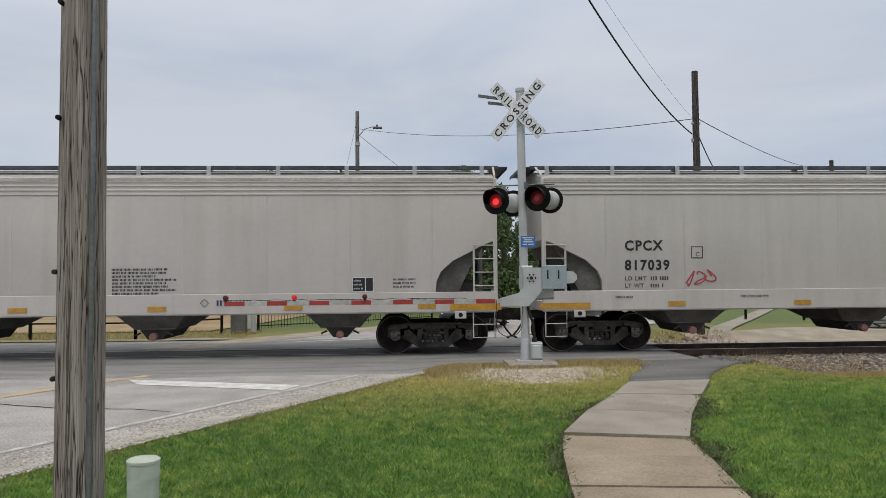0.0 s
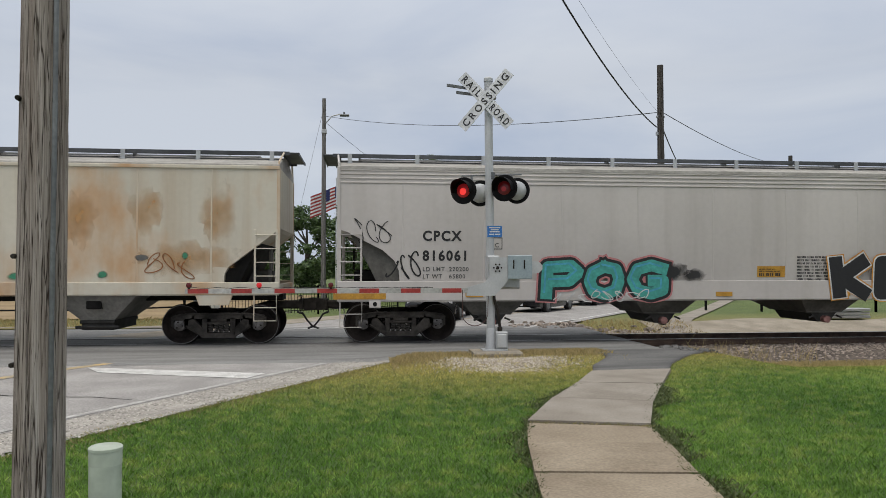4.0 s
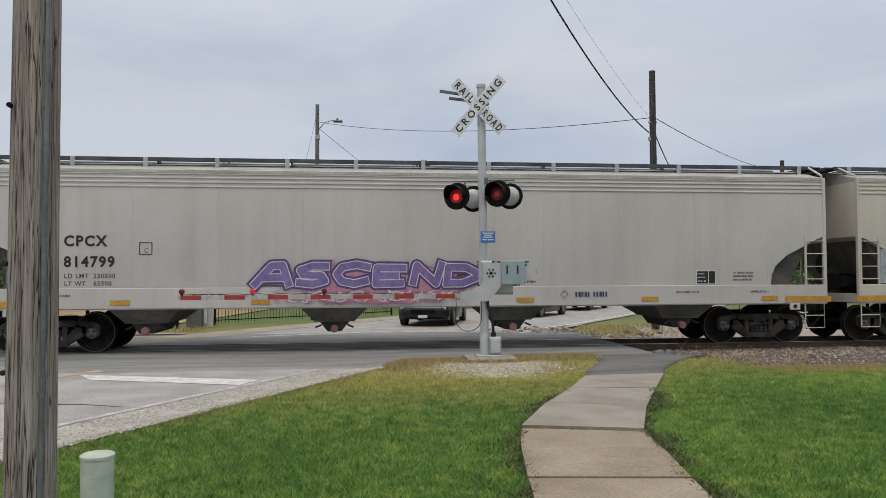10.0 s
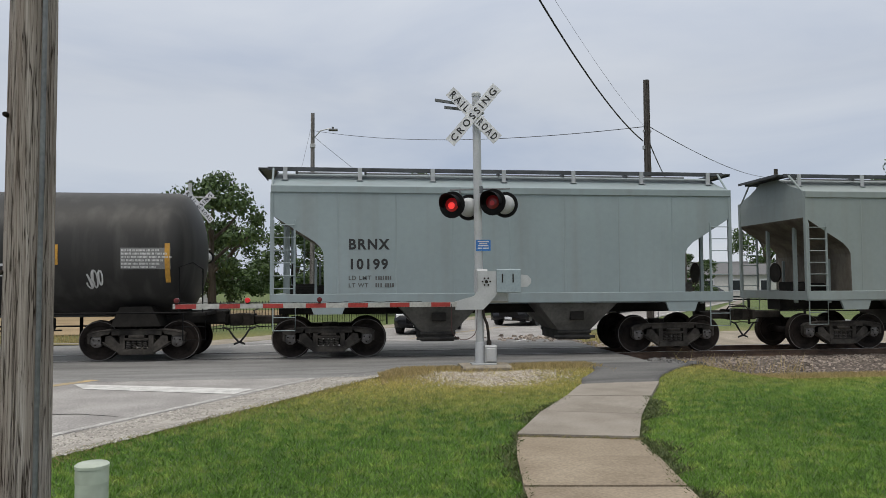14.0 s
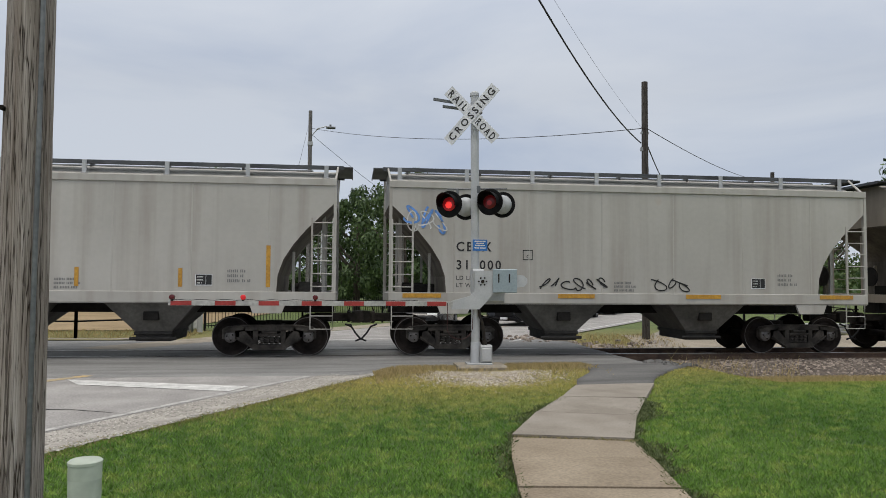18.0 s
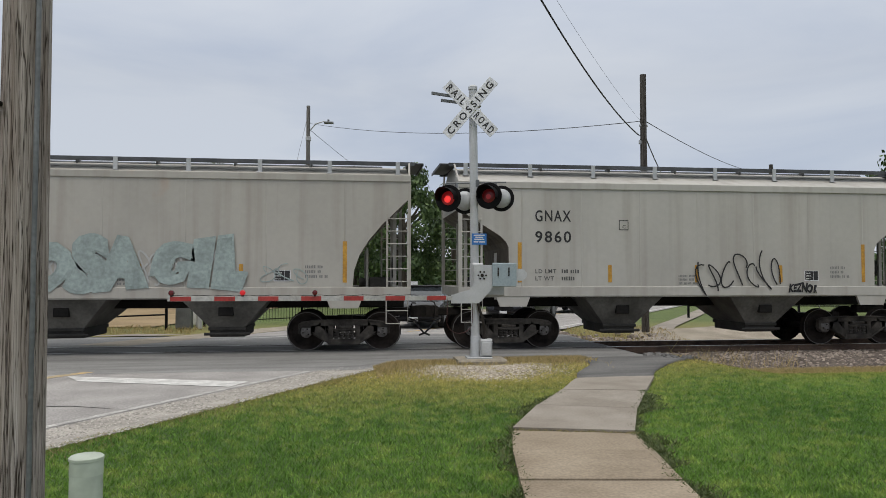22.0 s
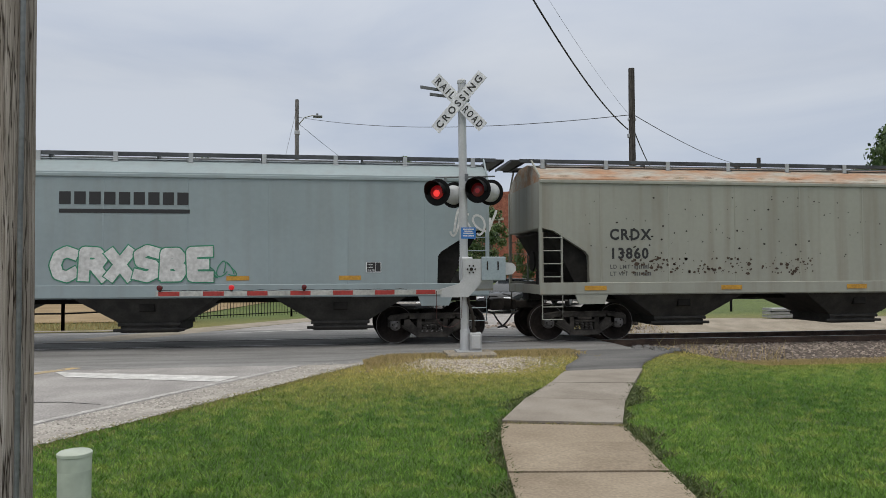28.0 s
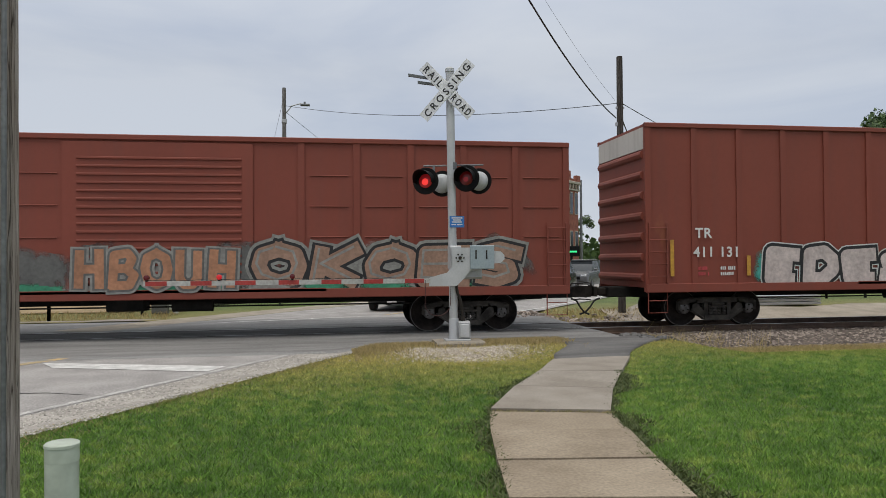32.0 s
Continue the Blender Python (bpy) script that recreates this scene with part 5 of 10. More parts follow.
part("pole", Build().lathe([(-0.3, 0.06), (7.9, 0.04), (8.0, 0.06)], seg=12, axis="z"), M_SIGN, bush, smooth=True)
for i in range(13):
    z = 7.45 - i * 0.115
    fb = Build()
    xs = [0.0, -0.35, -0.7, -1.1, -1.5, -1.75]
    for a, c in zip(xs, xs[1:]):
        ya, yc = 0.12 * math.sin(a * 5), 0.12 * math.sin(c * 5)
        za, zc2 = z + 0.42 * a, z + 0.42 * c
        fb.add([(a, ya, za - 0.115), (c, yc, zc2 - 0.115), (c, yc, zc2), (a, ya, za)], [(0, 1, 2, 3)])
    part("flag_stripe", fb, M_RED_TAPE if i % 2 == 0 else M_SIGN, bush)
part("flag_field", Build().add([(0, -0.02, 6.65), (-0.7, -0.1, 6.36), (-0.7, -0.1, 7.15), (0, -0.02, 7.45)], [(0, 1, 2, 3)]), plain("navy_cloth", (0.02, 0.03, 0.12), 0.8), bush)


# ---- road vehicles ----
def auto_mesh(kind):
    """Half-lofted body: stations along y (front at -y) of (y, z_low, z_belt, half width)."""
    if kind == "suv":
        st = [(-2.3, 0.35, 0.85, 0.80), (-2.2, 0.28, 1.0, 0.90), (-1.2, 0.25, 1.10, 0.94), (0.0, 0.25, 1.12, 0.95), (1.6, 0.25, 1.12, 0.94), (2.25, 0.35, 1.05, 0.86)]
        cab = [(-1.15, 1.08, 0.86), (-0.45, 1.68, 0.70), (0.4, 1.74, 0.70), (1.7, 1.70, 0.68), (2.15, 1.10, 0.80)]
    else:
        st = [(-2.35, 0.35, 0.62, 0.72), (-2.2, 0.24, 0.78, 0.86), (-1.2, 0.2, 0.93, 0.90), (0.0, 0.2, 0.95, 0.91), (1.6, 0.22, 0.98, 0.90), (2.3, 0.35, 0.92, 0.80)]
        cab = [(-1.1, 0.92, 0.82), (-0.25, 1.40, 0.62), (0.5, 1.44, 0.62), (1.15, 1.36, 0.62), (1.95, 0.97, 0.78)]
    b = Build()
    for y, zl, zb, w in st:
        b.v += [(-w, y, zl), (-w - 0.02, y, (zl + zb) / 2), (-w + 0.03, y, zb - 0.05), (-w + 0.14, y, zb), (w - 0.14, y, zb), (w - 0.03, y, zb - 0.05), (w + 0.02, y, (zl + zb) / 2), (w, y, zl)]
    for i in range(len(st) - 1):
        for j in range(8):
            q = (j + 1) % 8
            b.f.append((i * 8 + j, i * 8 + q, (i + 1) * 8 + q, (i + 1) * 8 + j))
    b.f += [tuple(range(7, -1, -1)), tuple(range((len(st) - 1) * 8, len(st) * 8))]
    b.m = [0] * len(b.f)
    g = Build()
    for y, z, w in cab:
        g.v += [(-w, y, z), (w, y, z)]
    k = len(cab)
    g.v += [(s * 0.86, y, (1.06 if kind == "suv" else 0.9)) for y, z, w in cab for s in (-1, 1)]
    for i in range(k - 1):
        g.f += [(2 * i, 2 * i + 1, 2 * i + 3, 2 * i + 2), (2 * i, 2 * i + 2, 2 * k + 2 * i + 2, 2 * k + 2 * i), (2 * i + 1, 2 * k + 2 * i + 1, 2 * k + 2 * i + 3, 2 * i + 3)]
    g.m = [1] * len(g.f)
    r = Build().box(-cab[1][2] - 0.02, cab[1][2] + 0.02, cab[1][0] - 0.05, cab[3][0] + 0.05, cab[2][1] - 0.03, cab[2][1] + 0.03, c=0.02)
    return b, g, r


AUTO = {k: [x for x in auto_mesh(k)] for k in ("sedan", "suv")}


def auto(x, y, yaw, kind, mat, label):
    """A parked or waiting car, its front to its own -y."""
    t = thing("car", label, "car", pose(x, y, gz(x, y) + 0.01, 0, 0, yaw), "waiting cars")
    b, g, r = AUTO[kind]
    part("body", b, mat, t, smooth=True)
    part("glazing", g, [M_GLASS, M_GLASS], t, "dark window glass", True)
    part("roof", r, mat, t)
    zf = 0.60 if kind == "sedan" else 0.78
    part("grille", Build().box(-0.42, 0.42, -2.36, -2.28, zf - 0.18, zf, c=0.02), M_BLACK, t)
    part("number_plate", Build().box(-0.16, 0.16, -2.39, -2.36, zf - 0.30, zf - 0.20), M_SIGN, t)
    for s in (-1, 1):
        part("headlight", Build().box(s * 0.62 - 0.17, s * 0.62 + 0.17, -2.30, -2.16, zf - 0.03, zf + 0.12, c=0.04), M_SIGN, t, "clear headlight")
        part("mirror", Build().box(s * 1.0 - 0.1, s * 1.0 + 0.1, -0.85, -0.70, zf + 0.32, zf + 0.46, c=0.03), mat, t)
        for yy in (-1.42, 1.38):
            w = part("wheel", Build().lathe([(-0.10, 0.29), (-0.11, 0.32), (0.11, 0.32), (0.10, 0.29)], seg=22, axis="x"), M_RUBBER, t, "black tyre", True, pose(s * 0.84, yy, 0.32))
            part("rim", Build().lathe([(s * 0.09, 0.21), (s * 0.115, 0.19)] if s > 0 else [(-0.115, 0.19), (-0.09, 0.21)], seg=16, axis="x"), M_CONDUIT, w)
    return t


CAR_BLACK = plain("black_car_paint", (0.012, 0.012, 0.014), 0.2)
CAR_GREY = plain("grey_car_paint", (0.16, 0.165, 0.17), 0.25, 0.4)
CAR_WHITE = plain("white_car_paint", (0.62, 0.62, 0.62), 0.25)
CAR_SILVER = plain("silver_car_paint", (0.38, 0.39, 0.40), 0.25, 0.5)
QUEUE = -34.8
auto(2.75, 27.0, -16, "sedan", CAR_BLACK, "black sedan waiting at the crossing")
auto(7.7, 32.0, QUEUE, "sedan", CAR_BLACK, "black sedan waiting behind the first car")
auto(11.8, 38.0, QUEUE, "suv", CAR_BLACK, "dark sport utility car in the queue")
auto(15.8, 43.8, QUEUE, "suv", CAR_GREY, "grey sport utility car in the queue")
auto(19.8, 55.0, QUEUE, "suv", CAR_WHITE, "white sport utility car in the queue")
auto(24.8, 60.0, QUEUE, "suv", CAR_GREY, "dark grey pickup-sized car in the queue")
auto(28.0, 67.0, QUEUE, "sedan", CAR_WHITE, "white sedan far down the street")
auto(-20.3, 47.0, 70, "sedan", CAR_SILVER, "silver sedan parked beyond the field")
auto(-25.0, 49.0, 80, "suv", CAR_GREY, "grey car parked beyond the field")
auto(-17.0, 52.0, 95, "suv", CAR_WHITE, "white car parked by the trees")
auto(33.0, 66.0, -70, "sedan", CAR_WHITE, "white car parked by the low building")
# made-up board whose glowing strip stands for the far green traffic light
shop = thing("shop_sign", "dark board with a glowing green strip, for a far traffic light", "sign", pose(23.4, 68.0, 0))
part("board", Build().box(-0.8, 0.8, 0, 0.2, 2.0, 3.0, c=0.03), M_BLACK, shop)
part("strip", Build().box(-0.5, 0.5, -0.03, -0.01, 2.38, 2.55), glow("green_strip", (0.05, 0.8, 0.3), 0.6), shop, "glowing green strip")
part("post", Build().box(-0.1, 0.1, 0.05, 0.25, -0.5, 2.0), M_BLACK, shop)


# ---- the train ----
TRAIN, WHEELS, SHARED, SILL = [], [], {}, {}
WHEEL_R = 0.457


def shared(name, maker, mats, smooth=False):
    if name not in SHARED:
        SHARED[name] = maker().mesh(name.split("|")[0], mats, smooth)
    return SHARED[name]


M_FRAME = mottled("dusty_cast_side_frame", (0.026, 0.024, 0.022), (0.085, 0.076, 0.067), 3.0, 0.8, 0.0, fine=18, bump=0.3, spec=0.15)
M_SPRING = mottled("worn_spring_steel", (0.06, 0.054, 0.05), (0.12, 0.11, 0.10), 6.0, 0.6, 0.3, fine=25, bump=0.1, spec=0.3)


def wheelset_build():
    b = Build()
    for s in (-1, 1):
        prof = [(0.09, 0.02), (0.09, 0.12), (0.03, 0.16), (0.02, 0.33), (0.055, 0.37), (0.06, 0.452), (-0.045, 0.458), (-0.07, 0.478), (-0.085, 0.47), (-0.085, 0.38), (-0.02, 0.33), (-0.02, 0.14), (-0.085, 0.12)]
        prof = [(0.7525 + 0.0 + a, r) for a, r in prof]
        b.lathe([(s * a, r) for a, r in (prof if s > 0 else prof[::-1])][::1], (0, 0, 0), "y", 40)
        b.lathe([(s * 0.8135 - 0.001, 0.452), (s * 0.8135 + 0.001, 0.438)] if s < 0 else [(s * 0.8135 - 0.001, 0.438), (s * 0.8135 + 0.001, 0.452)], (0, 0, 0), "y", 40, 1, False)
        b.lathe([(s * 0.84, 0.14), (s * 1.02, 0.135), (s * 1.04, 0.10), (s * 1.05, 0.055), (s * 1.065, 0.05)][::1 if s < 0 else -1], (0, 0, 0), "y", 20, 2)
        for k in range(3):
            t = k * 2.094
            b.lathe([(s * 1.04, 0.018), (s * 1.062, 0.018)], (0.075 * math.cos(t), 0, 0.075 * math.sin(t)), "y", 8, 0)
    b.lathe([(-0.85, 0.08), (0.85, 0.08)], (0, 0, 0), "y", 14)
    return b


def frame_build():
    """A cast side frame: arched chords, columns, jaws over the bearings."""
    b = Build()
    ya, yb = -0.07, 0.07
    b.prism([(-0.62, 0.60), (0.62, 0.60), (0.55, 0.74), (-0.55, 0.74)], ya, yb)
    for s in (-1, 1):
        def q(pts):
            pts = [(s * x, z) for x, z in pts]
            b.prism(pts if s > 0 else pts[::-1], ya, yb)
        q([(0.55, 0.60), (0.76, 0.56), (1.06, 0.56), (1.08, 0.63), (1.0, 0.69), (0.62, 0.74), (0.55, 0.74)])
        q([(1.02, 0.40), (1.07, 0.42), (1.07, 0.58), (1.02, 0.58)])
        q([(0.70, 0.40), (0.77, 0.40), (0.77, 0.60), (0.68, 0.60)])
        q([(0.36, 0.17), (0.78, 0.42), (0.78, 0.60), (0.58, 0.62), (0.36, 0.38)])
        q([(0.26, 0.24), (0.37, 0.24), (0.37, 0.62), (0.26, 0.62)])
    b.prism([(-0.38, 0.16), (0.38, 0.16), (0.36, 0.28), (-0.36, 0.28)], ya - 0.03, yb + 0.03)
    # raised ribs along the cast edges
    b.box(-0.56, 0.56, ya - 0.025, ya, 0.705, 0.735, c=0.006)
    for s in (-1, 1):
        b.tube([(s * 0.56, ya - 0.008, 0.72), (s * 0.80, ya - 0.008, 0.70), (s * 1.02, ya - 0.008, 0.645)], 0.018, 6)
        b.tube([(s * 0.38, ya - 0.008, 0.20), (s * 0.74, ya - 0.008, 0.45)], 0.018, 6)
    return b


def spring_build():
    b = Build()
    for x in (-0.18, -0.06, 0.06, 0.18):
        pts = [(x + 0.048 * math.cos(a), -0.03 + 0.048 * math.sin(a), 0.28 + 0.20 * a / 31.4) for a in np.linspace(0, 31.4, 41)]
        b.tube(pts, 0.013, 5)
    b.box(-0.26, 0.26, -0.10, 0.1, 0.475, 0.53, 1, 0.015).box(-0.17, 0.17, -0.115, 0.1, 0.53, 0.60, 1, 0.02)
    return b


def bolster_build():
    b = Build()
    b.box(-0.20, 0.20, -1.0, 1.0, 0.48, 0.68, c=0.03)
    b.lathe([(0.66, 0.2), (0.80, 0.2)], (0, 0, 0), "z", 20)
    for s in (-1, 1):
        b.box(s * 0.36 - 0.03, s * 0.36 + 0.03, -0.85, 0.85, 0.38, 0.46, c=0.01)
        b.box(s * 0.40 - 0.04, s * 0.40 + 0.04, -0.85, -0.62, 0.28, 0.56, c=0.01)
        b.box(s * 0.40 - 0.04, s * 0.40 + 0.04, 0.62, 0.85, 0.28, 0.56, c=0.01)
    b.tube([(-0.42, -0.95, 0.52), (0.15, -0.93, 0.30)], 0.02, 6)
    return b


def truck(car, x):
    t = part("truck", shared("bolster", bolster_build, M_TRUCK), None, car, "black cast steel truck with coil springs", m=pose(x, 0, 0))
    for s in (-1, 1):
        part("side_frame", shared("side_frame", frame_build, M_FRAME), None, t, m=pose(0, s * 0.98, 0))
        part("spring_nest", shared("spring_nest", spring_build, [M_SPRING, M_FRAME]), None, t, m=pose(0, s * 0.98, 0))
    for k in (0, 1):
        w = part("wheel_set", shared("wheel_set", wheelset_build, [M_WHEEL, M_TREAD, M_BEARING], True), None, t, m=pose(-0.889 + 1.778 * k, 0, WHEEL_R))
        WHEELS.append((w, k))


def coupler_build():
    b = Build()
    b.box(-0.9, 0.02, -0.14, 0.14, 0.78, 0.98, c=0.03)
    b.prism([(0.0, 0.74), (0.22, 0.74), (0.30, 0.80), (0.30, 0.98), (0.22, 1.04), (0.0, 1.02)], -0.16, 0.13)
    b.box(-0.1, -0.02, -0.3, 0.3, 0.76, 1.02, c=0.02)
    b.tube([(-0.1, -0.5, 0.70), (0.0, -0.6, 0.72), (0.0, -1.35, 0.74)], 0.015, 6)
    b.tube([(-0.08, 0.0, 1.0), (-0.05, -0.1, 1.1), (-0.05, -0.95, 1.12)], 0.016, 6)
    return b


def hose_build():
    return Build().tube([(-0.15, -0.34, 0.72), (0.0, -0.34, 0.66), (0.10, -0.32, 0.50), (0.22, -0.28, 0.36), (0.37, -0.25, 0.30)], 0.024, 8)


def couplers(car, half, pitch):
    """Coupler and air hose at both ends; pitch: the way from the centre to the coupling at either end."""
    for s in (-1, 1):
        m = pose(-pitch[0] + 0.24 if s < 0 else pitch[1] - 0.24, 0, 0, 0, 0, 0 if s > 0 else 180)
        c = part("coupler", shared("coupler", coupler_build, M_TRUCK), None, car, "black knuckle coupler", m=m)
        b = hose_build() if s > 0 else Build().tube([(-0.15, 0.34, 0.72), (0.0, 0.34, 0.66), (0.10, 0.32, 0.50), (0.22, 0.28, 0.36), (0.37, 0.25, 0.30)], 0.024, 8)
        part("air_hose", shared("air_hose|%d" % s, lambda: b, M_RUBBER, True), None, c)


def write(car, words, x, z, height, wrap, mat, name="lettering", offset=0.0, spacing=1.1, shear=0.0, lift=0.006, width=None, label="", squeeze=1.0):
    """Lettering on the near side; x, z: its left foot, height: of the capitals."""
    v, f = text_mesh(words, height / 0.69, offset, shear, spacing)
    if not v:
        return None
    k = squeeze
    if width:
        k = width / max(p[0] for p in v)
    b = Build().add([(x + p[0] * k, -wrap(z + p[1]) - lift, z + p[1]) for p in v], f)
    return part(name, b, mat, car, label)


def bars_on(car, x, z, w, rows, pitch, wrap, mat, name="stencil", seed=1, h=0.6):
    """Small print that cannot be read: rows of letter-sized bars in words."""
    rnd = random.Random(seed)
    b = Build()
    tall = pitch * h
    step = max(0.024, tall * 0.62)
    for i in range(rows):
        zz = z - i * pitch
        a = x
        end = x + w * rnd.uniform(0.6, 1.0)
        left = rnd.randint(3, 8)
        while a < end:
            n = step * rnd.uniform(0.55, 0.78)
            t = tall * rnd.choice((1.0, 1.0, 0.9))
            y0, y1 = -wrap(zz) - 0.005, -wrap(zz + t) - 0.005
            b.add([(a, y0, zz), (a + n, y0, zz), (a + n, y1, zz + t), (a, y1, zz + t)], [(0, 1, 2, 3)])
            a += step
            left -= 1
            if left == 0:
                a += step * 0.9
                left = rnd.randint(2, 8)
    ob = part(name, b, mat, car)
    ob["kind"] = "stuff"
    return ob


def patch(car, x, z, w, h, wrap, mat, name="reflector", lift=0.006, label=""):
    n = max(1, int(h / 0.15))
    b = Build()
    for i in range(n):
        z0, z1 = z + h * i / n, z + h * (i + 1) / n
        b.add([(x, -wrap(z0) - lift, z0), (x + w, -wrap(z0) - lift, z0), (x + w, -wrap(z1) - lift, z1), (x, -wrap(z1) - lift, z1)], [(0, 1, 2, 3)])
    return part(name, b, mat, car, label)


def data_plate(car, x, z, wrap, s=1.0):
    p = patch(car, x, z, 0.50 * s, 0.34 * s, wrap, M_SIGN, "data_frame", 0.005)
    patch(p, x + 0.02, z + 0.02, 0.28 * s, 0.30 * s, wrap, M_LETTER, "data_field", 0.008)
    patch(p, x + 0.32 * s, z + 0.02, 0.16 * s, 0.30 * s, wrap, M_LETTER, "data_field", 0.008)
    bars_on(p, x + 0.04, z + 0.24 * s, 0.24 * s, 3, 0.09 * s, lambda q: wrap(q) + 0.006, M_LETTER_W, "stencil", 3, 0.4)


def class_box(car, x, z, wrap, mat, letter="C", s=0.28):
    b = Build()
    t = 0.018
    for x0, x1, z0, z1 in ((x, x + s, z, z + t), (x, x + s, z + s - t, z + s), (x, x + t, z, z + s), (x + s - t, x + s, z, z + s)):
        b.add([(x0, -wrap(z0) - 0.006, z0), (x1, -wrap(z0) - 0.006, z0), (x1, -wrap(z1) - 0.006, z1), (x0, -wrap(z1) - 0.006, z1)], [(0, 1, 2, 3)])
    p = part("class_box", b, mat, car)
    write(p, letter, x + s * 0.36, z + s * 0.18, s * 0.34, wrap, mat)
    return p


def ladder_build(height, rungs, width):
    b = Build()
    for s in (0, width):
        b.box(s - 0.022, s + 0.022, -0.02, 0.02, 0, height, c=0.006)
    for i in range(rungs):
        z = height * (i + 0.6) / rungs
        b.tube([(0, -0.03, z), (width, -0.03, z)], 0.013, 6)
    return b


def step_build():
    b = Build()
    b.tube([(0, 0, 0.62), (0, 0, 0.0), (0.5, 0, 0.0), (0.5, 0, 0.62)], 0.016, 6)
    b.tube([(0, 0, 0.3), (0.5, 0, 0.3)], 0.013, 6)
    return b


KINDS = {
    # cut: (height, inset) of the slope sheet from the side sill up
    "CF": dict(cut=[(1.45, 1.42), (1.72, 1.40), (1.95, 1.30), (2.2, 1.02), (2.42, 0.58), (2.60, 0.24), (2.68, 0.0)], sill=(1.02, 1.48), side=4.07, board=4.51, over=0.58, pockets=4, ribs=1.75, gate=True, w=1.60),
    "TR": dict(cut=[(1.45, 1.30), (1.62, 1.28), (1.75, 1.2), (2.2, 0.65), (2.72, 0.05), (2.76, 0.0)], sill=(1.03, 1.46), side=4.04, board=4.51, over=0.66, pockets=4, ribs=1.55, gate=True, w=1.60),
    "P": dict(cut=[(1.45, 1.22), (1.66, 1.2), (1.8, 1.12), (2.62, 0.05), (2.70, 0.0)], sill=(1.18, 1.46), side=4.08, board=4.54, over=0.54, pockets=3, ribs=1.6, gate=False, w=1.60),
    "P2": dict(cut=[(1.45, 1.22), (2.10, 1.2), (2.20, 1.13), (2.70, 0.34), (2.78, 0.0)], sill=(1.18, 1.46), side=3.90, board=4.51, over=0.38, pockets=3, ribs=1.6, gate=False, w=1.60),
    "S": dict(cut=[(1.48, 1.32), (1.9, 1.29), (2.25, 1.17), (2.6, 0.95), (2.95, 0.66), (3.3, 0.30), (3.55, 0.04), (3.62, 0.0)], sill=(1.27, 1.52), side=3.96, board=4.52, over=0.62, pockets=2, ribs=1.55, gate=False, w=1.58),
    "S2": dict(cut=[(1.48, 1.20), (2.45, 1.18), (2.58, 1.12), (2.72, 0.98), (3.3, 0.05), (3.36, 0.0)], sill=(1.29, 1.52), side=3.85, board=4.53, over=0.40, pockets=2, ribs=1.3, gate=False, w=1.58),
}


# materials of the train
M_GATE = mottled("dull_red_gate", (0.12, 0.06, 0.053), (0.21, 0.115, 0.10), 4.0, 0.8, fine=20)
# gate and chute tone: dust, with shade beneath the car painted in
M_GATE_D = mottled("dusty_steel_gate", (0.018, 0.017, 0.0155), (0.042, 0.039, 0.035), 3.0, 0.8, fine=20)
# roof tone lowered for shadow below the walkways, along with dust
M_ROOFTOP = mottled("dusty_pale_roof", (0.29, 0.275, 0.25), (0.41, 0.39, 0.365), 1.2, 0.8, stretch=(1, 2, 2), fine=12, bump=0.1)
# dusty brown, darkened to hold the shade of the end recess
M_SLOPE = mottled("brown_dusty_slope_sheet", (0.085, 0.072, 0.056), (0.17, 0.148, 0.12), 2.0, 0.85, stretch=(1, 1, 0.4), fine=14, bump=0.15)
M_ROOF_RUST = mottled("rust_scuffed_roof", (0.36, 0.345, 0.30), (0.36, 0.20, 0.115), 1.6, 0.85, stretch=(0.7, 2, 2), fine=9, bump=0.15)
M_CAP = mottled("faded_red_cap", (0.20, 0.09, 0.08), (0.30, 0.15, 0.13), 5.0, 0.8, fine=20)
WHITE = paint("white_hopper_paint", (0.535, 0.502, 0.478), 0.0, 0.16)
WARM = paint("stained_warm_white_paint", (0.54, 0.50, 0.44), 0.12, 0.3, 0.55, (0.34, 0.28, 0.20))
WHITE_B = paint("cool_grey_hopper_paint", (0.445, 0.45, 0.445), 0.0, 0.16)
WHITE_C = paint("neutral_pale_hopper_paint", (0.51, 0.505, 0.495), 0.0, 0.16)
CREAM = paint("rust_stained_cream_paint", (0.58, 0.54, 0.45), 0.68, 0.4, 0.6, (0.34, 0.22, 0.11), (0.46, 0.23, 0.075))
TAN = paint("tan_weathered_paint", (0.50, 0.455, 0.375), 0.55, 0.8, 0.65, (0.30, 0.18, 0.09), (0.37, 0.22, 0.11), 0.42)
TAN_B = paint("brown_weathered_paint", (0.54, 0.465, 0.375), 0.62, 0.8, 0.65, (0.28, 0.145, 0.06), (0.36, 0.20, 0.09), 0.36)
GREY = paint("grey_hopper_paint", (0.455, 0.44, 0.41), 0.08, 0.35)
GREY_B = paint("stained_grey_paint", (0.41, 0.392, 0.358), 0.25, 0.4)
DULL = paint("dull_grey_paint", (0.375, 0.325, 0.27), 0.3, 0.75, 0.65, (0.25, 0.22, 0.195), (0.36, 0.25, 0.17), 0.42)
AQUA = paint("pale_blue_green_paint", (0.275, 0.33, 0.345), 0.0, 0.2)
AQUA_B = paint("pale_green_paint", (0.265, 0.305, 0.302), 0.0, 0.2)
OLIVE = paint("chipped_olive_grey_paint", (0.315, 0.32, 0.28), 0.2, 0.45)
SILVER = paint("silver_white_paint", (0.56, 0.57, 0.575), 0.0, 0.15)
TANK = paint("black_tank_paint", (0.013, 0.014, 0.0155), 0.0, 0.12, 0.42, (0.05, 0.05, 0.05))
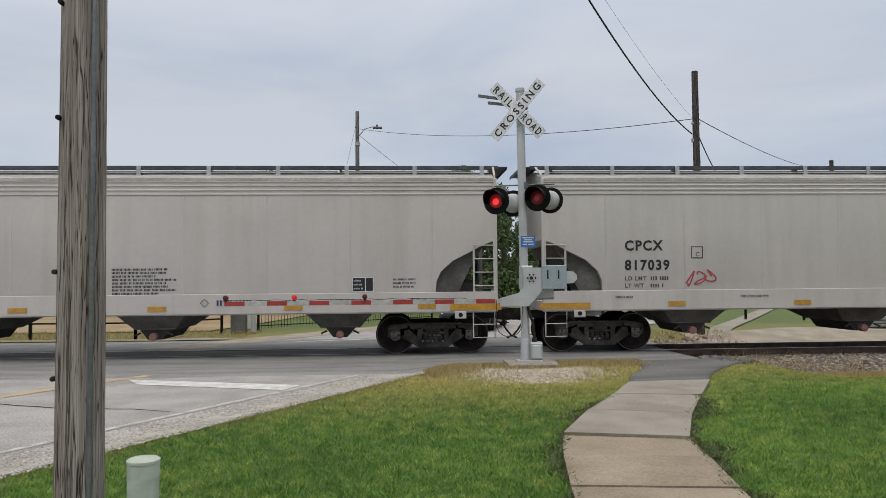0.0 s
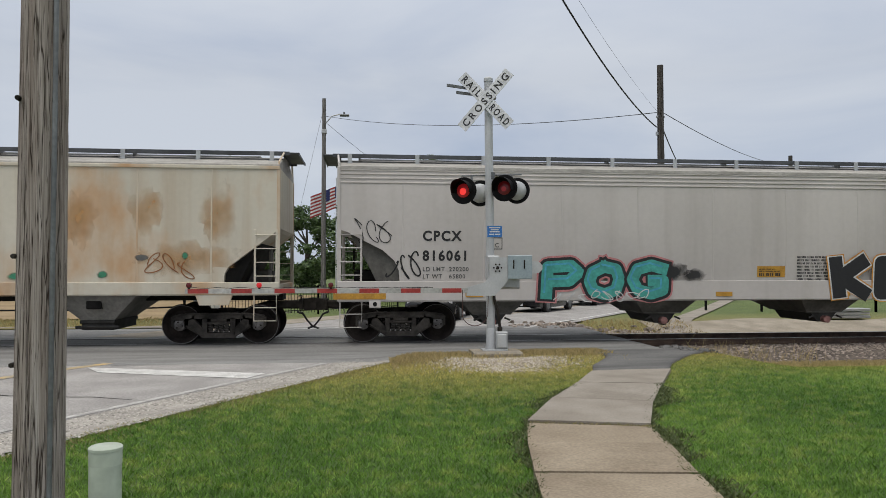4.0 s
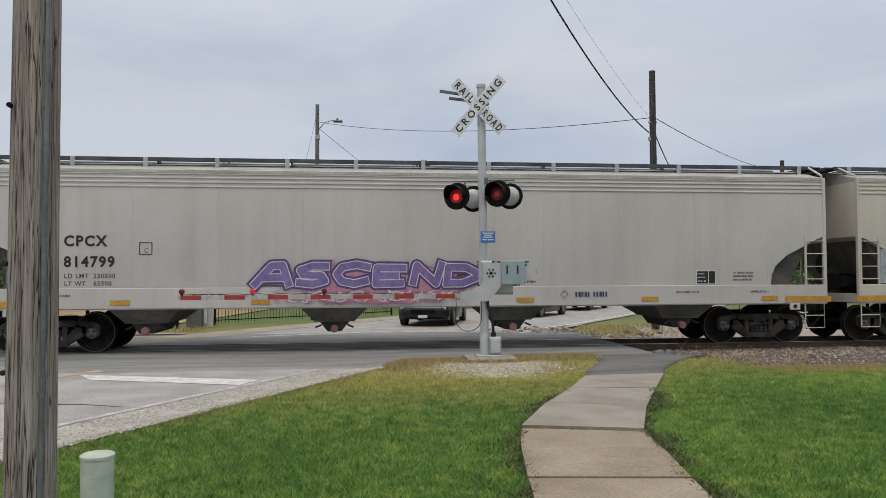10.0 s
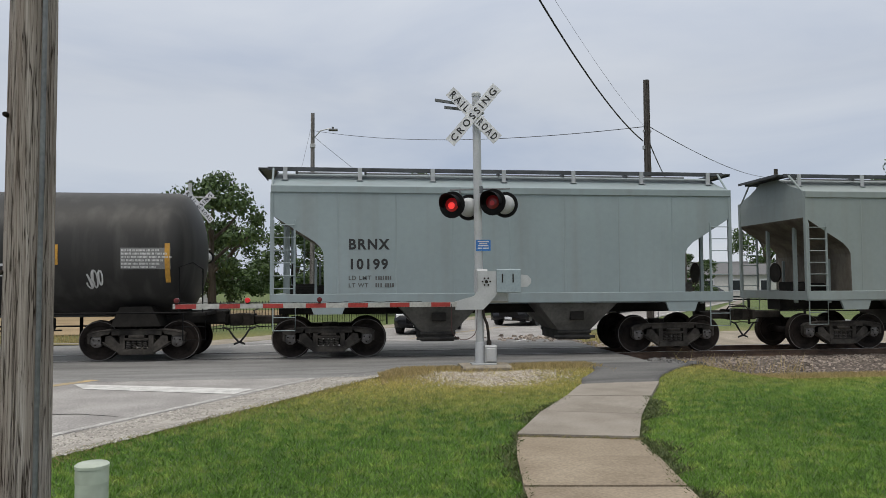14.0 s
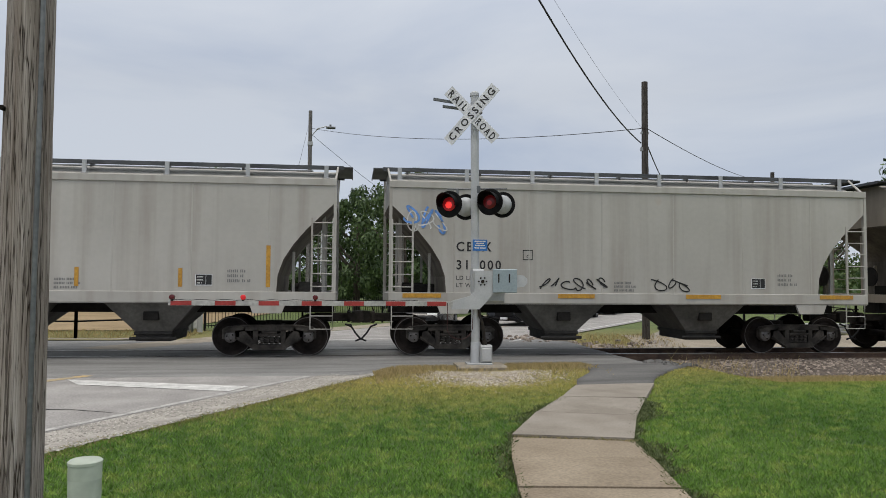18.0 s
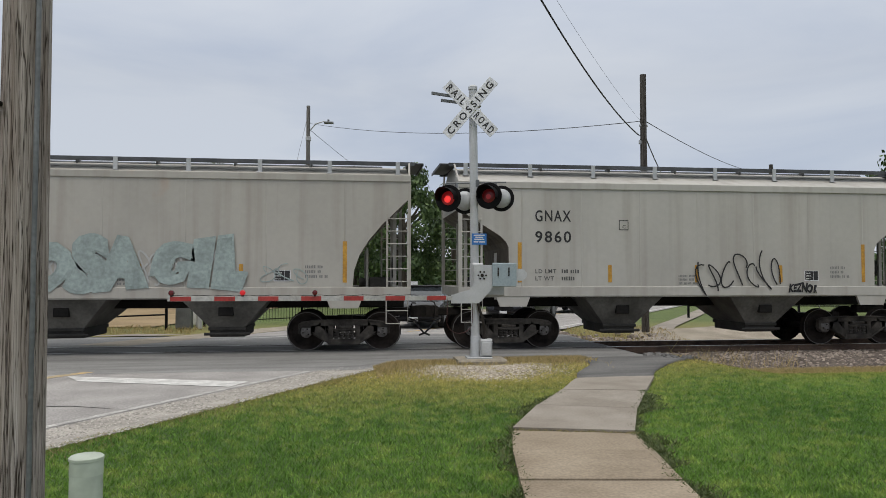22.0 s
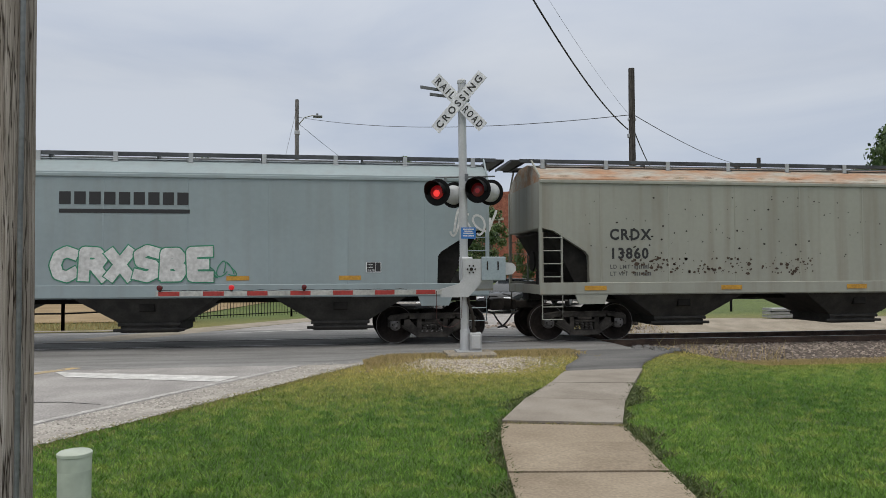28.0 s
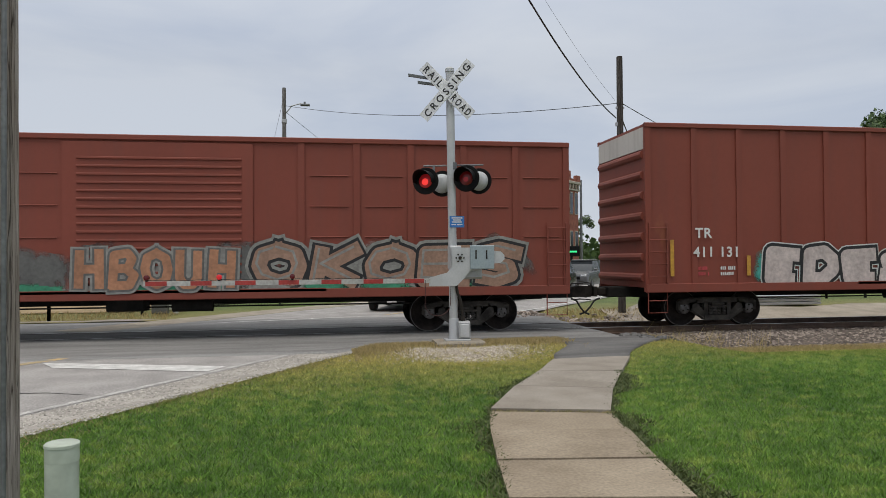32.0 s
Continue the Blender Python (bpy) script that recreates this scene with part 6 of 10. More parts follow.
TANK_B = paint("dusty_black_tank_paint", (0.030, 0.029, 0.028), 0.0, 0.45, 0.5, (0.10, 0.095, 0.09))
TANK_C = paint("slate_tank_paint", (0.072, 0.089, 0.108), 0.0, 0.15, 0.4, (0.05, 0.05, 0.05))
RED = paint("oxide_red_paint", (0.136, 0.032, 0.025), 0.03, 0.25, 0.6, (0.10, 0.05, 0.04))
RED_C = paint("plum_red_paint", (0.170, 0.037, 0.031), 0.03, 0.25, 0.6, (0.10, 0.05, 0.04))
RED_B = paint("brick_red_paint", (0.215, 0.055, 0.037), 0.06, 0.25, 0.6, (0.12, 0.06, 0.05))
CAPW = paint("pale_end_paint", (0.52, 0.49, 0.45), 0.1, 0.4)


# how far the marks are counted from beyond the end of the body
MARK_SHIFT = {"CF": 0.20, "TR": 0.14, "P": 0.26, "P2": 0.42}


def hopper(x0, L, kind, mat, label, pitch, trim=None, dark=None, boards=M_BOARD, ribbed=False, hatches=None, chutes=None):
    """A covered hopper car: lofted body with slope sheets, sills, chutes, walkways, ladders, trucks."""
    K = KINDS[kind]
    car = thing("covered_hopper", label, "freight car", pose(x0, TRACK_Y, 0), "cars of the freight train")
    half = L / 2 + 0.889 + K["over"]
    w0 = K["w"]
    trim = trim or mat

    def wrap(z):
        if kind in ("CF", "TR"):
            return w0 - 0.05 * ((z - 2.9) / 1.3) ** 2
        return w0
    # body rings
    top = K["side"]
    rings = [(z, half - c, wrap(z)) for z, c in K["cut"]]
    zc = K["cut"][-1][0]
    for z in np.linspace(zc, top, 6)[1:]:
        rings.append((float(z), half, wrap(float(z))))
    b = Build()
    nx = max(8, int(2 * half / 0.9))
    for z, hx, hw in rings:
        xs = [(-hx + 2 * hx * i / nx) for i in range(nx + 1)]
        b.v += [(x, -hw, z) for x in xs] + [(x, hw, z) for x in reversed(xs)]
    k = 2 * (nx + 1)
    for r in range(len(rings) - 1):
        for i in range(k):
            j = (i + 1) % k
            b.f.append((r * k + i, r * k + j, (r + 1) * k + j, (r + 1) * k + i))
    b.f.append(tuple(range(k - 1, -1, -1)))
    b.m = [0] * len(b.f)
    # cut-back end faces take the brown that has recess shade painted in
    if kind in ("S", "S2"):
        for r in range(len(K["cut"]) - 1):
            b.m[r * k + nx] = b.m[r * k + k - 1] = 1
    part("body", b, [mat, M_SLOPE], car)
    # welded seams or pressed ribs
    run_x, n = half - 1.5, int(2 * (half - 1.5) / K["ribs"])
    if ribbed:
        run_x, n = 4.03, 9
    for i in range(n + 1):
        b, x = Build(), 0.0
        zs = list(np.linspace(K["sill"][1], top - (0.35 if kind == "CF" else 0.03), 7))
        e = 0.006 if not ribbed else 0.075
        ww = 0.02 if not ribbed else 0.085
        for a, c in zip(zs, zs[1:]):
            b.add([(x - ww, -wrap(a) + 0.002, a), (x - ww * 0.7, -wrap(a) - e, a), (x + ww * 0.7, -wrap(a) - e, a), (x + ww, -wrap(a) + 0.002, a), (x - ww, -wrap(c) + 0.002, c), (x - ww * 0.7, -wrap(c) - e, c), (x + ww * 0.7, -wrap(c) - e, c), (x + ww, -wrap(c) + 0.002, c)], [(0, 1, 5, 4), (1, 2, 6, 5), (2, 3, 7, 6)])
        part("rib" if ribbed else "weld_seam", shared("weld_seam|%s%s%s" % (kind, ribbed, mat.name), lambda: b, mat), None, car, m=pose(-run_x + 2 * run_x * i / n, 0, 0))
    SILL[car.name] = K["sill"][1]
    # inner slope sheet: its dark colour stands for recess shade besides dust
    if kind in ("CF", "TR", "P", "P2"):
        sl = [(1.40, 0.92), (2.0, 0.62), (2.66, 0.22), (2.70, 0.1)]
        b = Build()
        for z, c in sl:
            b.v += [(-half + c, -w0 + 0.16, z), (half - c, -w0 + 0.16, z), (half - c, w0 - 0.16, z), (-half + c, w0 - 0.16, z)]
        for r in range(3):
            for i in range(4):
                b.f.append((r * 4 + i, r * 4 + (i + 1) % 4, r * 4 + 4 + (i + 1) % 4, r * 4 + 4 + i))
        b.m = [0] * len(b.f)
        part("slope_sheet", b, M_POCKET if kind not in ("P", "P2") else M_UNDER, car, "dusty slope sheet with recess shade in its dark tone")
    # roof
    b = Build()
    short_car = kind in ("S", "S2")
    shoulder_z = K["board"] - (0.33 if short_car else 0.22)
    prof = [(top, w0 - 0.02), (top + 0.07, w0 - 0.03), (lerp(top, shoulder_z, 0.62), 1.28), (shoulder_z, 1.00), (K["board"] - 0.07, 0.42)]
    if short_car:
        prof[1:3] = [(top + 0.16, w0 - 0.02), (lerp(top + 0.16, shoulder_z, 0.5), 1.3)]
    v, f = [], []
    for z, hw in prof:
        v += [(-half, -hw, z), (half, -hw, z), (half, hw, z), (-half, hw, z)]
    for r in range(4):
        for i in range(4):
            j = (i + 1) % 4
            f.append((r * 4 + i, r * 4 + j, r * 4 + 4 + j, r * 4 + 4 + i))
    f.append((16, 17, 18, 19))
    b.add(v, f)
    part("roof", b, M_ROOF_RUST if mat is OLIVE else trim if short_car or mat in (SILVER, AQUA) else M_ROOFTOP, car, "pale roof scuffed with rust" if mat is OLIVE else "dusty pale roof")
    for s in (-1, 1):
        if kind == "CF":
            b = Build()
            for z in (3.76, 3.86, 3.96, 4.05):
                b.box(-half + 0.05, half - 0.05, s * wrap(z) - 0.018, s * wrap(z) + 0.018, z - 0.018, z + 0.018, c=0.008)
            part("side_corrugation", b, trim, car)
        else:
            part("eave_angle", Build().box(-half - 0.01, half + 0.01, s * w0 - 0.03, s * w0 + 0.03, top - 0.05, top + 0.03, c=0.01) if not short_car or ribbed else Build().box(-half - 0.01, half + 0.01, s * w0 - 0.03, s * w0 + 0.045, top, top + 0.165, c=0.012), trim, car)
        z0, z1 = K["sill"]
        b = Build().box(-half, half, s * (w0 + 0.0) - 0.025, s * (w0 + 0.0) + 0.03, z0, z1, c=0.01)
        b.box(-half, half, s * (w0 - 0.05) - 0.05, s * (w0 - 0.05) + 0.05, z0 - 0.02, z0 + 0.015, c=0.005)
        part("side_sill", b, trim, car)
        # walkway with its brackets
        zb = K["board"]
        out = 0.33 if kind == "P2" else 0.16
        b = Build().box(-half - out, half + out, s * 0.72 - 0.19, s * 0.72 + 0.19, zb - 0.03, zb, c=0.006)
        b.box(-half - out, half + out, s * 0.93 - 0.012, s * 0.93 + 0.012, zb - 0.075, zb + 0.01)
        part("running_board", b, boards, car, "grey steel roof walkway")
        n = int(2 * half / 1.65)
        hb = 0.31 if short_car else 0.23
        for i in range(n + 1):
            x = -half + 0.25 + (2 * half - 0.5) * i / n
            part("walkway_bracket", shared("walkway_bracket|%.3f" % hb, lambda: Build().box(-0.05, 0.05, -0.012, 0.012, 0, hb, c=0.004).box(-0.075, 0.075, -0.07, 0.012, 0, 0.016, c=0.004), M_GALV), None, car, m=pose(x, s * 0.965, zb - hb))
    n = hatches or 6
    for i in range(n):
        a = -half + 0.5 + (2 * half - 1.0) * i / n
        c = a + (2 * half - 1.0) / n - 0.10
        part("hatch_cover", Build().box(a, c, -0.38, 0.38, K["board"] - 0.09, K["board"] - 0.02, c=0.03).box(a - 0.05, a, -0.46, 0.46, K["board"] - 0.08, K["board"] + 0.005, c=0.02), dark or M_BOARD, car)
    # ends
    for s in (-1, 1):
        part("cross_walkway", Build().box(-0.20, 0.20, -0.91, 0.91, zb - 0.034, zb - 0.004, c=0.006).box(-0.20, -0.18, -0.91, 0.91, zb - 0.07, zb - 0.034).box(0.18, 0.20, -0.91, 0.91, zb - 0.07, zb - 0.034), boards, car, "grey steel end platform", m=pose(s * (half + out + 0.02), 0, 0))
        for q in (-1, 1):
            b = Build().box(-0.035, 0.035, -0.045, 0.045, K["sill"][0], top + (0.05 if kind in ("CF", "TR") else 0.0), c=0.008)
            b.tube([(0.0, 0.0, top - 0.02), (0.0, -q * 0.06, top + 0.14), (s * 0.04, -q * (w0 - 0.97), zb - 0.03)], 0.026, 6)
            part("corner_post", b, trim, car, m=pose(s * (half - 0.035 + 0.02), q * (w0 - 0.03), 0))
            hgt = 1.25 if kind in ("CF", "TR", "P", "P2") else 1.75
            xw = s * (half - 0.05) if s < 0 else half - 0.53 + 0.0
            part("ladder", shared("ladder|%s" % hgt, lambda: ladder_build(hgt, 4 if hgt < 1.5 else 6, 0.48), M_GALV), trim, car, m=pose(xw if s > 0 else -half + 0.05, q * (w0 + 0.0), K["sill"][1] - 0.05))
            part("step", shared("step", step_build, M_GALV, True), trim, car, m=pose(half - 0.55 if s > 0 else -half + 0.05, q * (w0 - 0.02), K["sill"][0] - 0.60))
            if kind in ("S", "S2"):
                part("inner_post", Build().box(-0.04, 0.04, -0.04, 0.04, 1.2, zc + 0.1, c=0.01), trim, car, m=pose(s * (half - 0.30), q * 0.62, 0))
                part("inner_post", Build().box(-0.03, 0.03, -0.03, 0.03, 1.2, lerp(1.5, zc, 0.45), c=0.01), trim, car, m=pose(s * (half - 0.98), q * 1.0, 0))
        part("end_sill", Build().box(-0.08, 0.08, -w0 + 0.02, w0 - 0.02, K["sill"][0], K["sill"][0] + 0.22, c=0.02), trim, car, m=pose(s * (half - 0.07), 0, 0))
        part("bolster_plate", Build().prism([(-0.32, K["sill"][0] - 0.24), (0.32, K["sill"][0] - 0.24), (0.42, K["sill"][0] + 0.02), (-0.42, K["sill"][0] + 0.02)], -w0 - 0.01, -w0 + 0.05) if kind in ("S", "S2", "P", "P2") else Build().box(-0.13, 0.13, -w0 - 0.035, -w0, K["sill"][0] - 0.16, K["sill"][0] + 0.02, c=0.02), trim, car, m=pose(s * (L / 2 - (0.0 if kind in ("S", "S2", "P", "P2") else -0.62)), 0, 0))
        if kind in ("CF", "TR"):
            # disc set on the plate, dark in place of the shade in a hole
            part("plate_hole", Build().lathe([(-0.004, 0.05), (0.004, 0.05)], (0, 0, 0), "y", 14), M_UNDER, car, m=pose(s * (L / 2 + 0.62), -w0 - 0.038, K["sill"][0] - 0.07))
        bx = Build().box(-0.25, 0.25, -0.30, 0.30, 1.30, 1.75, c=0.03).tube([(0.30, -0.35, 2.0), (0.34, -0.35, 2.0)], 0.27, 18)
        bx.tube([(0.0, 0.0, 1.5), (0.0, 0.0, 1.2)], 0.06, 8).tube([(-0.5, 0.5, 1.55), (0.3, 0.5, 1.55)], 0.17, 14)
        part("brake_gear", bx, M_UNDER if s < 0 else M_POCKET, car, m=pose(s * (half - 0.65), 0, 0, 0, 0, 0 if s > 0 else 180))
    part("centre_sill", Build().box(-half + 0.05, half - 0.05, -0.30, 0.30, 1.0, 1.30, c=0.03), M_UNDER, car)
    # chutes
    n = K["pockets"]
    inner = half - K["cut"][0][1] - 0.1
    wide = 2 * inner / n
    if kind in ("S", "S2"):
        inner = L / 2 - 0.9
        wide = 2 * inner / n
    for i in range(n):
        cx = -inner + wide * (i + 0.5)
        zt2, zb2 = K["sill"][0] + 0.02, 0.52
        tw, bw = {"CF": (0.80, 0.46), "TR": (0.90, 0.36), "P": (1.65, 0.60), "P2": (1.60, 0.66)}.get(kind, (1.02, 0.40))
        if chutes:
            tw, bw = chutes
        zb2 = {"CF": 0.68, "TR": 0.50}.get(kind, 0.60)
        yb = w0 - (0.34 if kind in ("CF", "TR") else 0.42)
        yt, yf = w0 - 0.07, 0.45
        v = [(cx - tw, -yt, zt2), (cx + tw, -yt, zt2), (cx + tw, yt, zt2), (cx - tw, yt, zt2), (cx - bw, -yb, zb2), (cx + bw, -yb, zb2), (cx + bw, yf, zb2), (cx - bw, yf, zb2)]
        # under-car shade is part of these chute colours; tan cars keep their paint
        chute = part("chute", Build().add(v, [(0, 1, 2, 3), (0, 4, 5, 1), (1, 5, 6, 2), (2, 6, 7, 3), (3, 7, 4, 0), (7, 6, 5, 4)]), {"TR": M_POCKET_L, "P": M_POCKET_L, "P2": M_GATE_D}.get(kind, mat if mat in (TAN, TAN_B) else M_POCKET), car, "dusty tapering discharge chute, shade-toned unless tan")
        if K["gate"]:
            low = zb2 - 0.24
            g = Build().prism([(cx - 0.16, low), (cx + 0.16, low), (cx + 0.34, zb2 - 0.012), (cx - 0.34, zb2 - 0.012)], -yb + 0.03, yf - 0.03)
            for e in (-1, 1):
                g.tube([(cx + e * 0.30, -yb - 0.02, low + 0.16), (cx + e * 0.44, -yb - 0.04, low + 0.10)], 0.025, 6)
            part("gate_flange", Build().box(cx - 0.47, cx + 0.47, -yb - 0.02, yf + 0.02, zb2 - 0.01, zb2 + 0.02, c=0.005), M_POCKET, chute)
            red = kind == "TR" and not chutes
            part("gate", g, M_GATE if red else M_GATE_D, chute, "dull red outlet gate" if red else "dusty outlet gate, dark with under-car shade")
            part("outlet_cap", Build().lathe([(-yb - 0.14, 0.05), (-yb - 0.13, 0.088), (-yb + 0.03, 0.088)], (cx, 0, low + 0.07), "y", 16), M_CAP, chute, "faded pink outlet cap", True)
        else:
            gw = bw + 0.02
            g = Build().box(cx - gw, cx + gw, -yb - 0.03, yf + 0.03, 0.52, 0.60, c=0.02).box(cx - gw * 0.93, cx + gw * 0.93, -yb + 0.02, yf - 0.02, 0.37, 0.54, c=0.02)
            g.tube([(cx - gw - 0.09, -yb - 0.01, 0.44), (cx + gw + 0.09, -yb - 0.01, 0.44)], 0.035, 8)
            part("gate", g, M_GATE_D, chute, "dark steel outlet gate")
            part("vibrator_bracket", Build().box(cx - 0.16, cx + 0.16, -lerp(yb, yt, 0.55) - 0.07, -lerp(yb, yt, 0.55) + 0.05, 0.86, 1.06, c=0.02), M_UNDER, chute)
    for s in (-1, 1):
        truck(car, s * L / 2)
    couplers(car, half, pitch)
    TRAIN.append((car, x0))
    return car, wrap, half + MARK_SHIFT.get(kind, 0.0)


def tank(x0, L, mat, label, pitch, R=1.50, zc=2.48, dome=0.0, hatch=0.0, rungs=0.35, wide=1.35, cover=1.0):
    car = thing("tank_car", label, "tank car", pose(x0, TRACK_Y, 0), "cars of the freight train")
    half = L / 2 + 0.889 + 0.42
    b = Build()
    prof = [(-half, 0.02)]
    for i in range(1, 9):
        a = i / 8 * math.pi / 2
        prof.append((-half + 0.62 * (1 - math.cos(a)), R * math.sin(a)))
    n = int(2 * half / 1.2)
    for i in range(1, n):
        prof.append((-half + 0.62 + (2 * half - 1.24) * i / n, R))
    for i in range(8, -1, -1):
        a = i / 8 * math.pi / 2
        prof.append((half - 0.62 * (1 - math.cos(a)), max(0.02, R * math.sin(a))))
    b.lathe(prof, (0, 0, zc), "x", 48)
    part("tank_shell", b, mat, car, smooth=True)

    def wrap(z):
        return math.sqrt(max(0.05, R * R - (z - zc) ** 2))
    for x in (-half * 0.42, half * 0.42):
        part("weld_band", Build().lathe([(x - 0.02, R), (x, R + 0.008), (x + 0.02, R)], (0, 0, zc), "x", 48), mat, car, smooth=True)
    # dome platform with its rails and ladder
    top = zc + R
    part("platform", Build().box(dome - wide, dome + wide, -0.85, 0.85, top - 0.02, top + 0.04, c=0.01).box(dome - wide, dome + wide, -0.87, -0.83, top - 0.12, top + 0.06), M_UNDER, car, "steel dome platform")
    part("manway", Build().lathe([(top, 0.42 * cover), (top + 0.30 * cover, 0.44 * cover), (top + 0.32 * cover, 0.50 * cover), (top + 0.38 * cover, 0.50 * cover), (top + 0.42 * cover, 0.3 * cover)], (hatch, 0, 0), "z", 28), mat, car, smooth=True)
    part("valve", Build().lathe([(top, 0.09), (top + 0.26, 0.09), (top + 0.28, 0.13), (top + 0.34, 0.13)], (dome + 0.9 * wide if hatch < dome else dome - 0.75 * wide, 0.2, 0), "z", 14), M_UNDER, car, smooth=True)
    for q in (-1, 1):
        for y in (-0.84, 0.84):
            a, e = dome + q * wide * 0.42, dome + q * wide
            r = Build().tube([(a, y, top), (a, y, top + 0.48), (lerp(a, e, 0.2), y, top + 0.60), (e, y, top + 0.60), (e, y, top)], 0.022, 6)
            r.tube([(lerp(a, e, 0.5), y, top), (lerp(a, e, 0.5), y, top + 0.60)], 0.018, 6).tube([(a, y, top + 0.30), (e, y, top + 0.30)], 0.016, 6)
            part("guard_rail", r, M_BLACK, car)
        part("cross_rail", Build().tube([(dome + q * wide, -0.84, top + 0.6), (dome + q * wide, 0.84, top + 0.6)], 0.02, 6), M_BLACK, car)
    b = Build()
    for q in (-0.22, 0.22):
        b.tube([(rungs + q, -0.87, top + 0.02), (rungs + q, -1.25, zc + R * 0.62), (rungs + q, -R - 0.10, zc + 0.2), (rungs + q, -R - 0.10, 0.62)], 0.024, 6)
    for i in range(10):
        z = 0.75 + i * 0.31
        y = -R - 0.10 if z < zc + 0.2 else -(R + 0.10) + (z - zc - 0.2) * 0.36
        b.tube([(rungs - 0.22, y, z), (rungs + 0.22, y, z)], 0.014, 6)
    part("ladder", b, mat if mat is TANK_C else M_BLACK, car)
    # underframe
    part("side_rail", Build().tube([(-half + 0.1, -R - 0.02, 1.12), (half - 0.1, -R - 0.02, 1.12)], 0.022, 6), M_BLACK, car)
    part("bottom_outlet", Build().lathe([(0.62, 0.14), (0.72, 0.2), (1.05, 0.2)], (0, 0, 0), "z", 16).tube([(-2.2, 0.3, 0.75), (2.2, 0.3, 0.75)], 0.04, 8).box(-3.0, -2.0, -0.4, 0.2, 0.62, 0.98, c=0.05), M_UNDER, car)
    for x in (-L * 0.30, L * 0.30):
        part("brake_gear", Build().box(x - 0.5, x + 0.5, -0.7, -0.2, 0.70, 0.98, c=0.04).tube([(x - 0.9, -0.9, 0.72), (x + 0.9, -0.9, 0.72)], 0.02, 6), M_UNDER, car)
    for s in (-1, 1):
        part("saddle", Build().prism([(-0.55, 0.80), (0.55, 0.80), (0.35, 1.25), (-0.35, 1.25)], -1.15, 1.15), M_UNDER, car, m=pose(s * L / 2, 0, 0))
        part("stub_sill", Build().box(-1.1, 1.1, -0.35, 0.35, 0.82, 1.12, c=0.03), M_UNDER, car, m=pose(s * (L / 2 + 0.75), 0, 0))
        part("end_platform", Build().box(-0.16, 0.16, -1.45, 1.45, 1.05, 1.12, c=0.01), M_UNDER, car, m=pose(s * (half + 0.16), 0, 0))
        part("end_rail", Build().tube([(-0.4, -1.35, 1.1), (-0.4, -1.42, 2.15), (-0.1, -1.42, 2.25), (0.12, -1.42, 2.1), (0.12, -1.42, 1.1)], 0.018, 6), M_BLACK, car, m=pose(s * (half + 0.1), 0, 0, 0, 0, 0 if s > 0 else 0))
        part("step", shared("step", step_build, M_GALV, True), M_BLACK, car, m=pose(s * (half + 0.05) - 0.25, -1.45, 0.5))
        truck(car, s * L / 2)
    couplers(car, half, pitch)
    TRAIN.append((car, x0))
    return car, wrap, half


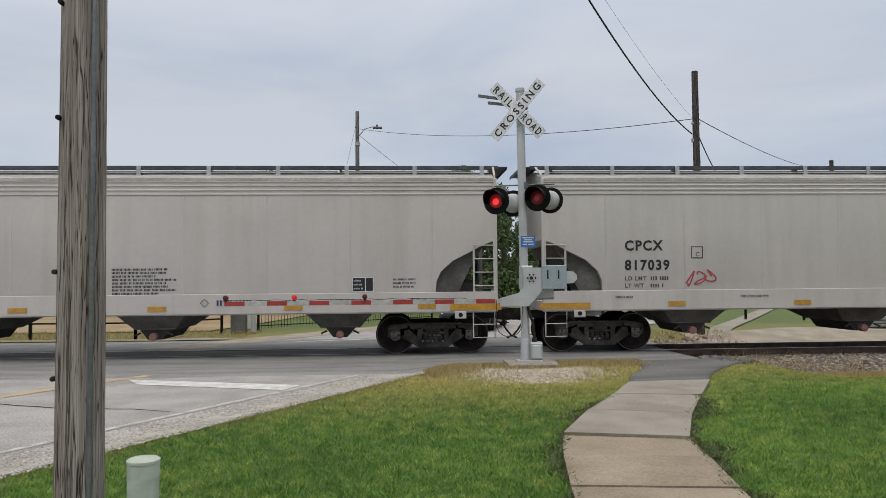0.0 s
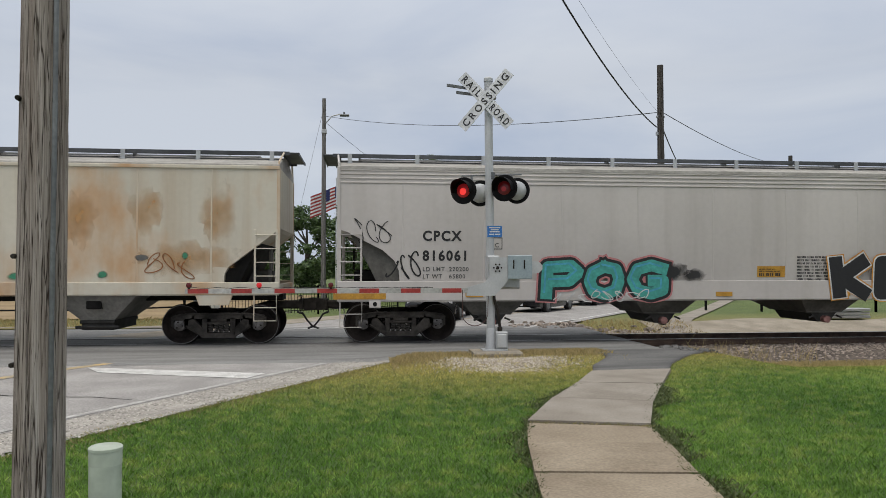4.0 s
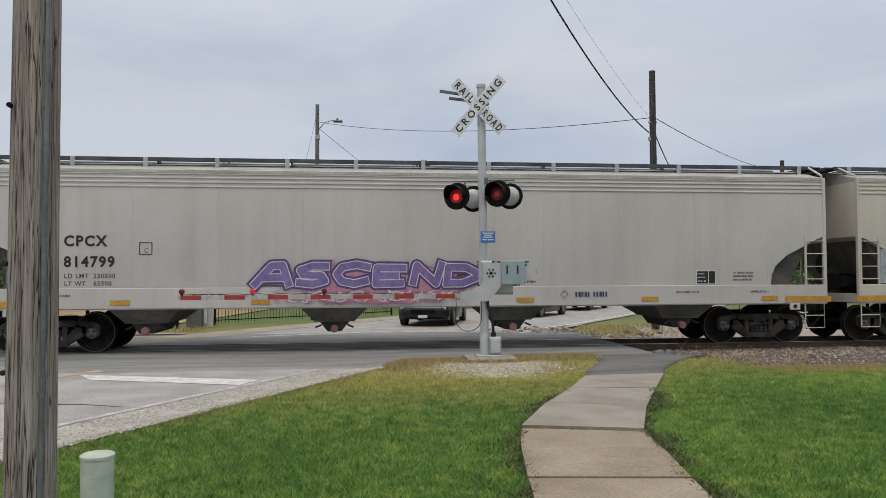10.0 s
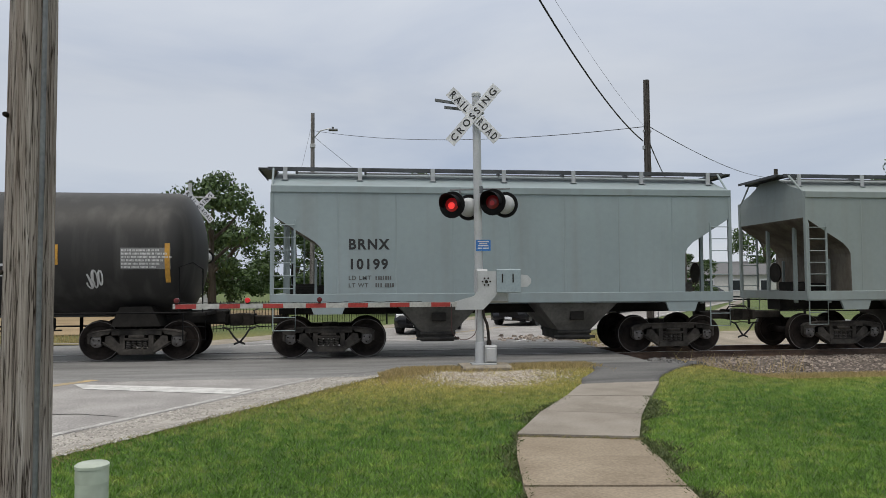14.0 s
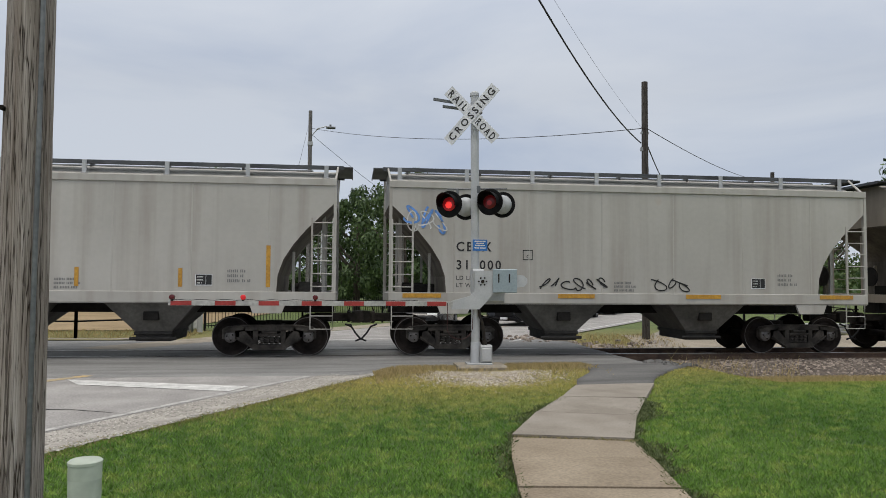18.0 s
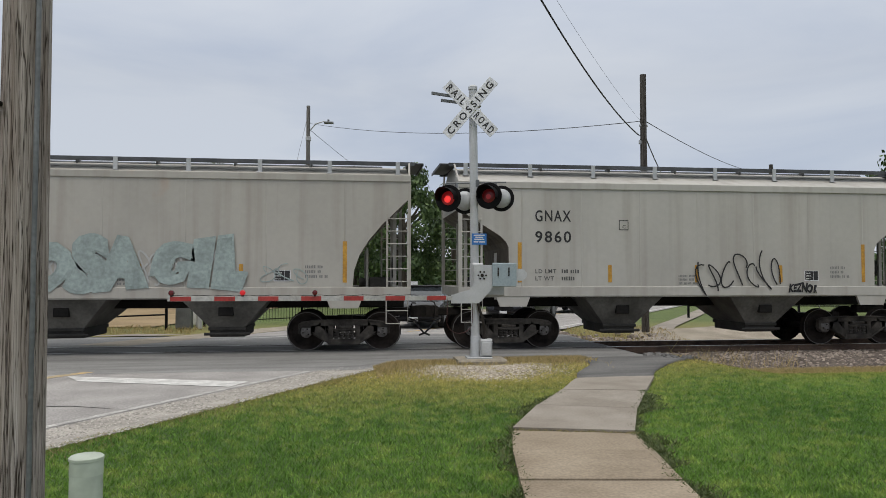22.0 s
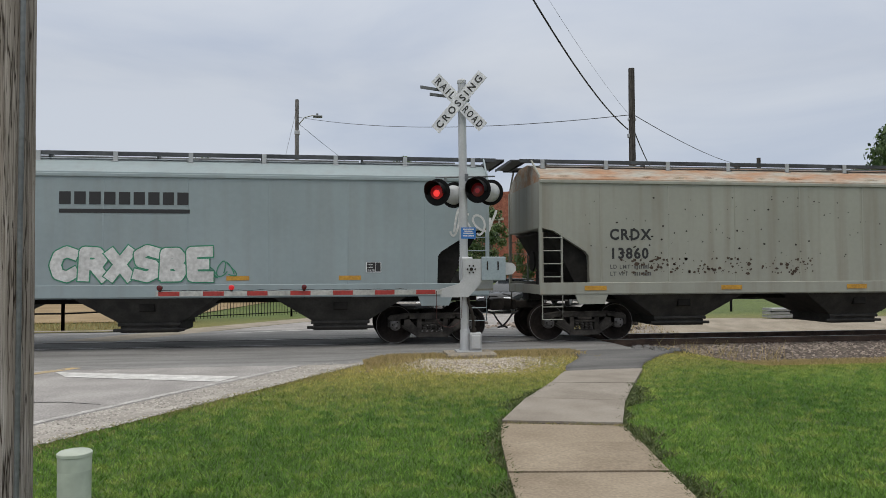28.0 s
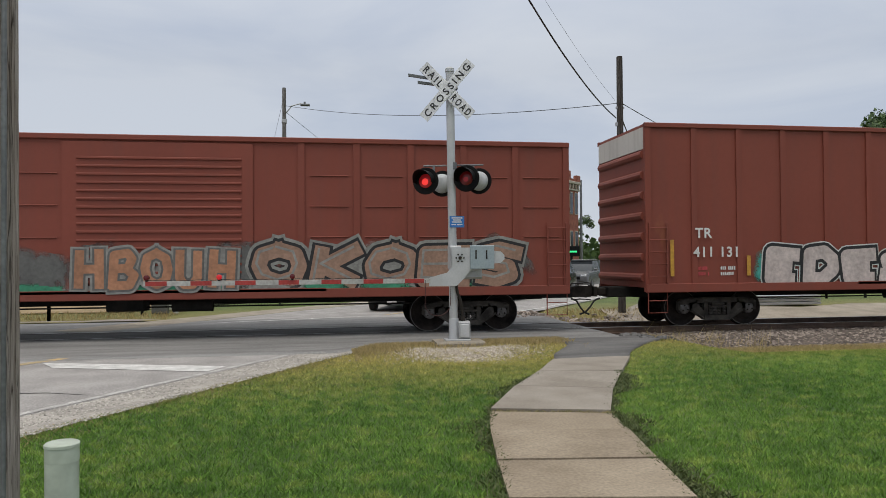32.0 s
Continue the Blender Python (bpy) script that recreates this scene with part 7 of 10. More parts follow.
def boxcar(x0, L, mat, label, pitch, top, door, ribs=1.25, over=1.6, cap=None, gondola=False, beads=True, inset=0.0):
    """A box car or high-sided gondola with pressed side posts and corrugated ends."""
    car = thing("gondola_car" if gondola else "box_car", label, "freight car", pose(x0, TRACK_Y, 0), "cars of the freight train")
    half = L / 2 + 0.889 + over
    w0, z0 = 1.55, 1.02

    def wrap(z):
        return w0
    part("body", Build().box(-half, half, -w0 + 0.01, w0 - 0.01, z0 + (0.20 if gondola else 0.0), top, c=0.02), mat, car)
    n = int(round(2 * half / ribs))
    spots = [-half + 0.06 + (2 * half - 0.12) * i / n for i in range(n + 1)]
    if gondola:
        spots = [-8.9, -8.35, -7.0] + [-5.35 + 0.988 * i for i in range(12)] + [7.0, 8.35, 8.9]
    for i, x in enumerate(spots):
        if door and door[0] - 0.1 < x < door[1] + 0.1:
            continue
        b = Build().prism([(x - 0.075, z0 - (0.10 if gondola else 0.0)), (x + 0.075, z0 - (0.10 if gondola else 0.0)), (x + 0.075, top - 0.06), (x - 0.075, top - 0.06)], -w0 - (0.10 if gondola else 0.03), -w0 + 0.06)
        part("side_post", b, mat, car)
        if beads and not gondola and i < n:
            for k in range(1, 4):
                z = lerp(z0, top, 0.16 + 0.2 * k)
                part("side_bead", Build().box(x + 0.2, x + 2 * half / n - 0.2, -w0 - 0.015, -w0 + 0.06, z - 0.015, z + 0.015, c=0.01), mat, car)
    if gondola:
        for q in (-1, 1):
            for k in range(1, 4):
                z = lerp(z0, top, k / 4)
                part("side_bead", Build().box(q * 6.88 - 1.45, q * 6.88 + 1.45, -w0 - 0.01, -w0 + 0.06, z - 0.025, z + 0.025, c=0.012), mat, car)
    for q in (-1, 1):
        part("top_chord", Build().box(-half - 0.02, half + 0.02, q * w0 - 0.05, q * w0 + 0.04, top - 0.10, top + 0.02, c=0.015), mat, car)
        if gondola:
            part("side_sill", Build().box(-half + 0.1, half - 0.1, q * 1.15 - 0.05, q * 1.15 + 0.05, z0 - 0.02, z0 + 0.22, c=0.015), M_UNDER, car)
        else:
            part("side_sill", Build().box(-half, half, q * w0 - 0.05, q * w0 + 0.015, z0 - 0.12, z0 + 0.10, c=0.015), mat, car)
    for s in (-1, 1):
        for k in range(7):
            z = lerp(z0 + 0.25, top - 0.75, k / 6)
            part("end_corrugation", Build().tube([(s * (half - 0.02), -w0 + 0.12, z), (s * (half - 0.02), w0 - 0.12, z)], 0.11, 10), mat, car)
        if cap:
            part("end_panel", Build().box(-0.012, 0.012, -w0 + 0.06, w0 - 0.06, top - 0.62, top - 0.08, c=0.004), cap, car, "pale repainted end panel", m=pose(s * (half + 0.012), 0, 0))
        part("end_post", Build().box(-0.06, 0.06, -w0 - 0.02, -w0 + 0.10, z0 - 0.1, top, c=0.012), mat, car, m=pose(s * (half - 0.04), 0, 0))
        part("ladder", shared("ladder|1.5", lambda: ladder_build(1.5, 5, 0.46), M_GALV), mat, car, m=pose(s * (half - 0.30) - 0.23, -w0 - 0.05, z0 + 0.1))
        part("step", shared("step", step_build, M_GALV, True), mat, car, m=pose(s * (half - 0.30) - 0.25, -w0, z0 - 0.62))
        part("draft_sill", Build().box(-0.7, 0.7, -0.35, 0.35, 0.74, 1.0, c=0.03), M_UNDER, car, m=pose(s * (half - 0.2), 0, 0))
        truck(car, s * L / 2)
    if door:
        d0, d1 = door[:2]
        for j in range(door[2]):
            a = lerp(d0, d1, j / door[2]) + 0.03
            c = lerp(d0, d1, (j + 1) / door[2]) - 0.03
            dr = part("door", Build().box(a, c, -w0 - 0.03, -w0 + 0.06, z0 + 0.12, top - 0.14, c=0.012), mat, car, "sliding side door")
            if door[3] == "ribs":
                for k in range(16):
                    z = lerp(z0 + 0.3, top - 0.5, k / 15)
                    part("door_rib", Build().box(a + 0.3, c - 0.25, -w0 - 0.06, -w0 - 0.02, z - 0.03, z + 0.03, c=0.014), mat, dr)
            else:
                for k in range(5):
                    z = lerp(z0 + 0.3, top - 0.4, k / 4)
                    part("door_rib", Build().box(a + 0.08, c - 0.08, -w0 - 0.055, -w0 - 0.02, z - 0.035, z + 0.035, c=0.014), mat, dr)
                for x in (lerp(a, c, 0.22), lerp(a, c, 0.78)):
                    part("lock_bar", Build().tube([(x, -w0 - 0.07, z0 + 0.1), (x, -w0 - 0.07, top - 0.15)], 0.018, 6), mat, dr)
        part("door_track", Build().box(d0 - 1.6, d1 + 1.6, -w0 - 0.05, -w0, z0 + 0.02, z0 + 0.11, c=0.01), mat, car)
    part("centre_sill", Build().box(-half + 0.3, half - 0.3, -0.30, 0.30, 0.72, 1.02, c=0.03), M_UNDER, car)
    part("brake_gear", Build().box(-1.2, -0.4, -1.1, -0.5, 0.62, 0.94, c=0.05).tube([(0.2, -0.9, 0.75), (1.1, -0.9, 0.75)], 0.16, 14).tube([(-L / 2 + 1.2, -0.8, 0.70), (L / 2 - 1.2, -0.8, 0.70)], 0.02, 6), M_UNDER, car)
    if gondola:
        for i in range(n):
            x = -half + 0.6 + (2 * half - 1.2) * i / n
            part("floor_beam", Build().box(x - 0.06, x + 0.06, -w0 + 0.05, w0 - 0.05, 0.80, z0, c=0.01), M_UNDER, car)
    couplers(car, half, pitch)
    TRAIN.append((car, x0))
    return car, wrap, half - inset


# name: centre at the start, truck centres
PLAN = {
    "a0": (-7.80, 17.10), "c1": (13.32, 17.08), "c2": (34.46, 17.01), "c3": (55.63, 17.20), "c4": (76.59, 16.31), "c5": (97.47, 16.99), "c6": (117.50, 14.99),
    "c9": (138.41, 17.19), "c10": (159.44, 16.88), "c11": (180.84, 16.67), "c12": (201.84, 16.82), "c13": (222.45, 16.98), "c14": (243.29, 17.05),
    "c15": (262.17, 12.43), "c16": (279.31, 13.35), "c17": (296.64, 12.89), "c18": (311.68, 8.50), "c18b": (324.75, 8.50), "c19": (337.77, 8.39),
    "c20": (350.87, 8.51), "c21": (363.61, 8.40), "c22": (376.13, 8.70), "c23": (389.34, 8.47), "c24": (402.34, 8.99), "c25": (415.08, 8.35),
    "c26": (427.76, 8.63), "c27": (440.52, 8.37), "c28": (453.51, 8.40), "c29": (466.50, 8.46), "c30": (479.38, 8.87), "c31": (492.38, 9.22),
    "c32": (505.08, 8.89), "c33": (518.13, 9.12), "c34": (531.09, 8.41), "c35": (544.33, 9.50), "c36": (560.79, 14.01), "c37": (579.22, 13.02),
    "c38": (596.87, 13.02), "c39": (614.00, 12.94), "c40": (631.48, 14.42), "c41": (647.27, 8.98), "c42": (662.74, 14.29), "c43": (682.59, 13.67),
    "c44": (703.15, 14.10), "c45": (723.18, 12.80),
}
ORDER = list(PLAN)
JOINTS = [(PLAN[a][0] + PLAN[a][1] / 2 + PLAN[b][0] - PLAN[b][1] / 2) / 2 for a, b in zip(ORDER, ORDER[1:])]
JOINTS = [PLAN["a0"][0] - 10.5] + JOINTS + [PLAN["c45"][0] + 9.9]


def spot(k):
    i = ORDER.index(k)
    x, L = PLAN[k]
    return x, L, (x - JOINTS[i], JOINTS[i + 1] - x)


def hop(k, kind, mat, label, **kw):
    x, L, pitch = spot(k)
    return hopper(x, L, kind, mat, label, pitch, **kw)


# load limit and light weight, where they can be read
LOADS = {"816061": ("220200", "65800"), "814799": ("220500", "65500"), "815641": ("220700", "65300"), "2717": ("232200", "52800"), "4502": ("232700", "53500"), "314930": ("231500", "54500"), "8615": ("234000", "52000")}


def marks(c, lines, x, z, h=0.235, gap=0.46, mat=M_LETTER, small=("LD LMT", "LT WT"), spacing=1.2, bold=0.045, each=None):
    """The car's initials and number, with its weights in small print."""
    car, wrap, half = c
    for i, words in enumerate(lines):
        write(car, words, x, z - gap * i, h * 0.95, wrap, mat, offset=bold * h, spacing=spacing, squeeze=0.95, width=each * len(words) if each else None)
    if small:
        loads = LOADS.get(lines[-1], ())
        zz = z - gap * (len(lines) - 1) - 0.25
        for i, words in enumerate(small):
            write(car, words, x, zz - 0.17 * i, 0.095, wrap, M_STENCIL if mat is M_LETTER else mat, "weight_stencil", 0.002, 1.15)
            if loads:
                write(car, loads[i], x + 0.62, zz - 0.17 * i, 0.095, wrap, M_STENCIL, "weight_stencil", 0.002, 1.15)
            elif words in ("LD LMT", "LT WT"):
                bars_on(car, x + 0.62, zz - 0.17 * i, 0.42, 1, 0.15, wrap, M_STENCIL if mat is M_LETTER else mat, "weight_stencil", i + len(lines[-1]))


def sill_marks(c, z, xs, w=0.42, h=0.11):
    for x in xs:
        patch(c[0], x, z, w, h, lambda q: c[1](2.9) + 0.034, M_REFLECT, "reflector", 0.004, "yellow reflective strip")


def tall_marks(c, xs, z=1.62, h=0.55, big=()):
    for x in xs:
        patch(c[0], x, z, 0.09, h, c[1], M_REFLECT, "reflector", 0.007, "yellow reflective strip")
    for x in big:
        patch(c[0], x, z, 0.095, 0.95, c[1], M_REFLECT, "reflector", 0.007, "tall yellow reflective strip")


def centre_flow(k, lines, label, mat=WHITE):
    c = hop(k, "CF", mat, label)
    car, wrap, half = c
    marks(c, lines, -half + 2.15, 2.42)
    class_box(car, -half + 3.75, 2.22, wrap, M_LETTER)
    sill_marks(c, 1.10, [-half + 0.1 + i * 3.05 for i in range(1, 7)])
    patch(car, -half + 0.1, 1.06, 1.2, 0.14, lambda q: wrap(2.9) + 0.034, M_REFLECT, "reflector", 0.004, "yellow reflective strip")
    patch(car, half - 1.3, 1.06, 1.2, 0.14, lambda q: wrap(2.9) + 0.034, M_REFLECT, "reflector", 0.004, "yellow reflective strip")
    if lines[1] != "703384":
        bars_on(car, half - 8.95, 2.03, 1.45, 8, 0.078, wrap, M_LETTER, "stencil", 5, 0.62)
    bars_on(car, half - 2.6, 1.76, 0.55, 3, 0.085, wrap, M_STENCIL, "stencil", 6, 0.5)
    bars_on(car, half - 6.6, 1.22, 0.95, 1, 0.16, lambda q: wrap(2.9) + 0.034, M_NAVY_BAR, "maker_bar", 9, 0.75)
    b = Build()
    q = [(0, 0.10), (0.10, 0), (0, -0.10), (-0.10, 0)]
    for (ax, az), (bx, bz) in zip(q, q[1:] + q[:1]):
        y = -wrap(2.9) - 0.040
        b.add([(half - 6.87 + k * px, y, 1.28 + k * pz) for k, px, pz in ((1, ax, az), (1, bx, bz), (0.82, bx, bz), (0.82, ax, az))], [(0, 1, 2, 3)])
    part("maker_diamond", b, M_NAVY_BAR, car)
    for x, w in ((-half + 1.9, 0.5), (-half + 4.9, 0.9), (half - 2.2, 0.55), (half - 4.1, 0.8)):
        bars_on(car, x, 1.30, w, 1, 0.075, lambda q: wrap(2.9) + 0.034, M_STENCIL, "stencil", int(w * 10), 0.6)
    data_plate(car, half - 3.55, 1.50, wrap)
    if lines[1] not in ("703384", "41997"):
        note = patch(car, half - 9.98, 1.56, 0.72, 0.27, wrap, M_REFLECT, "notice", 0.006, "yellow safety notice")
        bars_on(note, half - 9.93, 1.74, 0.62, 2, 0.05, lambda q: wrap(q) + 0.004, M_LETTER, "stencil", 3, 0.6)
        bars_on(note, half - 9.93, 1.585, 0.75, 1, 0.11, lambda q: wrap(q) + 0.004, M_LETTER, "stencil", 4, 0.7)
    return c


CAR = {}
for k, lines in (("a0", ("CPCX", "816022")), ("c1", ("CPCX", "817039")), ("c2", ("CPCX", "815641")), ("c3", ("CPCX", "816647")), ("c5", ("CPCX", "816061")), ("c9", ("CPCX", "816310")), ("c10", ("SHQX", "41997")), ("c13", ("CPCX", "814799")), ("c14", ("CITX", "703384"))):
    CAR[k] = centre_flow(k, lines, {"c3": "white covered hopper with green and blue graffiti", "c5": "white covered hopper with teal and black graffiti", "c9": "white covered hopper with brown and blue graffiti", "c13": "white covered hopper with a purple and pink graffiti piece", "c14": "white covered hopper with repainted lower band and rusty roof edge"}.get(k, "clean white covered hopper with rounded sides and black numbers"), WHITE if k not in ("c10", "c14") else WHITE_C if k == "c10" else WARM)

CAR["c4"] = hop("c4", "P", CREAM, "cream covered hopper with rust blotches and grey outline graffiti", chutes=(0.98, 0.36))
marks(CAR["c4"], ("OEFX", "64182"), -CAR["c4"][2] + 2.0, 2.62)
CAR["c6"] = hop("c6", "P", GREY, "pale grey covered hopper with a rusted roof", chutes=(0.98, 0.36))
marks(CAR["c6"], ("PSPX", "7139"), -CAR["c6"][2] + 1.9, 2.55, spacing=1.5)
for k, num in (("c11", ("TILX", "331747")), ("c12", ("PNWX", "201458"))):
    c = CAR[k] = hop(k, "TR", WHITE_B, "pale grey covered hopper with orange reflector strips" + (" and pink graffiti letters" if k == "c11" else ""))
    marks(c, num, -c[2] + 2.3, 2.62, h=0.28, gap=0.45, small=("LD LMT 219500 LO", "LT  WT  66500", "CU FT    6241") if k == "c12" else ("LD LMT", "LT WT"))
    tall_marks(c, [-5.73, -2.88, -0.1, 2.66, 5.53], 1.54, 0.45, [-8.36, 8.15])
    for i in range(5):
        patch(c[0], -6.62 + i * 3.26, 1.72, 0.11, 0.09, c[1], M_REFLECT, "sticker", 0.006, "small yellow sticker")
    bars_on(c[0], 1.16, 1.85, 1.15, 3, 0.085, c[1], M_RED_BAR, "stencil", 4, 0.45)

CAR["c18"] = hop("c18", "S2", AQUA, "pale blue-green covered hopper")
marks(CAR["c18"], ("BRNX", "10199"), -CAR["c18"][2] + 1.75, 2.55, h=0.24, gap=0.46)
CAR["c18b"] = hop("c18b", "S2", AQUA_B, "pale green covered hopper")
small = {
    "c19": ("S", WHITE_B, ("GNAX", "9880"), "pale grey covered hopper with orange reflector strips"),
    "c20": ("S", TAN, ("LAFX", "50125"), "tan rust-streaked covered hopper with scrawled black graffiti"),
    "c21": ("S", WHITE_B, ("TILX", "332714"), "pale grey covered hopper with a black tag"),
    "c22": ("S2", GREY_B, ("GNA", "2717"), "grey covered hopper with faded overpainted initials"),
    "c23": ("S", GREY, ("GNAX", "4551"), "plain grey covered hopper"),
    "c24": ("S", GREY, ("CBFX", "314000"), "pale grey covered hopper with black and blue tags"),
    "c25": ("S2", DULL, ("NC UX", "20 113"), "dirty ribbed covered hopper with brown stains"),
    "c26": ("S2", GREY, ("GNAX", "4502"), "pale grey covered hopper with straight slope sheets"),
    "c27": ("S", GREY_B, ("GNAX", "9505"), "pale grey covered hopper with rust spots and a black tag"),
    "c28": ("S", TAN, ("LAFX", "50188"), "tan rust-streaked covered hopper"),
    "c29": ("S", TAN_B, ("GNAX", "8127"), "brown heavily rust-streaked covered hopper"),
    "c30": ("S", GREY_B, None, "grey covered hopper with faded teal graffiti"),
    "c31": ("S2", GREY, ("GNAX", "9860"), "pale grey covered hopper with a looping black tag"),
    "c32": ("S2", GREY, ("CBFX", "314930"), "pale grey covered hopper with straight slope sheets"),
    "c33": ("S2", GREY, ("MULX", "8615"), "pale grey covered hopper with a patched name panel"),
    "c34": ("S", GREY_B, ("GNAX", "9726"), "pale grey covered hopper with a red tag"),
    "c35": ("S2", AQUA_B, ("GNAX", "4380"), "pale green covered hopper"),
}
HIGH = ("c26", "c31", "c32", "c33", "c22")
for k, (kind, mat, num, label) in small.items():
    c = CAR[k] = hop(k, kind, mat, label, ribbed=(k == "c25"), dark=M_BOARD)
    h = c[2]
    if num:
        if k in HIGH:
            marks(c, num, -4.08, 3.08, h=0.30 if k in ("c32", "c33") else 0.27, gap=0.50, small=(), bold=0.02, each={"c32": 0.255, "c33": 0.26}.get(k, 0.222))
            for i, words in enumerate(("LD LMT", "LT WT")):
                write(c[0], words, -4.08, 1.84 - 0.17 * i, 0.095, c[1], M_STENCIL, "weight_stencil", 0.002, 1.15)
                if num[1] in LOADS:
                    write(c[0], LOADS[num[1]][i], -3.43, 1.84 - 0.17 * i, 0.095, c[1], M_STENCIL, "weight_stencil", 0.002, 1.15)
                else:
                    bars_on(c[0], -3.43, 1.84 - 0.17 * i, 0.42, 1, 0.15, c[1], M_STENCIL, "weight_stencil", i + 2)
        else:
            if k == "c25":
                for words, x, z in (("NC", -3.81, 2.54), ("UX", -2.87, 2.54), ("20", -3.79, 2.09), ("113", -2.89, 2.09)):
                    write(c[0], words, x, z, 0.225, c[1], M_LETTER, offset=0.006, spacing=1.1, width=0.40)
                for words, z in (("LD LMT", 1.79), ("LT WT", 1.64)):
                    write(c[0], words, -3.80, z, 0.085, c[1], M_STENCIL, "weight_stencil", 0.002, 1.1)
                for x, z, hh in ((-3.83, 1.88, 0.19), (-1.99, 1.59, 0.12), (-0.16, 1.91, 0.11), (1.69, 1.59, 0.12), (3.52, 1.79, 0.19)):
                    patch(c[0], x, z, 0.47, hh, c[1], M_REFLECT, "reflector", 0.006, "yellow reflective strip")
                data_plate(c[0], 2.67, 1.66, c[1], 0.8)
                bars_on(c[0], 2.54, 2.44, 0.62, 3, 0.10, c[1], M_GREY_BAR, "stencil", 8)
                bars_on(c[0], -0.13, 1.86, 0.42, 5, 0.055, c[1], M_GREY_BAR, "stencil", 9)
                class_box(c[0], -1.87, 2.31, c[1], M_LETTER, "C", 0.25)
                continue
            marks(c, num, -h + 1.55, 2.50, h=0.24 if k != "c24" else 0.22, gap=0.43, spacing=1.1 if k not in ("c24", "c35") else 1.3, bold=0.025)
    class_box(c[0], {"c32": -1.0, "c22": -2.05, "c33": -2.2, "c26": -1.05, "c31": -2.0}.get(k, -h + 3.15), 2.3 if k not in HIGH else 2.88, c[1], M_LETTER, "C", 0.24)
    data_plate(c[0], h - 3.1, 1.65, c[1], 0.75)
    bars_on(c[0], h - 2.4, 1.95, 0.55, 3, 0.11, c[1], M_GREY_BAR, "stencil", 8)
    bars_on(c[0], -h + 5.4, 1.75, 0.6, 3, 0.09, c[1], M_GREY_BAR, "stencil", 3)
    if k in ("c32", "c35", "c24"):
        sill_marks(c, 1.40, [-h + 0.3, -h + 4.0, -h + 7.2, h - 1.3], 0.9, 0.10)
    else:
        tall_marks(c, [-h + 1.42 + 2.2 * i for i in range(1, 4)], 1.62, 0.42, [-h + 1.40, h - 1.55])

CAR["c39"] = hop("c39", "P2", AQUA, "pale blue-green covered hopper with white graffiti and a dark name panel")
CAR["c40"] = hop("c40", "P2", OLIVE, "chipped olive-grey covered hopper with rust scars")
marks(CAR["c40"], ("CRDX", "13860"), -CAR["c40"][2] + 2.15, 2.50, h=0.26, gap=0.46)
CAR["c42"] = hop("c42", "TR", SILVER, "silver-white covered hopper with red and white graffiti", dark=SILVER, boards=M_GALV, chutes=(1.8, 1.1))
marks(CAR["c42"], ("GPFX", "11461"), -CAR["c42"][2] + 1.7, 2.60, h=0.27, gap=0.44)


def tnk(k, mat, label, **kw):
    x, L, pitch = spot(k)
    return tank(x, L, mat, label, pitch, **kw)


CAR["c15"] = tnk("c15", TANK, "black tank car with yellow markings", dome=0.4, hatch=0.85, rungs=0.2, wide=1.65)
CAR["c16"] = tnk("c16", TANK, "black tank car with white numbers and chalky tags", dome=0.35, hatch=-0.5, rungs=0.73, wide=1.05)
CAR["c17"] = tnk("c17", TANK_B, "dusty black tank car with yellow lettering and white tags", dome=0.05, hatch=0.6, rungs=-0.34, wide=1.25)
CAR["c37"] = tnk("c37", TANK_C, "dark slate tank car with white numbers")
CAR["c38"] = tnk("c38", TANK, "black tank car with orange reflector strips")
CAR["c41"] = tnk("c41", TANK_C, "slate-blue tank car with dome platform and ladder", dome=-1.08, hatch=-1.03, rungs=-0.77, wide=1.38, cover=1.2)


# where the yellow strips sit: short ones, and the tall ones at the ends
TANK_STRIPS = {"c15": ([-3.74, -1.5, 1.32, 3.58], (-6.5, 6.7)), "c16": ([-4.2, -1.12, 1.63, 4.65], (-7.1, 7.55)), "c17": ([-3.69, -1.7, 0.39, 2.45, 4.78], (-6.83, 7.2)), "c41": ([-2.15, 0.45, 2.84], (-5.15, 5.15))}


def tank_marks(k, words, x, z, mat, h=0.24):
    c = CAR[k]
    half = c[2]
    if words:
        write(c[0], words, x, z, h, c[1], mat, offset=0.014, spacing=1.1, width=1.75 if k == "c41" else None)
        bars_on(c[0], x, z - 0.28, 1.9, 2, 0.15, c[1], M_GREY_BAR, "weight_stencil", 4)
    short, tall = TANK_STRIPS.get(k, ([-half + 3.3 + i * (2 * half - 6.6) / 3 for i in range(4)], (-half + 0.75, half - 0.55)))
    tall_marks(c, short, 2.20, 0.45)
    for x in tall:
        patch(c[0], x - 0.05, 1.80, 0.11, 0.88, c[1], M_REFLECT, "reflector", 0.012, "tall yellow reflective strip")
    if k == "c41":
        bars_on(c[0], half - 1.5, 2.40, 0.7, 4, 0.085, c[1], M_GREY_BAR, "stencil", 7, 0.45)
    else:
        p = patch(c[0], half - 1.56, 2.1, 1.08, 0.48, c[1], M_GREY_BAR, "data_frame", 0.006)
        bars_on(p, half - 1.54, 2.50, 1.1, 6, 0.075, lambda q: c[1](q) + 0.006, M_LETTER_W, "stencil", 7, 0.6)
    if words:
        class_box(c[0], short[0] + 0.2, 2.2, c[1], mat, "C", 0.22)


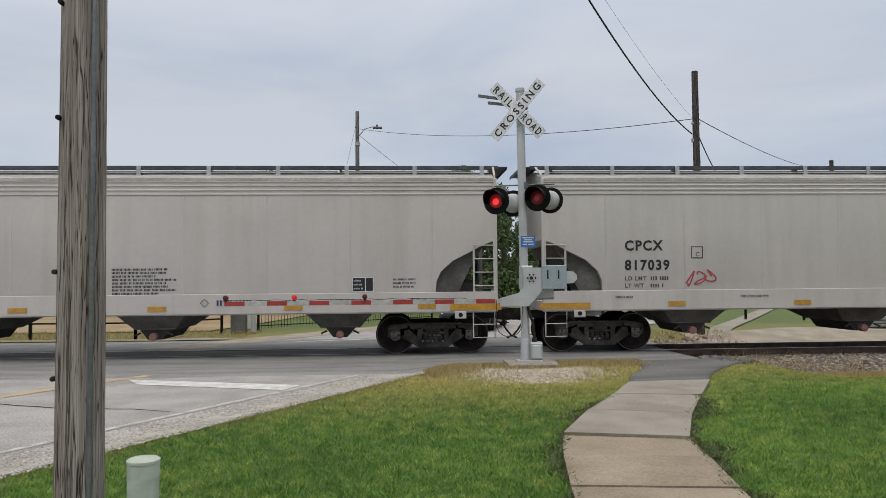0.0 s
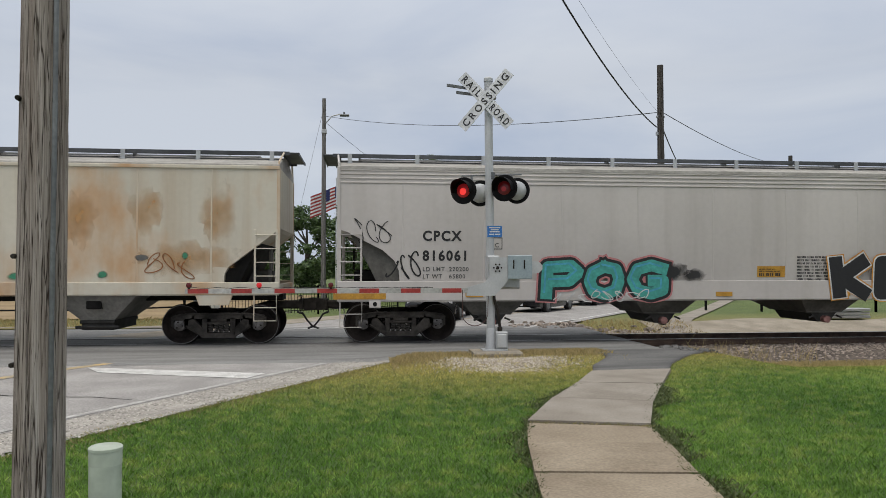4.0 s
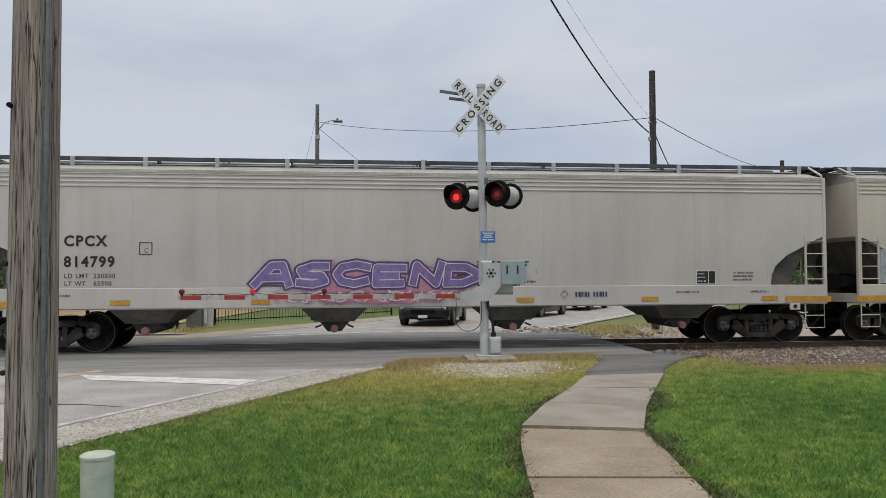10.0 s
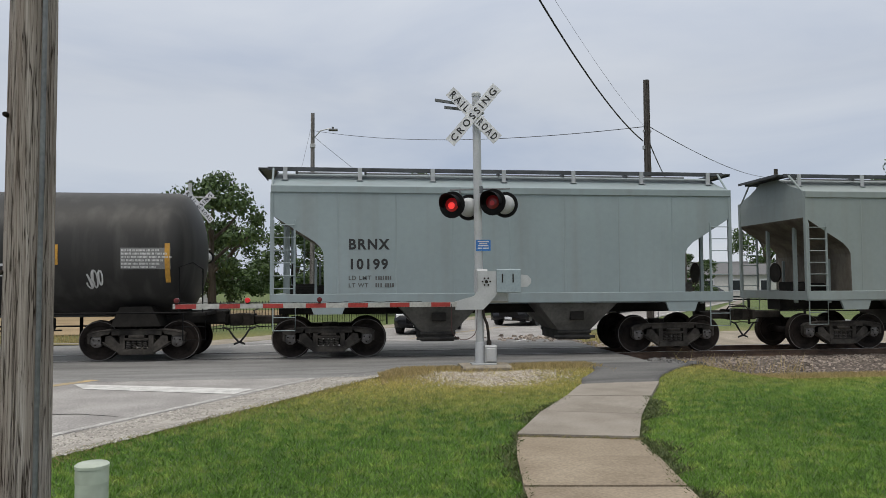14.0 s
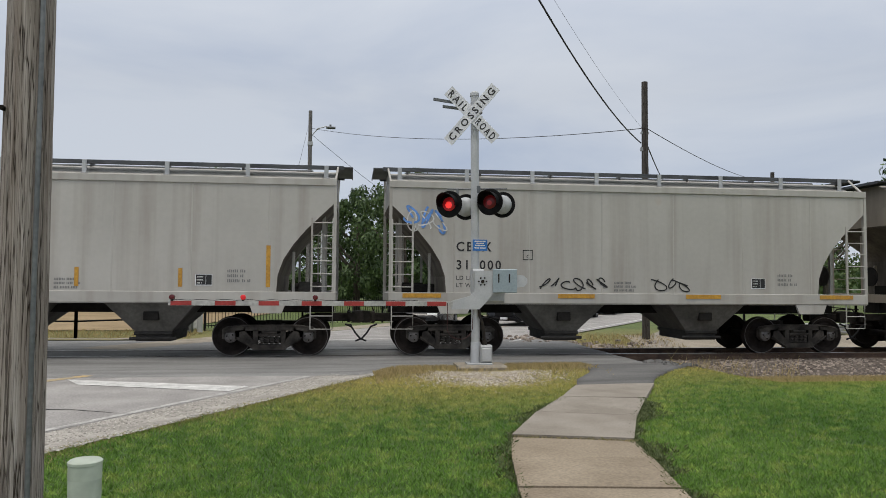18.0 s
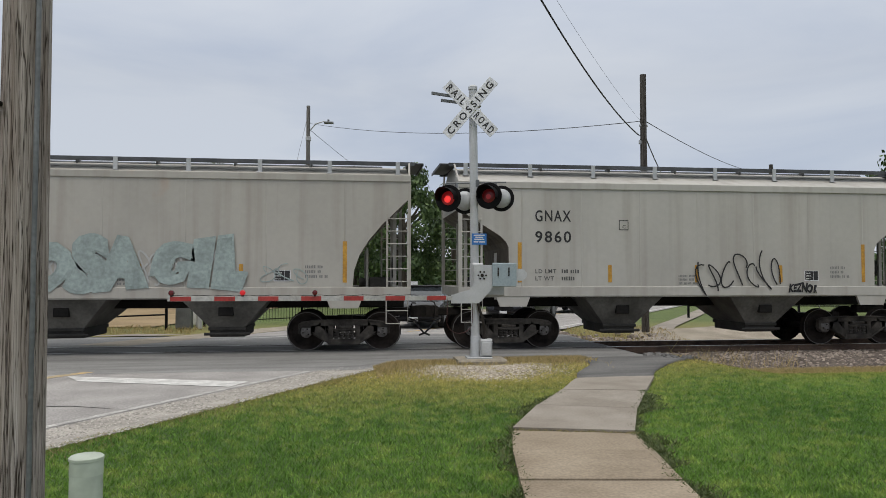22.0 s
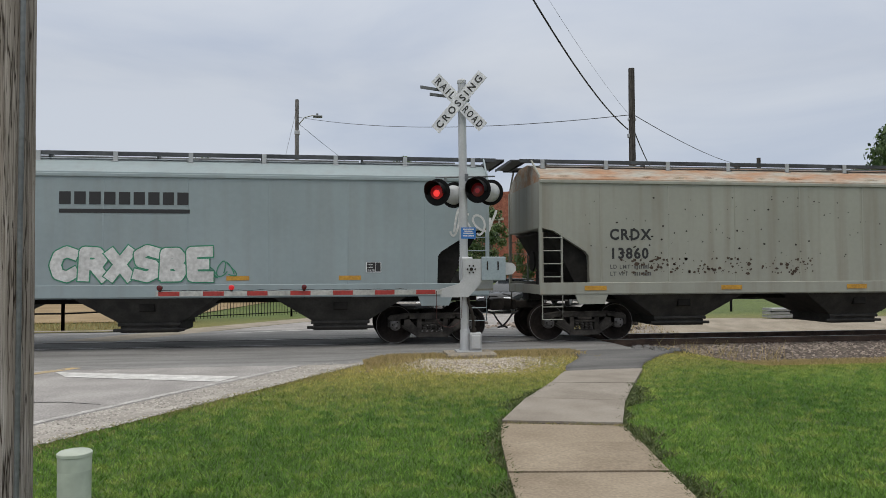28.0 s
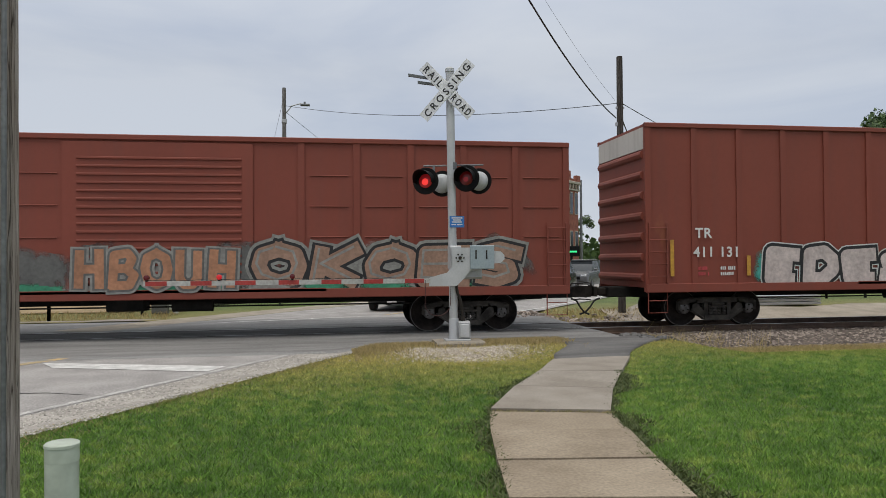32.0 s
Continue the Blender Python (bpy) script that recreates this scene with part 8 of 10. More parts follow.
tank_marks("c15", "UTLX 684884", -5.7, 2.05, M_LETTER_Y, 0.28)
tank_marks("c16", "SHPX 208578", -6.6, 2.14, M_LETTER_W, 0.22)
tank_marks("c17", "UTLX 645634", -5.9, 2.05, M_LETTER_Y, 0.25)
tank_marks("c37", "MULX 701135", -6.0, 2.10, M_LETTER_W)
tank_marks("c38", None, 0, 0, M_LETTER_W)
tank_marks("c41", "SHPX 210713", -4.1, 2.16, M_LETTER_W, 0.22)


def box(k, mat, label, top, door, **kw):
    x, L, pitch = spot(k)
    return boxcar(x, L, mat, label, pitch, top, door, **kw)


CAR["c36"] = box("c36", RED_C, "oxide-red high-sided wood-chip gondola with ribs", 4.86, None, over=1.06, ribs=0.98, gondola=True)
CAR["c43"] = box("c43", RED, "oxide-red high box car with double doors and graffiti", 4.96, (-2.5, 2.4, 2, "bars"), over=1.62, cap=CAPW, beads=False, inset=0.47)
CAR["c44"] = box("c44", RED_B, "brick-red box car with a ribbed door and orange graffiti", 4.54, (-2.0, 2.1, 1, "ribs"), over=1.55)
CAR["c45"] = box("c45", RED_B, "brick-red high box car with a pale end panel", 5.08, (-1.2, 3.6, 2, "bars"), over=1.27, cap=CAPW, beads=False, inset=0.27)
write(CAR["c36"][0], "MWCX", -6.63, 3.28, 0.25, CAR["c36"][1], M_LETTER_W, offset=0.014, lift=0.012, spacing=1.1, width=1.06)
write(CAR["c36"][0], "102 205", -6.78, 2.34, 0.25, CAR["c36"][1], M_LETTER_W, offset=0.014, lift=0.012, width=1.22)


# ---- graffiti and other marks on the cars ----
def colour(name, c, rough=0.6):
    return mottled(name, tuple(v * 0.75 for v in c), c, 2.5, rough, fine=12, bump=0.0)


INK = colour("black_spray", (0.012, 0.012, 0.014))
CHALK = colour("white_spray", (0.62, 0.62, 0.61))
C_PINK = colour("pink_spray", (0.55, 0.22, 0.22))
C_RED = colour("red_spray", (0.50, 0.06, 0.07))
C_MINT = colour("mint_spray", (0.42, 0.55, 0.48))
C_BLUE = colour("blue_spray", (0.13, 0.30, 0.70))
C_SKY = colour("pale_blue_spray", (0.30, 0.45, 0.68))
C_NAVY = colour("navy_spray", (0.03, 0.05, 0.17))
C_TEAL = colour("teal_spray", (0.06, 0.36, 0.31))
C_FADE = colour("faded_teal_spray", (0.32, 0.385, 0.375))
C_CYAN = colour("cyan_spray", (0.07, 0.36, 0.52))
C_GREYF = colour("grey_spray", (0.27, 0.265, 0.245))
C_GREYD = colour("dark_grey_spray", (0.12, 0.12, 0.115))
C_MAROON = colour("maroon_spray", (0.12, 0.045, 0.045))
C_ORANGE = colour("orange_spray", (0.60, 0.27, 0.04))
C_CLAY = colour("clay_orange_spray", (0.42, 0.20, 0.11))
C_VIOLET = colour("violet_spray", (0.21, 0.15, 0.36))
C_ROSE = colour("rose_spray", (0.52, 0.24, 0.33))
C_GREEN = colour("green_spray", (0.04, 0.25, 0.14))
C_LIME = colour("pale_lime_spray", (0.45, 0.52, 0.40))
C_RUST = colour("rust_scar", (0.26, 0.10, 0.035), 0.85)
C_SMUDGE = colour("dark_smudge", (0.17, 0.16, 0.15), 0.8)


def over_sill(c, z):
    """Paint that runs down over the side sill lies on its face."""
    car, wrap, half = c
    if z < SILL.get(car.name, 0):
        return car, lambda q: max(wrap(q), wrap(2.9)) + 0.032, half
    return c


def cloud(c, x, z, w, h, mat, seed, lift=0.006, name="spray_cloud", spikes=0.25):
    """A blot with an uneven outline."""
    car, wrap, half = over_sill(c, z - h * 0.6)
    rnd = random.Random(seed)
    n = 44
    ph = [rnd.uniform(0, 6.3) for _ in range(4)]
    b = Build()
    rings = 4
    b.v.append((x, -wrap(z) - lift, z))
    for r in range(1, rings + 1):
        for i in range(n):
            a = 2 * math.pi * i / n
            k = 1 + spikes * (0.5 * math.sin(3 * a + ph[0]) + 0.35 * math.sin(7 * a + ph[1]) + 0.3 * math.sin(13 * a + ph[2])) + rnd.uniform(-0.06, 0.06) * spikes * 3
            px = x + 0.5 * w * r / rings * k * math.cos(a)
            pz = max(1.0, z + 0.5 * h * r / rings * k * math.sin(a))
            b.v.append((px, -wrap(pz) - lift, pz))
    for i in range(n):
        b.f.append((0, 1 + i, 1 + (i + 1) % n))
        for r in range(rings - 1):
            o = 1 + r * n
            b.f.append((o + i, o + n + i, o + n + (i + 1) % n, o + (i + 1) % n))
    b.m = [0] * len(b.f)
    return part(name, b, soft(mat), car)


def upright(v, f):
    """Drops the faces that fold back where a swollen letter's outline crosses itself."""
    def area(q):
        return sum(v[a][0] * v[b][1] - v[b][0] * v[a][1] for a, b in zip(q, q[1:] + q[:1]))
    sign = 1 if sum(area(q) for q in f) > 0 else -1
    return [q for q in f if area(q) * sign > 0]


def islands(n, f):
    """Numbers the letters of a word, so that each lies on its own level."""
    root = list(range(n))

    def find(i):
        while root[i] != i:
            root[i] = root[root[i]]
            i = root[i]
        return i
    for q in f:
        for i in q[1:]:
            root[find(i)] = find(q[0])
    order = {}
    return [order.setdefault(find(i), len(order)) % 5 for i in range(n)]


def piece(c, words, x, z, w, h, fill, line, seed=1, fat=0.05, rim=None, shear=0.15, inner=None, skew=0.0):
    """Fat graffiti letters with an outline, warped by a slow wave."""
    car, wrap, half = over_sill(c, z)

    def lay(off, lift, mat, name):
        v, f = text_mesh(words, 1.0, off, shear, 1.06 + 2.6 * fat)
        v0, _ = text_mesh(words, 1.0, fat, shear, 1.06 + 2.6 * fat)
        x0, x1 = min(p[0] for p in v0), max(p[0] for p in v0)
        z0, z1 = min(p[1] for p in v0), max(p[1] for p in v0)
        f = upright(v, f)
        step = islands(len(v), f)
        out = []
        for i, p in enumerate(v):
            u, t = (p[0] - x0) / (x1 - x0), (p[1] - z0) / (z1 - z0)
            q = t * (1 + 0.13 * math.sin(u * 9 + seed)) + 0.07 * math.sin(u * 6 + seed * 2)
            uu = u + 0.018 * math.sin(t * 5 + seed) + 0.012 * math.sin(u * 23)
            pz = max(1.02, z + q * h + skew * uu)
            out.append((x + uu * w, -wrap(pz) - lift - 0.0004 * step[i], pz))
        return part(name, Build().add(out, f), mat, car)
    if rim:
        lay(fat + 0.095, 0.0075, rim, "graffiti_rim")
    lay(fat + 0.055, 0.010, line, "graffiti_outline")
    lay(fat, 0.0125, fill, "graffiti_letters")
    if inner:
        lay(max(fat - 0.055, -0.02), 0.0145, inner, "graffiti_shade")


GLYPHS = {
    "A": [[(0, 0), (0.36, 1), (0.64, 1), (1, 0)], [(0.22, 0.36), (0.78, 0.36)]],
    "B": [[(0.1, 0), (0.1, 1), (0.7, 1), (0.88, 0.8), (0.7, 0.54), (0.2, 0.54)], [(0.6, 0.54), (0.95, 0.3), (0.75, 0), (0.1, 0)]],
    "C": [[(0.95, 0.86), (0.6, 1), (0.2, 0.88), (0.05, 0.5), (0.2, 0.12), (0.6, 0), (0.95, 0.16)]],
    "D": [[(0.1, 0), (0.1, 1), (0.6, 1), (0.95, 0.66), (0.95, 0.34), (0.6, 0), (0.1, 0)]],
    "E": [[(0.95, 1), (0.1, 1), (0.1, 0), (0.95, 0)], [(0.1, 0.5), (0.75, 0.5)]],
    "G": [[(0.95, 0.86), (0.6, 1), (0.2, 0.88), (0.05, 0.5), (0.2, 0.12), (0.6, 0), (0.95, 0.14), (0.95, 0.46), (0.62, 0.46)]],
    "H": [[(0.1, 0), (0.1, 1)], [(0.9, 0), (0.9, 1)], [(0.1, 0.5), (0.9, 0.5)]],
    "I": [[(0.5, 0), (0.5, 1)]],
    "J": [[(0.75, 1), (0.75, 0.2), (0.5, 0), (0.2, 0.1)]],
    "K": [[(0.1, 0), (0.1, 1)], [(0.92, 1), (0.2, 0.5), (0.95, 0)]],
    "L": [[(0.1, 1), (0.1, 0), (0.95, 0)]],
    "M": [[(0.05, 0), (0.12, 1), (0.5, 0.35), (0.88, 1), (0.95, 0)]],
    "N": [[(0.1, 0), (0.1, 1), (0.9, 0), (0.9, 1)]],
    "O": [[(0.5, 1), (0.15, 0.85), (0.05, 0.5), (0.15, 0.15), (0.5, 0), (0.85, 0.15), (0.95, 0.5), (0.85, 0.85), (0.5, 1)]],
    "P": [[(0.1, 0), (0.1, 1), (0.7, 1), (0.92, 0.75), (0.7, 0.48), (0.2, 0.48)]],
    "R": [[(0.1, 0), (0.1, 1), (0.7, 1), (0.9, 0.76), (0.7, 0.5), (0.2, 0.5)], [(0.5, 0.5), (0.95, 0)]],
    "S": [[(0.92, 0.9), (0.5, 1), (0.12, 0.84), (0.2, 0.56), (0.78, 0.44), (0.9, 0.16), (0.5, 0), (0.06, 0.1)]],
    "U": [[(0.1, 1), (0.1, 0.22), (0.3, 0), (0.7, 0), (0.9, 0.22), (0.9, 1)]],
    "W": [[(0, 1), (0.22, 0), (0.5, 0.62), (0.78, 0), (1, 1)]],
    "X": [[(0.05, 0), (0.95, 1)], [(0.05, 1), (0.95, 0)]],
    "Z": [[(0.05, 1), (0.92, 1), (0.08, 0), (0.95, 0)]],
}


def ribbon(b, pts, r, place, step, square=0.75):
    """A flat brush stroke of half width r with round joints and cut ends; place(x, z, level) gives the point."""
    n = len(pts)
    for i in range(n - 1):
        (xa, za), (xb, zb) = pts[i], pts[i + 1]
        dx, dz = xb - xa, zb - za
        m = math.hypot(dx, dz) or 1.0
        dx, dz = dx / m, dz / m
        if i == 0:
            xa, za = xa - dx * r * square, za - dz * r * square
        if i == n - 2:
            xb, zb = xb + dx * r * square, zb + dz * r * square
        q = [(xa + dz * r, za - dx * r), (xb + dz * r, zb - dx * r), (xb - dz * r, zb + dx * r), (xa - dz * r, za + dx * r)]
        b.add([place(px, pz, step) for px, pz in q], [(0, 1, 2, 3)])
        step += 1
        if i:
            px, pz = pts[i]
            b.add([place(px + r * math.cos(k * 0.5236), pz + r * math.sin(k * 0.5236), step) for k in range(12)], [tuple(range(12))])
            step += 1
    return step


def throwup(c, word, x, z, w, h, fill, line, fat=0.34, edge=0.05, rim=None, rim_w=0.06, seed=1, lean=0.0, lap=0.10, shine=None, sway=0.08):
    """Fat sprayed letters that lap over one another, each with its outline."""
    car, wrap, half = over_sill(c, z)
    rnd = random.Random(seed)
    cell = w / len(word)
    r = 0.31 * fat * min(cell, h)

    def lay(strokes, wide, lift, mat, name):
        b, step = Build(), 0
        for pts in strokes:
            step = ribbon(b, pts, wide, lambda px, pz, k: (px, -wrap(max(pz, 0.95)) - lift - 0.00005 * k, max(pz, 0.95)), step)
        return part(name, b, mat, car)
    letters = []
    for i, ch in enumerate(word):
        x0, x1 = x + cell * (i - lap * 0.5) + r + edge, x + cell * (i + 1 + lap * 0.5) - r - edge
        z0, z1 = z + r + edge, z + h - r - edge
        k = [(rnd.uniform(-sway, sway) * cell, rnd.uniform(-sway, sway) * h) for _ in range(4)]

        def at(u, v):
            px = lerp(lerp(x0 + k[0][0], x1 + k[1][0], u), lerp(x0 + k[2][0], x1 + k[3][0], u), v) + lean * v * h
            pz = lerp(lerp(z0 + k[0][1] * 0.3, z1 + k[2][1], v), lerp(z0 + k[1][1] * 0.3, z1 + k[3][1], v), u)
            return px, pz
        letters.append([[at(u, v) for u, v in pts] for pts in GLYPHS[ch]])
    if rim:
        for st in letters:
            lay(st, r + edge + rim_w, 0.0075, rim, "graffiti_rim")
    for i, st in enumerate(letters):
        lay(st, r + edge, 0.0095 + 0.0016 * i, line, "graffiti_outline")
        lay(st, r, 0.0103 + 0.0016 * i, fill, "graffiti_letter")
        if shine:
            lay([[(px - r * 0.35, pz + r * 0.4) for px, pz in pts] for pts in st], 0.16 * r, 0.0108 + 0.0016 * i, shine, "graffiti_shine")


def shape(c, pts, mat, lift, name="graffiti_shape", rim=None, rim_w=0.04):
    """A flat sprayed shape with straight or spiky edges, and its outline."""
    car, wrap, half = c
    p = part(name, Build().add([(x, -wrap(z) - lift, z) for x, z in pts], [tuple(range(len(pts)))]), mat, car)
    if rim:
        b = Build()
        ribbon(b, list(pts) + [pts[0]], rim_w, lambda px, pz, k: (px, -wrap(max(pz, 0.95)) - lift - 0.001 - 0.00005 * k, max(pz, 0.95)), 0)
        part("graffiti_outline", b, rim, car)
    return p


def tag(c, x, z, w, h, mat, seed, width=0.022, loops=None, name="graffiti_tag"):
    """A looping scrawl laid on the side as flat brush strokes."""
    car, wrap, half = over_sill(c, z)
    rnd = random.Random(seed)
    n = loops or max(3, int(w / 0.28))
    for s in range(n):
        cx = x + w * (s + 0.5) / n
        rw, rh = w / n * rnd.uniform(0.4, 0.75), h * rnd.uniform(0.3, 0.5)
        cz = z + h * rnd.uniform(0.35, 0.65)
        a0, turns = rnd.uniform(0, 6.3), rnd.uniform(4.0, 8.5)
        k1, k2 = rnd.uniform(0.8, 1.6), rnd.uniform(0, 6.3)
        pts = []
        for i in range(22):
            a = a0 + turns * i / 21
            pts.append((cx + rw * math.cos(a * k1) * (0.5 + 0.5 * i / 21), cz + rh * math.sin(a + k2 * 0.2) * (1.1 - 0.4 * i / 21)))
        strokes((car, wrap, half), 0, 0, [pts], mat, width, name, 0.011 + 0.0008 * s)


def strokes(c, x, z, lines, mat, width=0.03, name="graffiti_tag", lift=0.011):
    car, wrap, half = c
    for j, pts in enumerate(lines):
        b = Build()
        ribbon(b, [(x + px, z + pz) for px, pz in pts], width / 2, lambda px, pz, k: (px, -wrap(pz) - lift - 0.0008 * j - 0.00003 * k, pz), 0, 0.3)
        part(name, b, mat, car)


def chips(c, x0, x1, z0, z1, count, mat, seed, size=(0.02, 0.09), name="paint_chips"):
    """Flakes of lost paint, too many and small to tell apart."""
    car, wrap, half = c
    rnd = random.Random(seed)
    b = Build()
    for _ in range(count):
        x, z, s = rnd.uniform(x0, x1), rnd.uniform(z0, z1), rnd.uniform(*size) * rnd.uniform(0.4, 1)
        k = [(x + s * rnd.uniform(0.5, 1.2) * math.cos(a), z + s * rnd.uniform(0.4, 1.0) * math.sin(a)) for a in (0, 1.05, 2.1, 3.14, 4.2, 5.2)]
        b.add([(p, -wrap(q) - 0.0065, q) for p, q in k], [(0, 1, 2, 3, 4, 5)])
    ob = part(name, b, mat, car)
    ob["kind"] = "stuff"
    return ob


def L_(k):
    return -CAR[k][2]


def R_(k):
    return CAR[k][2]


g = CAR
tag(g["c1"], L_("c1") + 3.6, 1.55, 0.75, 0.45, C_RED, 3, 0.03)
# pale green letters and a long blue piece of sweeping blades
for i, (x, z, w, h) in enumerate(((-7.0, 1.45, 0.9, 1.0), (-5.4, 2.35, 1.1, 0.75), (-3.3, 2.4, 1.5, 0.75), (-1.75, 1.75, 1.2, 1.0), (-1.6, 1.2, 0.8, 0.5))):
    cloud(g["c3"], x, z, w, h, C_PINK, i + 1, spikes=0.35)
throwup(g["c3"], "UZICS", -6.6, 0.98, 4.7, 1.12, C_MINT, INK, 0.36, 0.06, None, 0.05, 2, 0.06, 0.22, CHALK)
tag(g["c3"], -1.95, 1.75, 0.5, 0.22, C_MAROON, 11, 0.025)
tag(g["c3"], -1.55, 1.55, 0.4, 0.2, INK, 12, 0.03)
f3 = over_sill(g["c3"], 1.0)
for i, (x, z, w, h) in enumerate(((0.6, 1.85, 1.5, 0.6), (1.6, 1.95, 1.3, 0.5), (3.6, 2.1, 0.9, 0.5), (5.0, 1.95, 1.7, 0.7), (6.1, 1.9, 1.2, 0.7), (7.4, 1.75, 1.1, 1.0))):
    cloud(f3, x, z, w, h, C_PINK, i + 5, 0.006, spikes=0.3)
blades_out = [(-1.3, 2.02), (-1.0, 2.14), (-0.85, 1.86), (-0.68, 2.08), (0.1, 1.72), (1.1, 2.05), (1.65, 2.38), (1.85, 2.2), (2.55, 2.0), (3.3, 2.38), (3.65, 2.1), (5.0, 1.76), (5.8, 1.66), (6.5, 2.05), (6.95, 2.4), (6.85, 1.92), (7.2, 1.4), (7.2, 1.03), (5.2, 1.1), (3.9, 1.0), (2.5, 1.1), (0.6, 0.98), (-0.5, 1.0), (-1.25, 1.02)]
shape(f3, blades_out, C_BLUE, 0.009, rim=C_NAVY, rim_w=0.035)
for i, (pts, mat, wd) in enumerate((([(-1.0, 1.95), (-0.95, 1.15)], C_NAVY, 0.03), ([(-0.5, 1.85), (0.3, 1.5), (1.2, 1.75), (1.7, 2.2)], C_NAVY, 0.03), ([(0.0, 1.3), (0.9, 1.5), (1.7, 1.8), (2.4, 1.75)], C_SKY, 0.06), ([(1.9, 1.15), (2.6, 1.5), (3.2, 2.1)], C_NAVY, 0.03), ([(2.4, 1.25), (3.1, 1.6), (3.6, 1.9), (4.6, 1.6), (5.7, 1.4)], C_SKY, 0.07), ([(3.3, 2.25), (3.9, 1.85), (4.9, 1.58), (5.8, 1.5), (6.5, 1.75)], C_SKY, 0.05), ([(-0.9, 1.3), (-0.2, 1.2), (0.5, 1.3)], C_SKY, 0.07), ([(4.0, 1.15), (4.8, 1.3), (5.6, 1.2), (6.6, 1.35)], CHALK, 0.035), ([(4.3, 1.38), (5.2, 1.2), (6.2, 1.5), (6.9, 1.2)], C_NAVY, 0.025), ([(0.9, 1.1), (1.6, 1.3), (2.2, 1.15)], CHALK, 0.03), ([(-0.7, 1.7), (-0.65, 1.1), (0.2, 1.05)], C_NAVY, 0.03), ([(6.6, 1.95), (6.4, 1.5), (6.9, 1.15)], C_NAVY, 0.03))):
    b = Build()
    ribbon(b, pts, wd, lambda px, pz, k, e=0.0125 + 0.0007 * i: (px, -f3[1](pz) - e - 0.00004 * k, pz), 0, 0.2)
    part("graffiti_stroke", b, mat, f3[0])
tag(f3, 4.6, 1.95, 0.55, 0.18, INK, 13, 0.02)
b = Build()
ribbon(b, [(7.65 + 0.28 * math.cos(a * 0.5), 1.9 + 0.36 * math.sin(a * 0.5)) for a in range(13)], 0.022, lambda px, pz, k: (px, -f3[1](pz) - 0.014 - 0.00004 * k, pz), 0)
ribbon(b, [(7.5, 1.95), (7.7, 2.05), (8.0, 1.95), (7.95, 1.7), (7.7, 1.68)], 0.02, lambda px, pz, k: (px, -f3[1](pz) - 0.016 - 0.00004 * k, pz), 0)
part("graffiti_tag", b, INK, f3[0])
cloud(f3, 8.4, 1.75, 0.7, 0.5, CHALK, 9, 0.010)
tag(f3, 8.35, 1.52, 0.75, 0.22, INK, 14, 0.025)
tag(f3, 7.4, 1.12, 0.9, 0.22, INK, 15, 0.025)
# grey outline letters on the rusty cream car
throwup(g["c4"], "DESDAMES", -6.75, 1.20, 9.7, 1.18, colour("pale_grey_spray", (0.50, 0.485, 0.44)), C_GREYD, 0.34, 0.030, None, 0.05, 3, 0.0, 0.06, None, 0.06)
for i in range(16):
    cloud(g["c4"], L_("c4") + 1.9 + i * 1.05 + 0.3 * math.sin(i * 7), 1.75 + 0.35 * math.sin(i * 5.1), 0.16 + 0.1 * (i % 3), 0.14 + 0.05 * (i % 2), C_GREEN if i % 2 else C_GREYD, i, 0.016, "spray_dot", 0.1)
tag(g["c4"], R_("c4") - 3.2, 1.55, 1.1, 0.55, C_RUST, 5)
# teal, black smoke and black letters with an orange rim
tag(g["c5"], L_("c5") + 0.55, 2.3, 0.85, 0.7, INK, 21, 0.02)
tag(g["c5"], L_("c5") + 1.35, 1.52, 0.75, 0.6, INK, 22, 0.035)
cloud(g["c5"], -2.05, 1.72, 0.85, 0.5, INK, 3, 0.011)
cloud(g["c5"], -1.45, 1.60, 0.7, 0.32, INK, 5, 0.011)
throwup(g["c5"], "POG", -5.25, 0.96, 3.1, 1.06, C_TEAL, INK, 0.44, 0.07, C_PINK, 0.045, 4, 0.05, 0.20, C_CYAN, 0.07)
tag(g["c5"], L_("c5") + 5.2, 0.98, 2.4, 0.28, CHALK, 8)
throwup(g["c5"], "KEEN", 2.0, 0.96, 4.5, 1.16, INK, CHALK, 0.50, 0.035, C_ORANGE, 0.03, 6, 0.0, 0.10, None, 0.05)
tag(g["c5"], 6.6, 1.05, 1.9, 0.3, INK, 31)
tag(g["c5"], 6.45, 1.3, 0.9, 0.6, INK, 32, 0.02, 3)
# maroon bubbles with cyan, black and cream fill
cloud(g["c9"], R_("c9") - 5.0, 1.75, 1.6, 1.2, C_CYAN, 2)
cloud(g["c9"], R_("c9") - 9.0, 1.6, 1.6, 1.2, C_CYAN, 3)
cloud(g["c9"], R_("c9") - 6.8, 1.95, 3.0, 0.7, INK, 4, 0.007)
cloud(g["c9"], R_("c9") - 3.9, 1.5, 0.9, 0.8, C_CYAN, 14)
throwup(g["c9"], "OMOE", 1.75, 1.0, 5.4, 1.02, C_MAROON, INK, 0.46, 0.05, CHALK, 0.03, 3, 0.0, 0.16, CHALK, 0.06)
throwup(g["c9"], "SNWD", -2.3, 0.98, 4.0, 1.06, CHALK, INK, 0.40, 0.075, C_CYAN, 0.05, 7, 0.05, 0.16, None, 0.06)
throwup(g["c9"], "OBEW", R_("c9") - 17.2, 0.98, 4.4, 1.1, C_GREYD, C_LIME, 0.40, 0.05, INK, 0.05, 9, 0.05, 0.16, None, 0.06)
tag(g["c9"], R_("c9") - 6.6, 2.05, 1.3, 0.3, INK, 41, 0.04)
